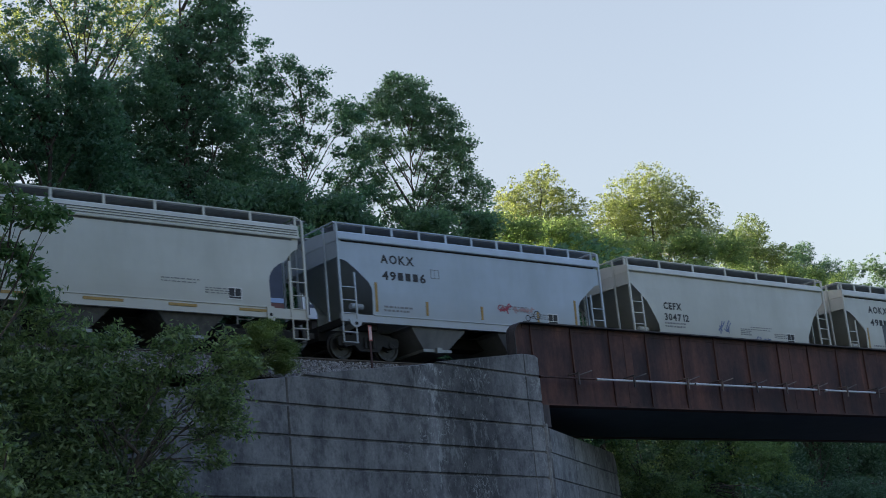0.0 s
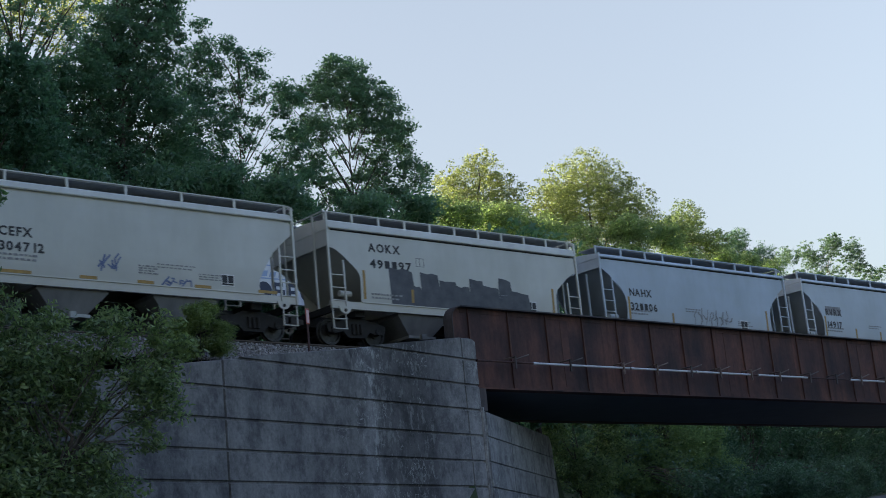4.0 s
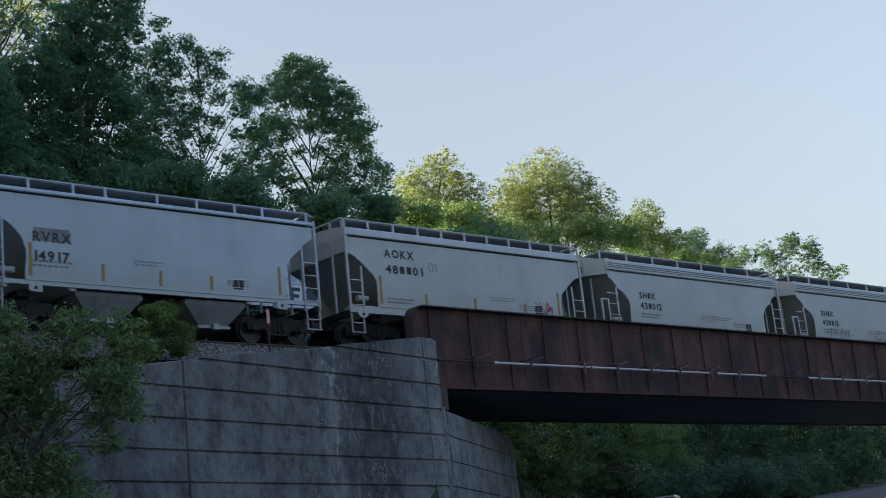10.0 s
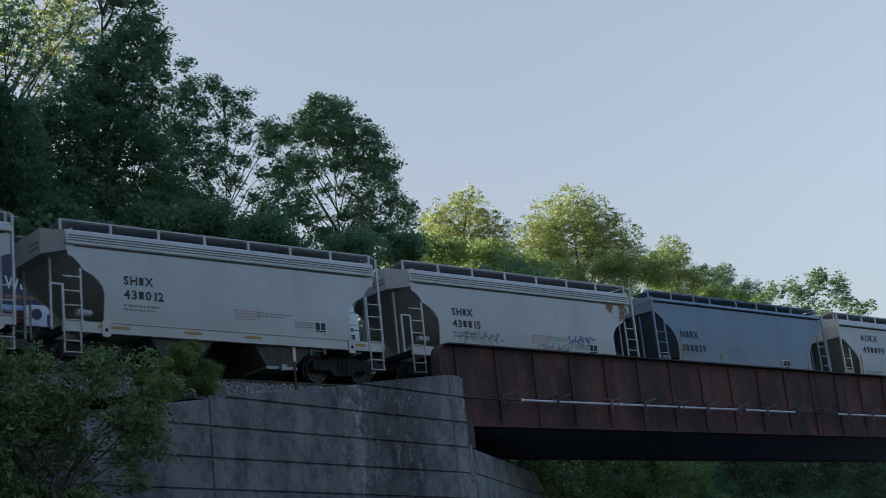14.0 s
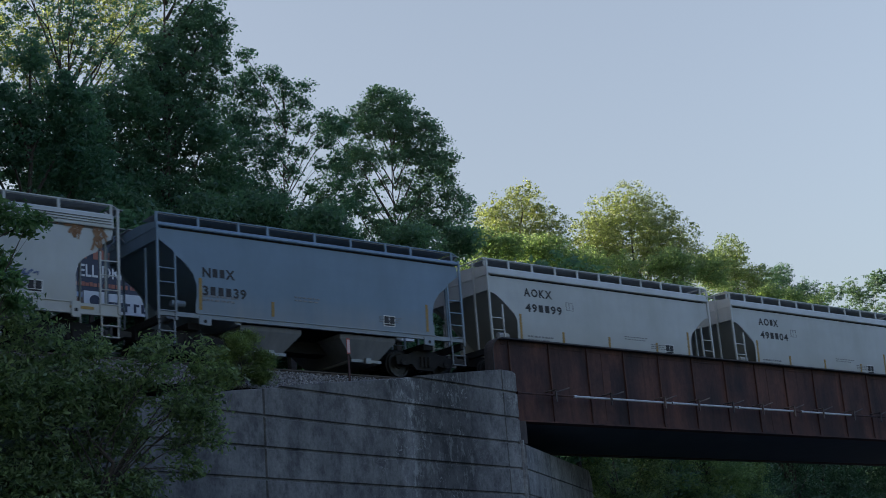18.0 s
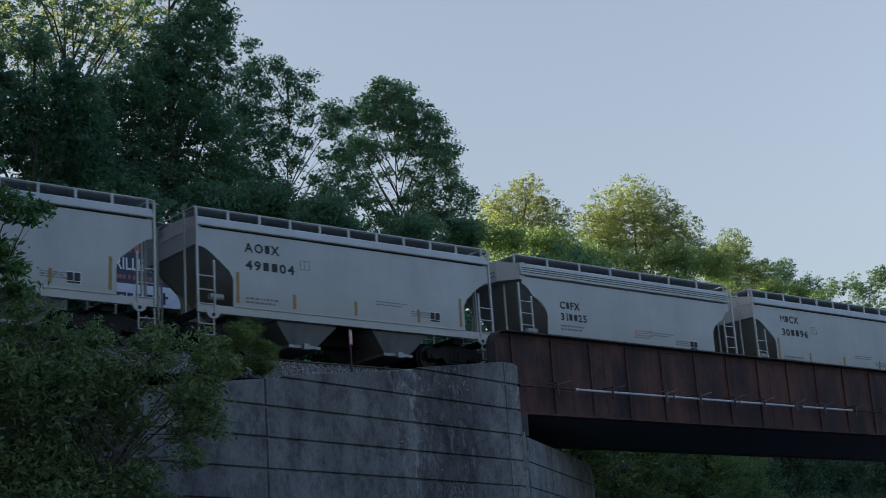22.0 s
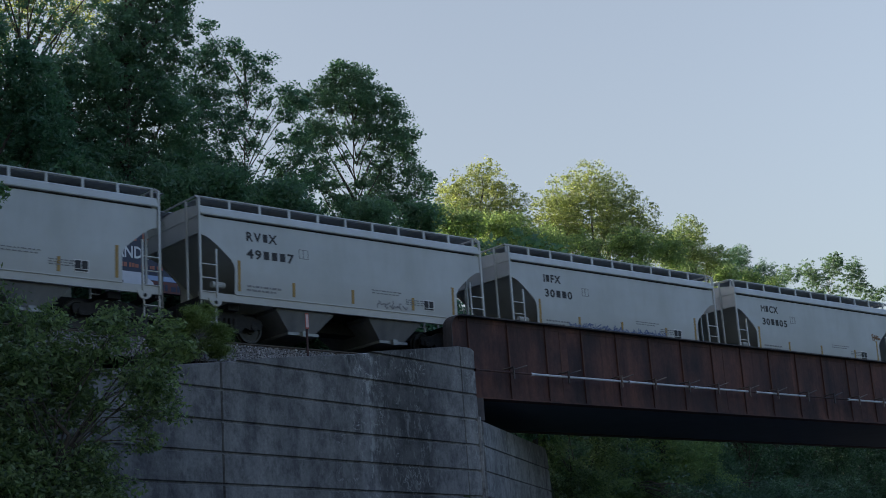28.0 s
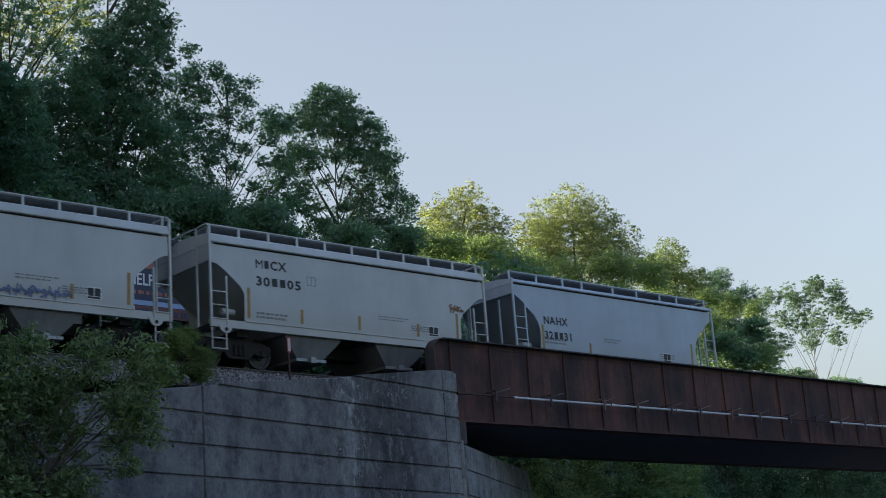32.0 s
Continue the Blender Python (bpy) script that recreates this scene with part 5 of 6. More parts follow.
def limbs(lobes, foot, top, thick, seed):
    rng = random.Random(seed)
    bm = bm_new()
    pts = [Vector(foot)]
    n = 5
    for i in range(1, n + 1):
        k = i / n
        pts.append(Vector(foot).lerp(Vector(top), k) + Vector((rng.uniform(-.3, .3), rng.uniform(-.3, .3), 0)) * (1 if i < n else 0))
    for i, (a, b) in enumerate(zip(pts, pts[1:])):
        tube(bm, a, b, thick * (1 - i / n * 0.93), thick * (1 - (i + 1) / n * 0.93), 7)
    for x, y, z, r in lobes:
        c = Vector((x, y, z))
        out = math.hypot(x - 0.5 * (foot[0] + top[0]), y - 0.5 * (foot[1] + top[1]))
        k = min(0.92, max(0.22, (z - r * 1.2 - 1.1 * out - foot[2]) / max(0.5, top[2] - foot[2])))
        s = Vector(foot).lerp(Vector(top), k)
        mid = s.lerp(c, 0.55) + Vector((rng.uniform(-.3, .3), rng.uniform(-.3, .3), rng.uniform(0, .5)))
        tube(bm, s, mid, thick * 0.34, thick * 0.2, 5)
        tube(bm, mid, c, thick * 0.2, thick * 0.1, 5)
        for j in range(3):
            e = c + Vector((rng.uniform(-1, 1), rng.uniform(-1, 1), rng.uniform(-.4, 1))) * r * 0.85
            tube(bm, c if j else mid, e, thick * 0.1, thick * 0.03, 4)
    return mesh_of("trunk", bm)


# crowns as round lobes (x, z, radius) on a plane at the given y
LOBES = {}
LOBES["dark"] = (62, [(48.0, 32.4, 0.85), (49.3, 32.3, 0.85), (47.1, 31.5, 0.85), (50.3, 31.3, 0.95), (48.6, 31.0, 1.2), (51.4, 31.3, 0.6), (46.8, 30.3, 0.8), (45.4, 30.4, 0.6), (44.4, 30.0, 0.5), (49.9, 29.9, 1.1), (51.6, 30.0, 0.8), (52.6, 29.5, 0.6), (50.9, 28.6, 1.0), (52.6, 28.3, 0.6), (54.0, 27.2, 0.4), (52.4, 27.0, 0.75), (51.0, 27.0, 1.0), (50.6, 25.5, 1.1), (49.7, 24.6, 0.7), (52.0, 25.5, 0.75), (53.2, 26.1, 0.5), (48.3, 28.9, 0.55), (46.9, 28.7, 0.7), (45.7, 28.7, 0.75), (44.8, 27.6, 0.75), (46.2, 26.8, 0.5), (45.3, 25.7, 0.75), (47.0, 24.6, 0.6), (48.8, 26.0, 0.35), (44.0, 26.2, 0.8), (44.1, 24.6, 0.9), (45.9, 23.7, 0.8), (48.2, 23.6, 0.7), (50.4, 23.7, 0.9), (49.4, 27.6, 0.45), (52.2, 23.9, 0.7), (47.8, 27.4, 0.3), (47.3, 26.0, 0.4), (48.0, 25.1, 0.35), (46.6, 25.5, 0.4), (49.2, 26.2, 0.4), (48.0, 24.4, 0.4), (46.4, 27.8, 0.35)])
LOBES["airy"] = (60, [(37.8, 32.3, 0.4), (38.2, 31.3, 0.6), (39.4, 31.5, 0.5), (40.0, 30.7, 0.6), (41.2, 31.1, 0.35), (41.1, 30.1, 0.5), (37.4, 30.2, 0.7), (38.7, 30.0, 0.7), (36.9, 28.9, 0.8), (40.1, 29.3, 0.6), (38.2, 28.6, 0.8), (41.3, 28.9, 0.45), (42.6, 29.6, 0.5), (43.4, 29.3, 0.5), (42.4, 28.4, 0.5), (39.6, 27.9, 0.7), (37.2, 27.2, 1.0), (41.0, 27.5, 0.5), (38.6, 26.6, 0.8), (36.6, 25.8, 1.1), (40.3, 26.3, 0.5), (42.2, 27.0, 0.4), (43.4, 27.5, 0.5), (43.3, 26.1, 0.5), (37.9, 25.0, 1.0), (39.6, 25.0, 0.6), (41.4, 25.5, 0.4), (36.6, 24.2, 1.1), (38.6, 23.4, 1.0), (40.8, 23.9, 0.6), (42.5, 24.3, 0.6), (43.6, 24.7, 0.6), (40.0, 22.8, 0.9), (42.0, 22.8, 0.8), (43.6, 23.0, 0.8), (35.6, 27.6, 0.8)])
LOBES["mass"] = (58, [(34.3, 34.6, 0.7), (33.3, 36.0, 0.8), (35.2, 32.5, 0.5), (34.4, 33.3, 0.7), (34.7, 31.5, 0.6), (33.5, 32.3, 0.8), (33.9, 30.6, 0.9), (35.2, 30.4, 0.35), (32.6, 31.3, 0.8), (32.6, 33.8, 0.7), (34.8, 29.2, 0.6), (32.9, 29.5, 1.1), (31.5, 30.3, 0.8), (30.9, 29.0, 1.1), (33.9, 28.0, 1.0), (31.8, 27.8, 1.5), (29.9, 27.2, 1.2), (28.4, 26.6, 1.2), (33.8, 26.2, 1.5), (31.6, 25.6, 1.7), (29.4, 25.0, 1.7), (27.3, 24.6, 1.5), (35.1, 24.4, 1.2), (26.0, 23.9, 1.6), (33.2, 23.8, 1.7), (31.0, 23.2, 1.8), (28.4, 22.6, 1.8), (35.0, 22.4, 1.4), (26.4, 21.9, 1.7), (31.9, 34.9, 0.5)])
LOBES["near"] = (54, [(24.9, 25.5, 0.9), (24.2, 23.9, 1.3), (22.4, 24.6, 0.9), (22.4, 22.9, 1.4), (20.6, 23.6, 1.4), (25.6, 22.2, 1.3), (21.4, 26.0, 0.7), (25.9, 24.3, 0.9), (23.4, 26.9, 0.6)])
LOBES["lacy"] = (64, [(27.1, 32.5, 1.97), (29.8, 33.0, 2.02), (32.2, 33.4, 1.76), (28.6, 30.6, 1.41), (26.2, 30.2, 1.38), (33.7, 35.4, 1.5), (30.2, 35.6, 1.75), (27.2, 34.9, 1.7), (32.9, 32.0, 1.18)])
LOBES["backlit"] = (80, [(35.6, 41.3, 2.85), (33.9, 38.1, 2.09), (37.7, 42.9, 2.36), (40.0, 44.6, 2.96), (32.5, 41.4, 2.44), (38.4, 40.3, 2.17), (41.3, 42.4, 2.23), (36.1, 38.3, 1.77), (42.2, 45.5, 2.26), (32.4, 39.1, 2.08), (34.0, 44.2, 2.0), (37.0, 45.6, 2.0), (30.4, 39.0, 2.0), (35.0, 35.4, 2.0), (39.6, 38.0, 1.8), (32.6, 33.6, 2.0), (43.2, 43.6, 1.6)])
LOBES["fill"] = (56, [(35.6, 21.8, 1.55), (39.1, 21.9, 1.43), (44.6, 21.7, 1.27), (47.9, 22.4, 1.01), (32.8, 21.4, 1.56), (28.3, 20.9, 1.74), (24.3, 20.4, 1.67)])
LOBES["r1"] = (85, [(79.6, 33.0, 1.88), (82.9, 34.0, 1.38), (76.5, 32.9, 1.34), (79.6, 37.4, 1.58), (77.2, 36.0, 1.66), (81.9, 36.6, 1.49), (78.9, 34.4, 2.4), (75.8, 34.1, 1.64), (82.4, 35.0, 1.7)])
LOBES["r2"] = (85, [(88.8, 33.6, 1.97), (96.0, 34.2, 2.27), (85.4, 33.3, 1.4), (101.0, 34.4, 1.63), (93.2, 39.0, 2.03), (90.0, 37.3, 2.11), (96.0, 37.9, 2.28), (92.7, 35.7, 3.25), (98.8, 36.3, 1.96), (87.2, 35.3, 1.85), (89.8, 35.0, 2.21), (95.9, 35.5, 2.39)])
LOBES["r3"] = (90, [(109.5, 35.3, 1.86), (113.7, 35.1, 1.77), (116.2, 34.3, 1.66), (112.6, 38.3, 1.58), (111.3, 36.4, 2.13), (114.3, 36.7, 1.9), (116.0, 35.4, 1.78), (108.9, 36.1, 1.73)])
LOBES["r4"] = (95, [(127.7, 38.6, 1.38), (124.5, 37.2, 1.76), (131.3, 37.1, 1.53), (127.3, 36.2, 2.33), (123.9, 33.8, 2.56), (128.8, 34.2, 2.74), (126.2, 31.5, 3.11), (131.1, 31.8, 2.48), (122.3, 30.7, 2.53), (132.6, 30.0, 1.94)])
LOBES["r5"] = (100, [(139.0, 37.2, 1.47), (140.4, 34.6, 1.61), (142.9, 39.1, 1.34), (152.4, 41.8, 1.39), (156.5, 41.5, 1.25), (161.4, 38.2, 1.03), (163.8, 39.2, 0.72), (146.7, 39.9, 1.36), (152.0, 40.7, 1.54), (148.1, 38.9, 1.67), (155.2, 39.5, 1.71), (158.4, 38.3, 1.41), (152.2, 37.1, 1.84), (146.8, 36.0, 1.5), (156.4, 35.6, 1.4), (144.1, 36.4, 1.34), (142.8, 33.4, 1.77), (149.0, 34.1, 1.21)])
LOBES["rfill"] = (78, [(77.7, 30.2, 1.49), (81.4, 30.4, 1.7), (85.2, 30.3, 1.73), (89.6, 30.6, 1.59), (74.5, 30.5, 1.47), (71.3, 30.5, 1.44), (68.1, 30.7, 1.17), (101.3, 29.5, 1.18), (104.4, 29.2, 1.2), (69.1, 30.1, 1.59), (75.3, 30.3, 1.65), (78.9, 29.9, 1.5), (93.1, 30.7, 1.62), (88.0, 30.8, 1.58), (96.9, 29.6, 1.16), (108.4, 29.2, 1.22)])
LOBES["r6"] = (105, [(151.1, 31.0, 1.32), (153.0, 31.0, 1.32), (154.9, 30.7, 1.33), (157.0, 31.0, 0.95), (158.8, 30.1, 1.11), (161.0, 30.7, 0.96), (163.1, 30.8, 1.37), (165.1, 30.4, 1.38), (167.2, 30.4, 1.39), (169.2, 29.9, 0.98), (171.5, 30.1, 1.41), (173.7, 30.3, 1.0), (175.9, 29.9, 1.01), (178.3, 30.4, 1.44), (180.7, 30.5, 1.02), (182.7, 29.6, 1.2), (185.2, 29.9, 1.47), (187.4, 29.3, 1.22)])
LOBES["u5"] = (70, [(101.6, 9.4, 1.62), (104.7, 9.7, 1.56), (99.3, 9.3, 1.6), (101.1, 7.7, 1.79)])
LOBES["u4"] = (61, [(82.1, 8.2, 1.51), (85.0, 8.4, 1.46), (80.0, 6.9, 1.86), (83.7, 7.0, 1.75), (78.4, 7.7, 1.7), (76.0, 7.2, 1.81), (80.3, 8.0, 1.12), (83.4, 8.4, 1.07), (77.8, 7.7, 1.1), (85.8, 8.1, 0.85), (76.3, 8.5, 1.24), (73.5, 8.1, 1.29)])
LOBES["u1"] = (57, [(57.2, 11.9, 1.24), (59.6, 12.6, 1.4), (61.7, 12.0, 1.29), (58.6, 9.6, 1.5), (61.2, 10.2, 1.34), (57.5, 10.7, 0.93), (59.2, 8.2, 1.56), (56.7, 8.5, 1.23)])
LOBES["u2"] = (63, [(70.9, 13.1, 1.59), (74.8, 13.5, 1.71), (78.6, 12.8, 1.67), (68.0, 9.2, 1.4), (80.0, 8.7, 1.89), (70.9, 10.8, 1.65), (74.8, 11.1, 1.7), (78.0, 10.4, 1.65), (72.6, 8.8, 2.17), (77.0, 8.3, 1.86), (69.4, 8.5, 1.77)])
LOBES["u3"] = (76, [(99.2, 15.2, 2.06), (105.3, 15.3, 2.32), (111.8, 15.4, 2.49), (119.6, 15.5, 2.59), (128.1, 15.6, 2.69), (134.5, 14.0, 3.3), (97.7, 9.2, 2.02), (99.2, 12.4, 2.33), (105.4, 12.9, 2.41), (111.9, 12.6, 2.48), (101.6, 10.1, 2.35), (118.7, 12.4, 2.56), (125.3, 12.9, 2.64), (108.9, 10.9, 1.75)])
LOBES["bush"] = (27.5, [(11.3, 7.8, 0.56), (11.8, 7.5, 0.57), (16.1, 7.3, 0.35), (15.9, 6.5, 0.39), (15.4, 5.8, 0.36), (13.9, 7.2, 0.71), (12.6, 7.3, 0.69), (16.3, 7.9, 0.3), (15.0, 8.4, 0.37), (14.5, 7.9, 0.63), (13.3, 8.0, 0.66), (12.1, 8.2, 0.67), (15.2, 7.0, 0.58), (13.8, 6.5, 0.99), (12.2, 6.7, 0.96), (11.2, 7.1, 0.85), (15.8, 7.8, 0.32), (12.7, 5.3, 1.0), (14.3, 5.4, 0.61), (11.4, 5.4, 0.88), (10.8, 8.4, 0.52), (11.5, 8.8, 0.46), (10.1, 7.9, 0.88), (15.4, 6.3, 0.31), (11.9, 4.8, 1.0), (13.4, 4.8, 1.03), (14.5, 4.7, 0.54), (10.8, 4.8, 0.98), (11.5, 4.1, 0.99), (12.9, 4.0, 1.01)])
LOBES["bush"][1].extend([(14.0, 4.1, 0.81), (10.1, 5.0, 0.97), (15.6, 6.9, 0.37), (16.0, 7.3, 0.3), (16.0, 8.4, 0.3), (16.2, 7.8, 0.25), (9.9, 6.3, 0.97)])
LOBES["branch"] = (21, [(8.6, 8.7, 0.27), (9.0, 8.5, 0.21), (8.4, 8.0, 0.31), (8.8, 7.7, 0.26), (8.3, 9.2, 0.23), (9.2, 8.7, 0.11), (8.8, 7.3, 0.26), (7.9, 8.4, 0.43), (7.8, 7.5, 0.51)])
LOBES["corner"] = (17, [(6.6, 4.7, 0.16), (6.7, 4.3, 0.2), (6.5, 3.9, 0.27), (6.7, 3.9, 0.18)])
LOBES["rlow"] = (92, [(115.5, 32.4, 1.71), (119.8, 31.8, 1.97), (123.1, 30.5, 2.0), (127.4, 28.9, 2.02), (130.5, 25.7, 1.56), (134.9, 25.5, 1.59), (139.5, 25.4, 1.61), (144.3, 25.3, 1.64), (149.2, 25.1, 1.67), (154.3, 24.9, 1.7), (159.6, 24.8, 1.73), (124.3, 27.6, 2.35), (131.4, 25.5, 2.41), (139.2, 24.5, 2.48), (147.8, 24.2, 2.55)])
LOBES["rmid"] = (76, [(67.5, 27.1, 1.79), (70.8, 26.9, 1.82), (74.1, 26.8, 1.85), (78.3, 27.1, 1.9), (82.7, 27.5, 1.94), (87.2, 27.4, 1.99), (91.9, 27.2, 1.85), (64.4, 27.4, 1.6)])
LOBES["brush"] = (47, [(20.5, 13.7, 0.99), (22.7, 13.8, 1.01), (21.6, 14.6, 1.0), (23.8, 14.5, 0.82), (19.7, 14.1, 0.98), (25.0, 14.8, 0.84), (25.8, 13.6, 0.84), (32.5, 14.3, 0.77), (33.8, 14.3, 0.78), (31.4, 14.3, 0.76), (35.2, 14.1, 0.79), (36.7, 14.2, 0.8), (39.7, 14.2, 0.83), (41.3, 14.0, 0.84), (28.6, 14.7, 0.87), (26.8, 14.5, 0.85), (29.0, 13.6, 0.87), (30.8, 13.4, 0.88), (32.7, 13.5, 0.9), (34.6, 13.5, 0.92), (36.6, 13.5, 0.94), (38.7, 13.5, 0.96), (40.6, 13.5, 0.88), (29.8, 14.7, 0.88), (27.3, 13.7, 1.07), (24.9, 14.0, 1.04), (31.7, 15.1, 0.76), (33.6, 15.0, 0.69), (35.9, 14.7, 0.8), (38.2, 14.6, 0.82)])
LOBES["brush"][1].extend([(31.1, 17.1, 0.9), (30.7, 16.0, 0.89), (29.2, 16.1, 0.88), (47.2, 16.5, 0.79), (47.7, 15.4, 0.79), (62.9, 16.4, 0.72), (64.1, 15.5, 0.72), (65.0, 17.1, 0.73), (43.0, 14.1, 1.0), (46.5, 14.3, 1.04), (50.1, 14.2, 1.07), (54.1, 14.1, 1.11)])
LOBES["shrub"] = (33.2, [(19.8, 9.5, 0.36), (21.1, 9.6, 0.26), (20.1, 10.0, 0.27), (21.0, 9.2, 0.28), (19.5, 9.2, 0.3), (20.3, 9.9, 0.31), (20.8, 9.4, 0.26), (19.9, 9.2, 0.33), (20.4, 9.2, 0.3), (19.7, 9.7, 0.24), (20.7, 10.1, 0.23), (20.5, 10.3, 0.15), (21.0, 9.7, 0.19)])


def plant(kind, key, label, category, material, leaf, per, dens, spread, thick, seed, foot=None, depth=0.5, group="", thin=0.62, grow=0.0):
    y, rows = LOBES[key]
    rng = random.Random(seed)
    lobes = [(x, y + rng.uniform(-1, 1) * r * depth, z, r + grow) for x, z, r in rows]
    cx = foot if foot is not None else sum(l[0] for l in lobes) / len(lobes)
    gz = float(ground_height(cx, y))
    tall = max(l[2] for l in lobes) - 0.8
    tree = thing(kind, label, category, group)
    part("trunk", limbs(lobes, (cx, y, gz - 0.15), (sum(l[0] for l in lobes) / len(lobes), y, tall), thick, seed), BARK, tree)
    part("crown", leaf_cloud("crown", lobes, leaf, per, dens, spread, material, seed, thin), material, tree)
    return tree


WOODS = "trees of the hillside"
plant("tree", "dark", "tall dark-green broadleaf tree against the sky, seen through in gaps", "tree", LEAF_DARK, 0.088, 26, 72, 0.25, 0.13, 11, group=WOODS, grow=0.09, thin=1.0)
plant("tree", "airy", "tall thin-leaved dark-green tree with many gaps", "tree", LEAF_DARK, 0.084, 26, 68, 0.24, 0.10, 12, group=WOODS, grow=0.08, thin=1.0)
plant("tree", "mass", "very tall dense dark-green broadleaf tree on the hillside", "tree", LEAF_DARK, 0.094, 30, 62, 0.30, 0.28, 13, group=WOODS, grow=0.12, thin=1.0)
plant("tree", "near", "tall dense dark-green tree beside the track", "tree", LEAF_DARK, 0.10, 30, 60, 0.30, 0.25, 14, group=WOODS, grow=0.12, thin=1.0)
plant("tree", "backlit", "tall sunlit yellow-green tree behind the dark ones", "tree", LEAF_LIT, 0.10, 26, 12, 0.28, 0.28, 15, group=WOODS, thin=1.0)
plant("tree", "lacy", "tall loose dark-green tree with light spots between its leaves", "tree", LEAF_DARK, 0.095, 32, 10, 0.25, 0.20, 37, group=WOODS, thin=1.0)
plant("thicket", "fill", "dark undergrowth of young trees behind the train", "undergrowth", LEAF_DARK, 0.12, 38, 60, 0.42, 0.2, 16, depth=0.8, thin=1.0)
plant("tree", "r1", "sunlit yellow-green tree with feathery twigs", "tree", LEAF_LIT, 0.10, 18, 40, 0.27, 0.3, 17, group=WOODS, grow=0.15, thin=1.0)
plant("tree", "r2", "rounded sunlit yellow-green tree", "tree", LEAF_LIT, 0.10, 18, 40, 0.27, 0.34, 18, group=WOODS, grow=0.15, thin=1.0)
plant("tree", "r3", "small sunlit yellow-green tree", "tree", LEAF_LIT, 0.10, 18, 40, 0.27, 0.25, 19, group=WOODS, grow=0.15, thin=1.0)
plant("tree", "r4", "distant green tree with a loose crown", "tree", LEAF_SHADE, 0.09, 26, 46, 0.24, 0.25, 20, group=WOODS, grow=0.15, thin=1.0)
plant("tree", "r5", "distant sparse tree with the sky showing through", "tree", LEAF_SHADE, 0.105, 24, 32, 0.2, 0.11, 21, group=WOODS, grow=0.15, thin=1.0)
plant("thicket", "r6", "distant low green bushes above the bridge", "undergrowth", LEAF_DARK, 0.1, 26, 60, 0.26, 0.03, 22, thin=1.0)
plant("thicket", "rfill", "green undergrowth of young trees behind the bridge", "undergrowth", LEAF_MID, 0.11, 30, 44, 0.4, 0.2, 23, depth=0.8, thin=1.0)
plant("thicket", "rlow", "low green undergrowth on the far hillside", "undergrowth", LEAF_MID, 0.12, 26, 40, 0.45, 0.03, 33, depth=0.8, thin=1.0)
plant("thicket", "rmid", "green undergrowth of young trees behind the train", "undergrowth", LEAF_MID, 0.13, 24, 28, 0.5, 0.2, 34, depth=0.8, thin=1.0)
plant("thicket", "brush", "dark leafy brush along the far side of the track", "undergrowth", LEAF_DARK, 0.13, 30, 60, 0.3, 0.08, 35, depth=1.0, thin=1.0)
rng = random.Random(77)
LOBES["verge"] = (46.6, [(12.0 + 1.5 * k + rng.uniform(-.3, .3), 9.7 + rng.uniform(0.3, 4.6), rng.uniform(0.85, 1.2)) for k in range(30) for _ in (0, 1, 2)])
plant("thicket", "verge", "low dark brush on the bank behind the track", "undergrowth", LEAF_DARK, 0.12, 26, 34, 0.32, 0.05, 39, depth=1.0, thin=1.0)
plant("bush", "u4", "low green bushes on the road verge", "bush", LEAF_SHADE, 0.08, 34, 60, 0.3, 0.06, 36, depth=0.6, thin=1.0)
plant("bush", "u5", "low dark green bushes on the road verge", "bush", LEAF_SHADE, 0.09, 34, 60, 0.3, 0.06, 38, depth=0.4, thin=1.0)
plant("tree", "u1", "bright green leafy tree beyond the bridge", "tree", LEAF_BUSH, 0.085, 34, 56, 0.24, 0.09, 24, group=WOODS, thin=1.0)
plant("tree", "u2", "green leafy tree beside the road under the bridge", "tree", LEAF_MID, 0.085, 34, 62, 0.3, 0.09, 25, group=WOODS, thin=1.0)
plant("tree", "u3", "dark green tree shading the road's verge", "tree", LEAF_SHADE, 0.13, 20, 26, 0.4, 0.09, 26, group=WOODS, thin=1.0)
plant("bush", "bush", "large leafy green bush growing against the wing wall", "bush", LEAF_BUSH, 0.072, 26, 118, 0.20, 0.07, 27, depth=0.6, thin=0.72)
plant("bush", "branch", "leafy tree with overhanging branches beside the track", "tree", LEAF_MID, 0.070, 22, 190, 0.13, 0.06, 28, foot=6.5, depth=0.6, thin=0.8)
plant("bush", "corner", "pale green leafy sapling near the road", "sapling", LEAF_BUSH, 0.05, 30, 160, 0.11, 0.05, 29, depth=0.6, thin=1.0)
plant("shrub", "shrub", "feathery green shrub on top of the wing wall", "shrub", NEEDLE, 0.10, 130, 170, 0.13, 0.03, 30, depth=0.5, thin=0.12)


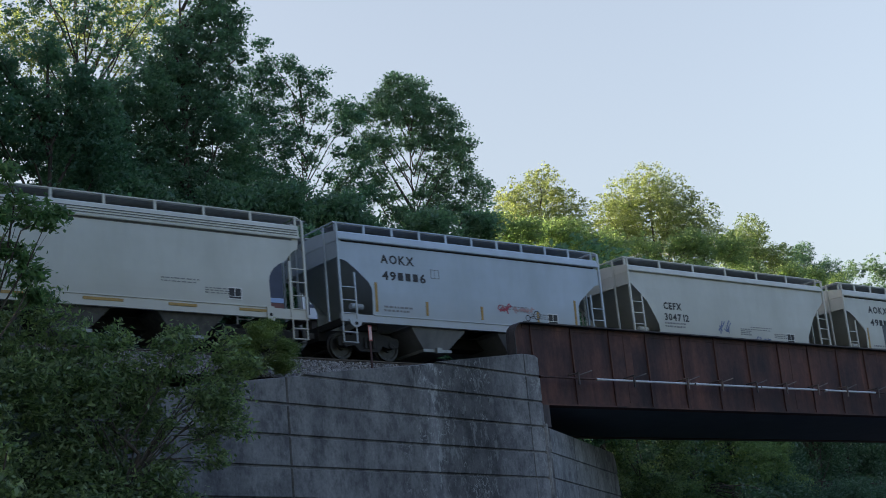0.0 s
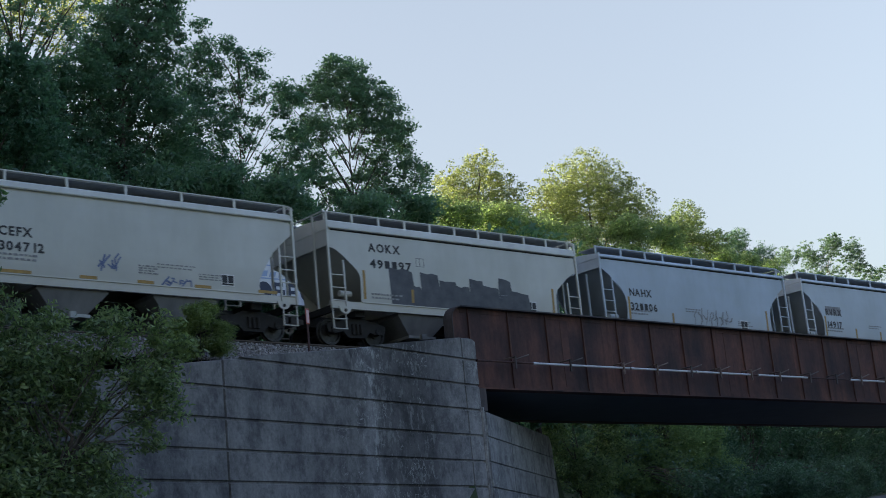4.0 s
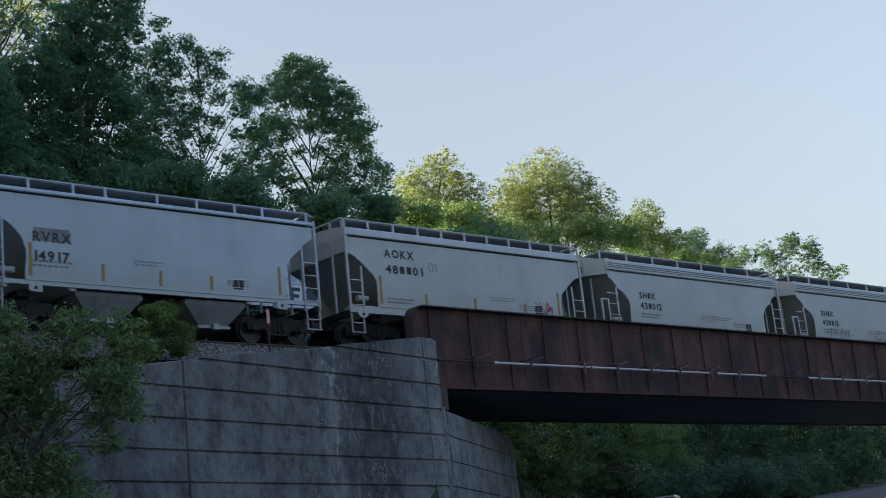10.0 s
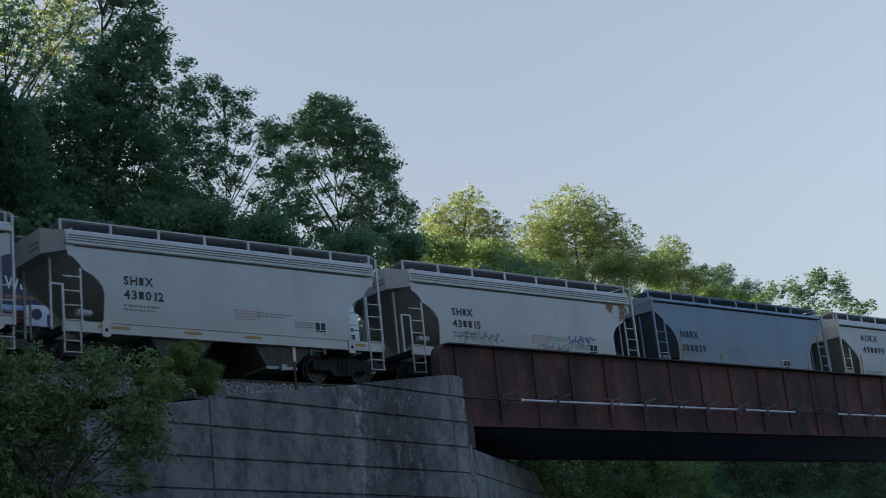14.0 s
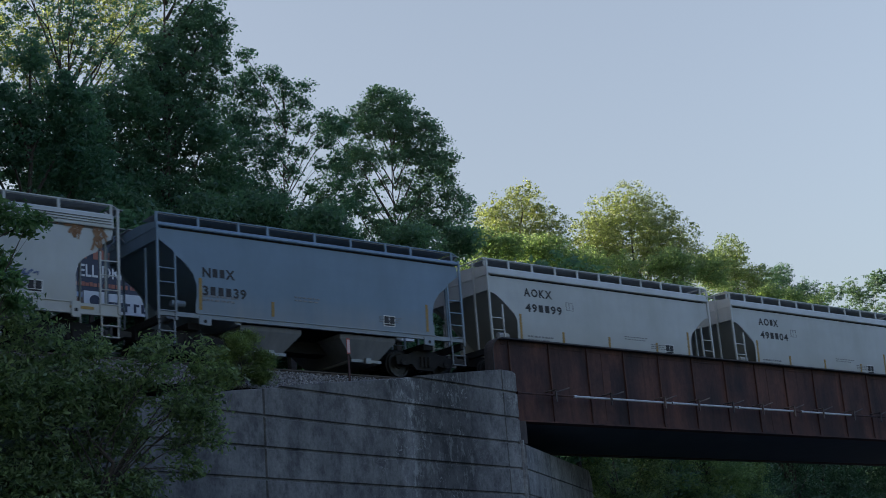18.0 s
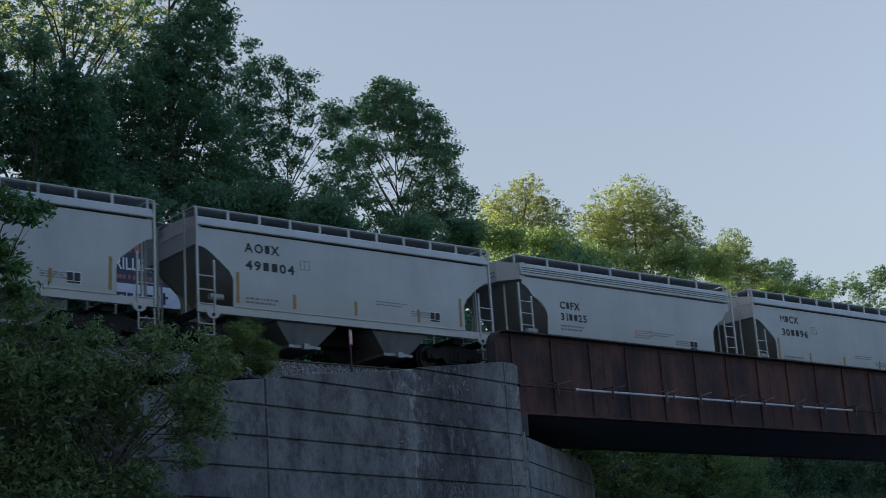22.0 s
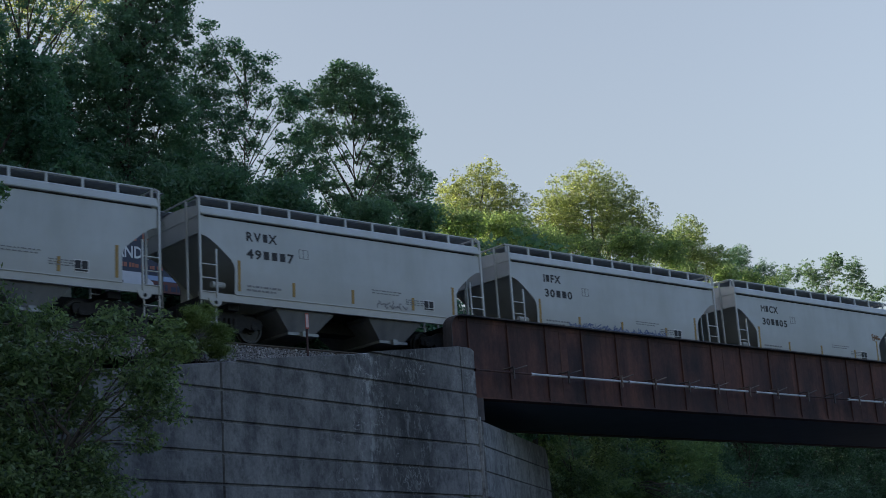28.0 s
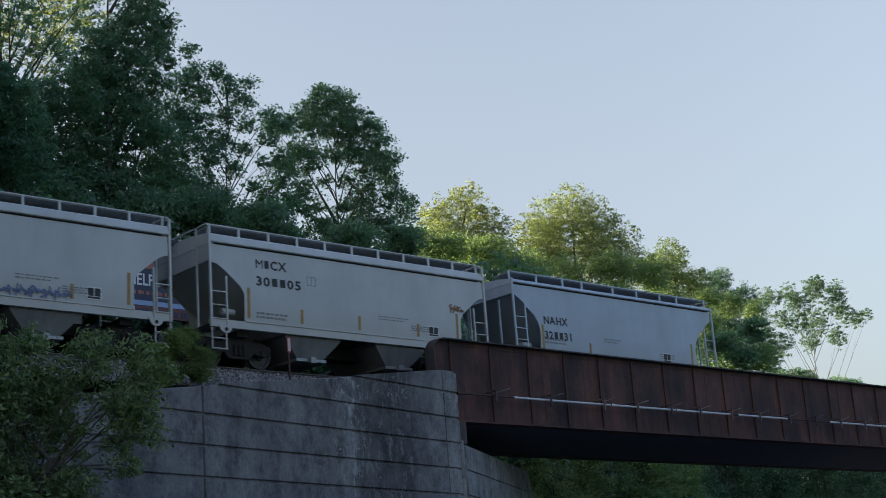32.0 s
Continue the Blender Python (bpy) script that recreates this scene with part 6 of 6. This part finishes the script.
def build_sun_blocking_wood():
    """The wood goes on along the hillside past the view, added to block the low sun."""
    rng = random.Random(50)
    lobes = [(rng.uniform(-3, 3), rng.uniform(-2.5, 2.5), z, rng.uniform(2.2, 3.0)) for z in (8, 10, 12, 14, 16, 18, 20, 22, 24, 26, 9, 11, 13, 15, 17, 19, 21, 23, 25, 28)]
    tree = thing("tree", "tall dark-green broadleaf tree added past the view to block sun", "tree", WOODS)
    part("trunk", limbs(lobes, (0, 0, -0.4), (0, 0, 27), 0.38, 51), BARK, tree)
    part("crown", leaf_cloud("crown", lobes, 0.6, 16, 9, 0.8, LEAF_DARK, 52, 0.9), LEAF_DARK, tree)
    spots = [(x + rng.uniform(-1.5, 1.5), y + rng.uniform(-2, 2)) for y in (56, 70, 84) for x in range(-30, 18, 8)]
    # extra unseen trees, set towards the sun to shade car ends and crowns
    spots += [(-7, 28), (-14, 29), (-21, 27), (-28, 30), (14.5, 73), (18, 80), (11.5, 65), (5, 62), (-1, 26), (3.5, 30.5), (-4, 32), (-11, 33), (-18, 32.5), (-26, 33), (-36, 32),
              (10, 49), (4, 47), (-3, 48), (-10, 47), (-18, 47), (-27, 46), (-37, 46), (-47, 45), (-46, 32), (3, 97), (-3, 95), (9, 99)]
    for i, (x, y) in enumerate(spots):
        m = pose(x, y, float(ground_height(x, y)), 0, 0, rng.uniform(0, 360))
        if i:
            copy_thing(tree, m)
        else:
            tree.matrix_basis = m


build_sun_blocking_wood()


def build_understory():
    """Saplings and low boughs that close the wood's edge, with hidden rows added to block sun."""
    rng = random.Random(60)
    # the wood beside the road past the bridge
    for i, (x, y) in enumerate([(70, 63), (78, 67), (86, 69), (94, 72), (102, 75), (111, 79), (120, 83), (131, 88), (143, 93), (157, 99), (172, 104), (190, 110)]):
        gz = float(ground_height(x, y))
        lobes = [(x + rng.uniform(-4.0, 4.0), y + rng.uniform(-1.0, 2.5), gz + rng.uniform(0.6, 12.0), rng.uniform(1.7, 2.4)) for k in range(30)]
        lobes += [(x + 2.0 + rng.uniform(-4.0, 4.0), y - 4.6 + rng.uniform(-0.4, 0.8), gz - 0.6 + rng.uniform(0.0, 1.8), rng.uniform(1.0, 1.4)) for k in range(9)]
        tree = thing("tree", "dense dark-green tree at the road's edge", "tree", WOODS)
        part("trunk", limbs(lobes, (x, y, gz - 0.2), (x, y, gz + 10), 0.16, 261 + i), BARK, tree)
        part("crown", leaf_cloud("crown", lobes, 0.12 if i < 5 else 0.2, 22 if i < 5 else 14, 10 if i < 5 else 6, 0.42, LEAF_SHADE, 270 + i, 1.0), LEAF_SHADE, tree)
    # hill row behind, added as a sun block for the low growth
    for i, x in enumerate(range(-12, 196, 8)):
        y = 105 + 0.45 * max(0, x - 96)
        lobes = [(x + rng.uniform(-5, 5), y + rng.uniform(-1.5, 1.5), rng.uniform(12, 26.5), rng.uniform(2.0, 2.6)) for k in range(20)]
        tree = thing("tree", "dark-green tree added on the hill to block the sun", "tree", WOODS)
        part("trunk", limbs(lobes, (x, y, float(ground_height(x, y)) - 0.2), (x, y, 24), 0.25, 361 + i), BARK, tree)
        part("crown", leaf_cloud("crown", lobes, 0.48, 10, 4.5, 0.9, LEAF_DARK, 370 + i, 1.0), LEAF_DARK, tree)
    # sapling rows mostly hidden by train and bridge, added to keep sunlight out
    rows = [(x, 52, 12.0, 19.5, 14) for x in range(-30, 58, 9)] + [(x, y, lo, hi, 26) for y, lo, hi in ((77, 4, 18), (84, 6, 19.5), (91, 9, 21)) for x in range(20, 96, 9)]
    for i, (x, y0, low, high, count) in enumerate(rows):
        lobes = [(x + rng.uniform(-4.5, 4.5), y0 + rng.uniform(-1.5, 2.0), rng.uniform(low, high), rng.uniform(1.5, 2.2)) for k in range(count)]
        tree = thing("sapling_clump", "dense dark-green saplings added at the wood's edge to block sun", "undergrowth", "saplings at the wood's edge")
        part("trunk", limbs(lobes, (x, y0, float(ground_height(x, y0)) - 0.2), (x, y0, 18), 0.16, 61 + i), BARK, tree)
        part("crown", leaf_cloud("crown", lobes, 0.21 if y0 < 80 else 0.42, 16 if y0 < 80 else 9, 10 if y0 < 80 else 5, 0.55, LEAF_DARK, 70 + i, 0.9), LEAF_DARK, tree)


build_understory()


# ---- billboard behind the track ----
NAVY = plain("navy_print", (0.018, 0.024, 0.055), (0.028, 0.036, 0.075), 2, 0.5, 0, 0)
SIGNWHITE = plain("white_print", (0.62, 0.64, 0.68), (0.72, 0.74, 0.77), 3, 0.5, 0, 0)
SIGNBLUE = plain("pale_blue_print", (0.28, 0.38, 0.58), (0.36, 0.46, 0.66), 2, 0.5, 0, 0)
SIGNRED = plain("red_brown_print", (0.12, 0.035, 0.025), (0.18, 0.055, 0.04), 2, 0.5, 0, 0)


SIGNRUST = plain("orange_red_print", (0.30, 0.09, 0.06), (0.40, 0.15, 0.10), 3, 0.5, 0, 0)


def build_billboard():
    y = 44.0
    sign = thing("billboard", "navy billboard with white capitals behind the track", "billboard", at=(0, 0, 0))
    bm = bm_new()
    box(bm, 18.6, 28.0, y, y + 0.18, 13.55, 16.2)
    part("panel", bm, NAVY, sign)
    for x in (19.0, 23.2, 27.5):
        bm = bm_new()
        box(bm, x - 0.12, x + 0.12, y + 0.2, y + 0.45, 9.2, 16.0)
        part("post", bm, TIEWOOD, sign)
    for nm, mt, x0, x1, z0, z1, lab in (("band", SIGNRED, 18.6, 28.0, 13.55, 13.95, "red-brown lower band"), ("stripe", SIGNBLUE, 18.6, 28.0, 13.97, 14.14, "pale blue stripe")):
        bm = bm_new()
        box(bm, x0, x1, y - 0.008, y - 0.001, z0, z1)
        part(nm, bm, mt, sign, lab)
    me = text_mesh("WELL DRILLERS AND HELPERS", 0.60)
    me.materials.clear()
    me.materials.append(SIGNWHITE)
    w = max(v.co.x for v in me.vertices)
    ob = new("lettering", me)
    ob.parent = sign
    ob.matrix_basis = pose(20.30, y - 0.012, 14.70, 90, 0, 0) @ Matrix.Diagonal((6.45 / w, 1, 1, 1))
    tagged(ob, "white capital letters")
    rng = random.Random(4)
    for z, h, mt, x0, x1 in ((14.36, 0.16, SIGNRUST, 20.3, 26.7), (15.32, 0.42, SIGNRUST, 20.6, 26.2), (13.62, 0.24, NAVY, 25.3, 27.4)):
        bm = bm_new()
        x = x0
        while x < x1:
            ww = rng.uniform(0.4, 0.9) * h
            box(bm, x, x + ww, y - 0.016, y - 0.010, z, z + h * rng.uniform(0.7, 1.0))
            x += ww + 0.16 * h + (0.4 * h if rng.random() < 0.2 else 0)
        tagged(part("print_line", bm, mt, sign, "row of unreadable print"), kind="stuff")


def build_second_billboard():
    y = 44.3
    sign = thing("billboard", "white billboard with blue and black shapes behind the track", "billboard")
    bm = bm_new()
    box(bm, 29.0, 35.2, y, y + 0.18, 13.55, 15.3)
    part("panel", bm, SIGNWHITE, sign)
    for x in (29.6, 34.6):
        bm = bm_new()
        box(bm, x - 0.12, x + 0.12, y + 0.2, y + 0.45, 9.2, 15.0)
        part("post", bm, TIEWOOD, sign)
    # heavy round and upright shapes in a row, smaller blue ones above them
    rng = random.Random(14)
    for i in range(9):
        x = 29.42 + 0.66 * i
        bm = bm_new()
        if i % 3 == 1:
            lathe(bm, [(0.15, -0.004), (0.34, -0.004), (0.34, 0.004), (0.15, 0.004)], 22)
        else:
            box(bm, -0.27, -0.12, -0.005, 0.005, -0.34, 0.34)
            box(bm, -0.119, 0.20, -0.005, 0.005, 0.20, 0.34)
            box(bm, -0.119, 0.14, -0.005, 0.005, -0.06, 0.07)
            if i % 3 == 2:
                box(bm, 0.141, 0.27, -0.005, 0.005, -0.34, 0.07)
        part("heavy_shape", bm, NAVY, sign).matrix_basis = pose(x, y - 0.008, 14.02)
    x = 29.25
    while x < 34.8:
        w, h = rng.uniform(0.12, 0.34), rng.uniform(0.14, 0.26)
        bm = bm_new()
        prism(bm, [(x, 14.56), (x + 0.06, 14.56 + h), (x + w + 0.06, 14.58 + h), (x + w, 14.58)], y - 0.012, y - 0.003)
        part("slanted_shape", bm, SIGNBLUE, sign)
        x += w + rng.uniform(0.08, 0.16)
    for z in (14.47, 14.98):
        bm = bm_new()
        box(bm, 29.1, 35.1, y - 0.010, y - 0.002, z, z + 0.05)
        part("stripe", bm, SIGNBLUE, sign)


def build_company_sign():
    """White sign in front of the billboard's foot: a round mark and a broad dark word shape."""
    y = 43.7
    sign = thing("sign_board", "white sign board with a dark round mark and bold dark shapes", "sign")
    bm = bm_new()
    prism(bm, [(20.85, 13.40), (20.85, 14.12), (24.55, 14.12), (25.05, 13.80), (25.05, 13.40)], y, y + 0.10)
    part("panel", bm, SIGNWHITE, sign)
    for x in (21.2, 24.6):
        bm = bm_new()
        box(bm, x - 0.07, x + 0.07, y + 0.102, y + 0.24, 9.3, 13.9)
        part("post", bm, TIEWOOD, sign)
    bm = bm_new()
    lathe(bm, [(0.0, -0.005), (0.19, -0.005), (0.19, 0.005), (0.0, 0.005)], 24)
    part("round_mark", bm, NAVY, sign, "dark round mark").matrix_basis = pose(21.25, y - 0.007, 13.80)
    # a row of plain bold bars as tall as the printed characters
    for k, (w, lo, hi) in enumerate(((0.24, -0.08, 0.30), (0.24, 0.0, 0.30), (0.15, 0.0, 0.30), (0.15, 0.0, 0.30), (0.24, 0.0, 0.30), (0.15, 0.0, 0.42), (0.15, 0.0, 0.42))):
        x = 21.62 + 0.335 * k
        bm = bm_new()
        for a, b in ((0.0, 0.085), (w, w + 0.085)) if w > 0.2 else ((0.05, 0.14),):
            box(bm, x + a, x + b, y - 0.012, y - 0.002, 13.50 + (lo if a < 0.01 else 0.0), 13.50 + hi)
        if w > 0.2:
            box(bm, x + 0.086, x + w - 0.001, y - 0.012, y - 0.002, 13.50 + hi - 0.08, 13.50 + hi)
            box(bm, x + 0.086, x + w - 0.001, y - 0.012, y - 0.002, 13.50, 13.57)
        else:
            box(bm, x + 0.141, x + 0.25, y - 0.012, y - 0.002, 13.50 + 0.21, 13.50 + 0.29)
        part("bold_shape", bm, NAVY, sign)


build_billboard()
build_company_sign()
build_second_billboard()


# ---- pickup truck on the road ----
def build_pickup():
    truck = thing("pickup_truck", "silver-white pickup truck driving downhill under the bridge", "pickup truck")
    WHITECAR = plain("white_car_paint", (0.40, 0.44, 0.49), (0.47, 0.51, 0.56), 2, 0.16, 0, 0)
    GLASSDARK = plain("car_glass", (0.015, 0.018, 0.022), (0.03, 0.035, 0.04), 2, 0.08, 0, 0)
    BLACKPL = plain("black_plastic", (0.012, 0.012, 0.013), (0.03, 0.03, 0.03), 5, 0.6, 0, 0)
    TYRE = plain("tyre_rubber", (0.012, 0.012, 0.012), (0.03, 0.03, 0.03), 8, 0.9, 0, 0)
    CHROME = plain("chrome", (0.5, 0.5, 0.52), (0.6, 0.6, 0.62), 3, 0.2, 1.0, 0)
    LAMP = plain("headlamp_glass", (0.6, 0.62, 0.65), (0.75, 0.76, 0.78), 3, 0.1, 0, 0)
    # x is forward; z = 0 on the road
    bm = bm_new()
    prism(bm, [(-2.85, 0.55), (-2.85, 1.18), (-0.9, 1.20), (1.05, 1.24), (2.35, 1.04), (2.66, 0.92), (2.78, 0.78), (2.8, 0.5)], -0.98, 0.98)
    bmesh.ops.bevel(bm, geom=bm.edges[:], offset=0.06, segments=2, affect='EDGES')
    part("body", bm, WHITECAR, truck)
    bm = bm_new()
    lo = [(-0.95, -0.92), (1.15, -0.92), (1.15, 0.92), (-0.95, 0.92)]
    hi = [(-0.72, -0.74), (0.42, -0.74), (0.42, 0.74), (-0.72, 0.74)]
    a = [bm.verts.new((x, y, 1.16)) for x, y in lo]
    b = [bm.verts.new((x, y, 1.79)) for x, y in hi]
    for i in range(4):
        bm.faces.new((a[i], a[(i + 1) % 4], b[(i + 1) % 4], b[i]))
    bm.faces.new(a[::-1])
    bm.faces.new(b)
    bmesh.ops.bevel(bm, geom=bm.edges[:], offset=0.05, segments=2, affect='EDGES')
    part("cab", bm, WHITECAR, truck)

    def pane(nm, pts, lab):
        q = bm_new()
        f = [q.verts.new(p) for p in pts]
        q.faces.new(f)
        r = bmesh.ops.extrude_face_region(q, geom=q.faces[:])
        c = Vector((0, 0, 1.45))
        for v in [v for v in r["geom"] if isinstance(v, bmesh.types.BMVert)]:
            v.co += (v.co - c).normalized() * 0.03
        part(nm, q, GLASSDARK, truck, lab)
    pane("windshield", [(1.07, -0.80, 1.24), (1.07, 0.80, 1.24), (0.50, 0.68, 1.73), (0.50, -0.68, 1.73)], "dark windshield")
    for s in (-1, 1):
        pane("side_window", [(0.92, s * 0.905, 1.26), (-0.80, s * 0.905, 1.26), (-0.66, s * 0.765, 1.72), (0.40, s * 0.765, 1.72)], "dark side window")
        bm = bm_new()
        box(bm, 2.70, 2.80, s * 0.94 - (0.30 if s > 0 else 0), s * 0.94 + (0.30 if s < 0 else 0), 0.74, 0.90)
        part("headlamp", bm, LAMP, truck)
        bm = bm_new()
        box(bm, 0.72, 0.86, s * 1.0 - (0 if s > 0 else 0.24), s * 1.0 + (0.24 if s > 0 else 0), 1.22, 1.46)
        part("mirror", bm, BLACKPL, truck)
        for wx in (-1.85, 1.75):
            bm = bm_new()
            lathe(bm, [(0.18, -0.12), (0.36, -0.12), (0.39, -0.08), (0.39, 0.08), (0.36, 0.12), (0.18, 0.12)], 20)
            wheel = part("wheel", bm, TYRE, truck)
            wheel.matrix_basis = pose(wx, s * 0.86, 0.39)
            bm = bm_new()
            lathe(bm, [(0.05, -0.13), (0.19, -0.125), (0.2, -0.1), (0.2, 0.1), (0.19, 0.125), (0.05, 0.13)], 14)
            part("rim", bm, CHROME, wheel)
    bm = bm_new()
    box(bm, 2.70, 2.83, -0.62, 0.62, 0.66, 0.99)
    bmesh.ops.bevel(bm, geom=bm.edges[:], offset=0.03, segments=1, affect='EDGES')
    grille = part("grille", bm, BLACKPL, truck, "black grille")
    for z, h in ((0.81, 0.05), (0.94, 0.025)):
        bm = bm_new()
        box(bm, 2.832, 2.86, -0.60, 0.60, z - h, z + h)
        bmesh.ops.bevel(bm, geom=bm.edges[:], offset=0.012, segments=1, affect='EDGES')
        part("grille_bar", bm, CHROME, grille, "bright cross bar")
    bm = bm_new()
    box(bm, 2.72, 2.94, -0.97, 0.97, 0.50, 0.655)
    bmesh.ops.bevel(bm, geom=bm.edges[:], offset=0.03, segments=1, affect='EDGES')
    part("bumper", bm, CHROME, truck, "bright front bumper")
    bm = bm_new()
    box(bm, 2.66, 2.86, -0.94, 0.94, 0.24, 0.495)
    bmesh.ops.bevel(bm, geom=bm.edges[:], offset=0.04, segments=1, affect='EDGES')
    part("air_dam", bm, BLACKPL, truck, "black valance under the bumper")
    for f in (-1, 1):
        bm = bm_new()
        prism(bm, [(-1.30, 0.36), (-1.30, 0.60), (1.20, 0.60), (1.20, 0.36)], f * 0.99 - 0.035, f * 0.99 + 0.035)
        part("side_step", bm, BLACKPL, truck, "black running board")
    bm = bm_new()
    box(bm, 2.942, 2.952, -0.16, 0.16, 0.52, 0.63)
    part("number_plate", bm, WHITEPAINT, truck, "blank plate")
    return truck


TRUCK = build_pickup()


def build_hatchback():
    car = thing("car", "grey hatchback driving up the road", "car")
    SILVER = plain("silver_car_paint", (0.22, 0.23, 0.24), (0.28, 0.29, 0.30), 2, 0.2, 0.3, 0)
    DARKGLASS = plain("tinted_glass", (0.015, 0.018, 0.022), (0.03, 0.035, 0.04), 2, 0.08, 0, 0)
    RUBBER = plain("black_rubber", (0.012, 0.012, 0.012), (0.03, 0.03, 0.03), 8, 0.9, 0, 0)
    ALLOY = plain("alloy_rim", (0.3, 0.3, 0.31), (0.42, 0.42, 0.43), 3, 0.3, 0.8, 0)
    REDGLASS = plain("tail_lamp_glass", (0.12, 0.012, 0.012), (0.18, 0.02, 0.02), 3, 0.15, 0, 0)
    bm = bm_new()
    prism(bm, [(-2.05, 0.32), (-2.12, 0.62), (-2.05, 0.95), (0.9, 0.93), (1.85, 0.78), (2.1, 0.55), (2.08, 0.28)], -0.88, 0.88)
    bmesh.ops.bevel(bm, geom=bm.edges[:], offset=0.07, segments=2, affect='EDGES')
    part("body", bm, SILVER, car)
    bm = bm_new()
    a = [bm.verts.new(p) for p in ((-1.98, -0.82, 0.9), (0.95, -0.82, 0.9), (0.95, 0.82, 0.9), (-1.98, 0.82, 0.9))]
    b = [bm.verts.new(p) for p in ((-1.5, -0.6, 1.45), (0.1, -0.6, 1.47), (0.1, 0.6, 1.47), (-1.5, 0.6, 1.45))]
    for i in range(4):
        bm.faces.new((a[i], a[(i + 1) % 4], b[(i + 1) % 4], b[i]))
    bm.faces.new(b)
    bmesh.ops.bevel(bm, geom=bm.edges[:], offset=0.05, segments=2, affect='EDGES')
    part("cabin", bm, SILVER, car)
    for nm, x0, x1, dx0, dx1 in (("rear_window", -1.92, -1.60, 0.0, 0.0), ("windshield", 0.80, 0.26, 0.0, 0.0)):
        bm = bm_new()
        s = -0.02 if x0 < 0 else 0.02
        q = [bm.verts.new(p) for p in ((x0 + s, -0.68, 1.0), (x0 + s, 0.68, 1.0), (x1 + s, 0.56, 1.38), (x1 + s, -0.56, 1.38), (x0 - s, -0.68, 0.99), (x0 - s, 0.68, 0.99), (x1 - s, 0.56, 1.37), (x1 - s, -0.56, 1.37))]
        for f in ((0, 1, 2, 3), (7, 6, 5, 4), (0, 4, 5, 1), (1, 5, 6, 2), (2, 6, 7, 3), (3, 7, 4, 0)):
            bm.faces.new([q[k] for k in f])
        part(nm, bm, DARKGLASS, car, "dark glass")
    for s in (-1, 1):
        bm = bm_new()
        q = [bm.verts.new((x, s * y, z)) for y0 in (0.0, 0.03) for x, y, z in ((-1.6, 0.79 + y0, 0.98), (0.7, 0.79 + y0, 0.98), (0.1, 0.655 + y0, 1.36), (-1.4, 0.655 + y0, 1.36))]
        for f in ((0, 1, 2, 3), (7, 6, 5, 4), (0, 4, 5, 1), (1, 5, 6, 2), (2, 6, 7, 3), (3, 7, 4, 0)):
            bm.faces.new([q[k] for k in f])
        part("side_window", bm, DARKGLASS, car, "dark glass")
        bm = bm_new()
        box(bm, -2.13, -2.03, s * 0.72 - 0.13, s * 0.72 + 0.13, 0.68, 0.86)
        part("tail_lamp", bm, REDGLASS, car, "red tail lamp")
        for wx in (-1.25, 1.3):
            bm = bm_new()
            lathe(bm, [(0.17, -0.1), (0.29, -0.1), (0.31, -0.07), (0.31, 0.07), (0.29, 0.1), (0.17, 0.1)], 18)
            wheel = part("wheel", bm, RUBBER, car)
            wheel.matrix_basis = pose(wx, s * 0.80, 0.31)
            bm = bm_new()
            lathe(bm, [(0.04, -0.105), (0.16, -0.10), (0.18, -0.08), (0.18, 0.08), (0.16, 0.10), (0.04, 0.105)], 14)
            part("rim", bm, ALLOY, wheel)
    return car


HATCHBACK = build_hatchback()


# ---- what moves ----
def truck_pose(s, lane, turn=4.0, way=-1):
    """Pose on a lane, s metres up the road from the bend under the bridge."""
    pts = [Vector(p) for p in ROAD]
    acc = -(pts[3] - pts[2]).length - (pts[2] - pts[1]).length - (pts[1] - pts[0]).length
    for a, b in zip(pts, pts[1:]):
        ln = (b - a).length
        if s <= acc + ln or b is pts[-1]:
            d = (b - a).normalized()
            k = (s - acc) / ln
            p = a.lerp(b, k) + Vector((-d.y, d.x, 0)).normalized() * lane
            return pose(p.x, p.y, p.z + 0.02, 0, -way * math.degrees(math.asin(d.z)), math.degrees(math.atan2(way * d.y, way * d.x)) + turn)
        acc += ln


TRUCK_LANE = 3.6


def truck_run(t):
    """Metres still to go to the bend; it slows a little as it comes down."""
    return 44.5 + (8 - t) * (24.75 if t < 8 else 20.2)


CAR_SPEED, CAR_AT_TWELVE = 13.0, 6.0


def motions():
    for i, car in enumerate(TRAIN):
        x0 = CARS[i][4]
        walk(car, [(t, pose(x0 - run(t), TRACK_Y, RAIL_Z)) for t in range(0, 33)])
        for w in [o for o in car.children if o.name.split(".")[0] == "wheelset"]:
            wx = w.matrix_basis.translation.x
            z = w.matrix_basis.translation.z
            rows, turn, last = [(0.0, pose(wx, 0, z))], 0.0, None
            for k in range(0, 321):
                t = k / 10
                x = x0 + wx - run(t)
                if 14 < x < 34:
                    if last is None and k > 0:
                        rows.append((t - 0.1, pose(wx, 0, z)))
                    if last is not None:
                        turn += math.degrees((run(t) - last) / 0.42)
                    last = run(t)
                    if k > 0:
                        rows.append((t, pose(wx, 0, z, 0, -turn, 0)))
            if rows[-1][0] < 32.0:
                rows.append((32.0, pose(wx, 0, z, 0, -turn, 0)))
            walk(w, rows)
    walk(TRUCK, [(t, truck_pose(truck_run(t), TRUCK_LANE)) for t in range(0, 33)])
    walk(HATCHBACK, [(t, truck_pose(CAR_AT_TWELVE + (t - 12) * CAR_SPEED, -7.75, 0.0, 1)) for t in range(0, 33)])


motions()
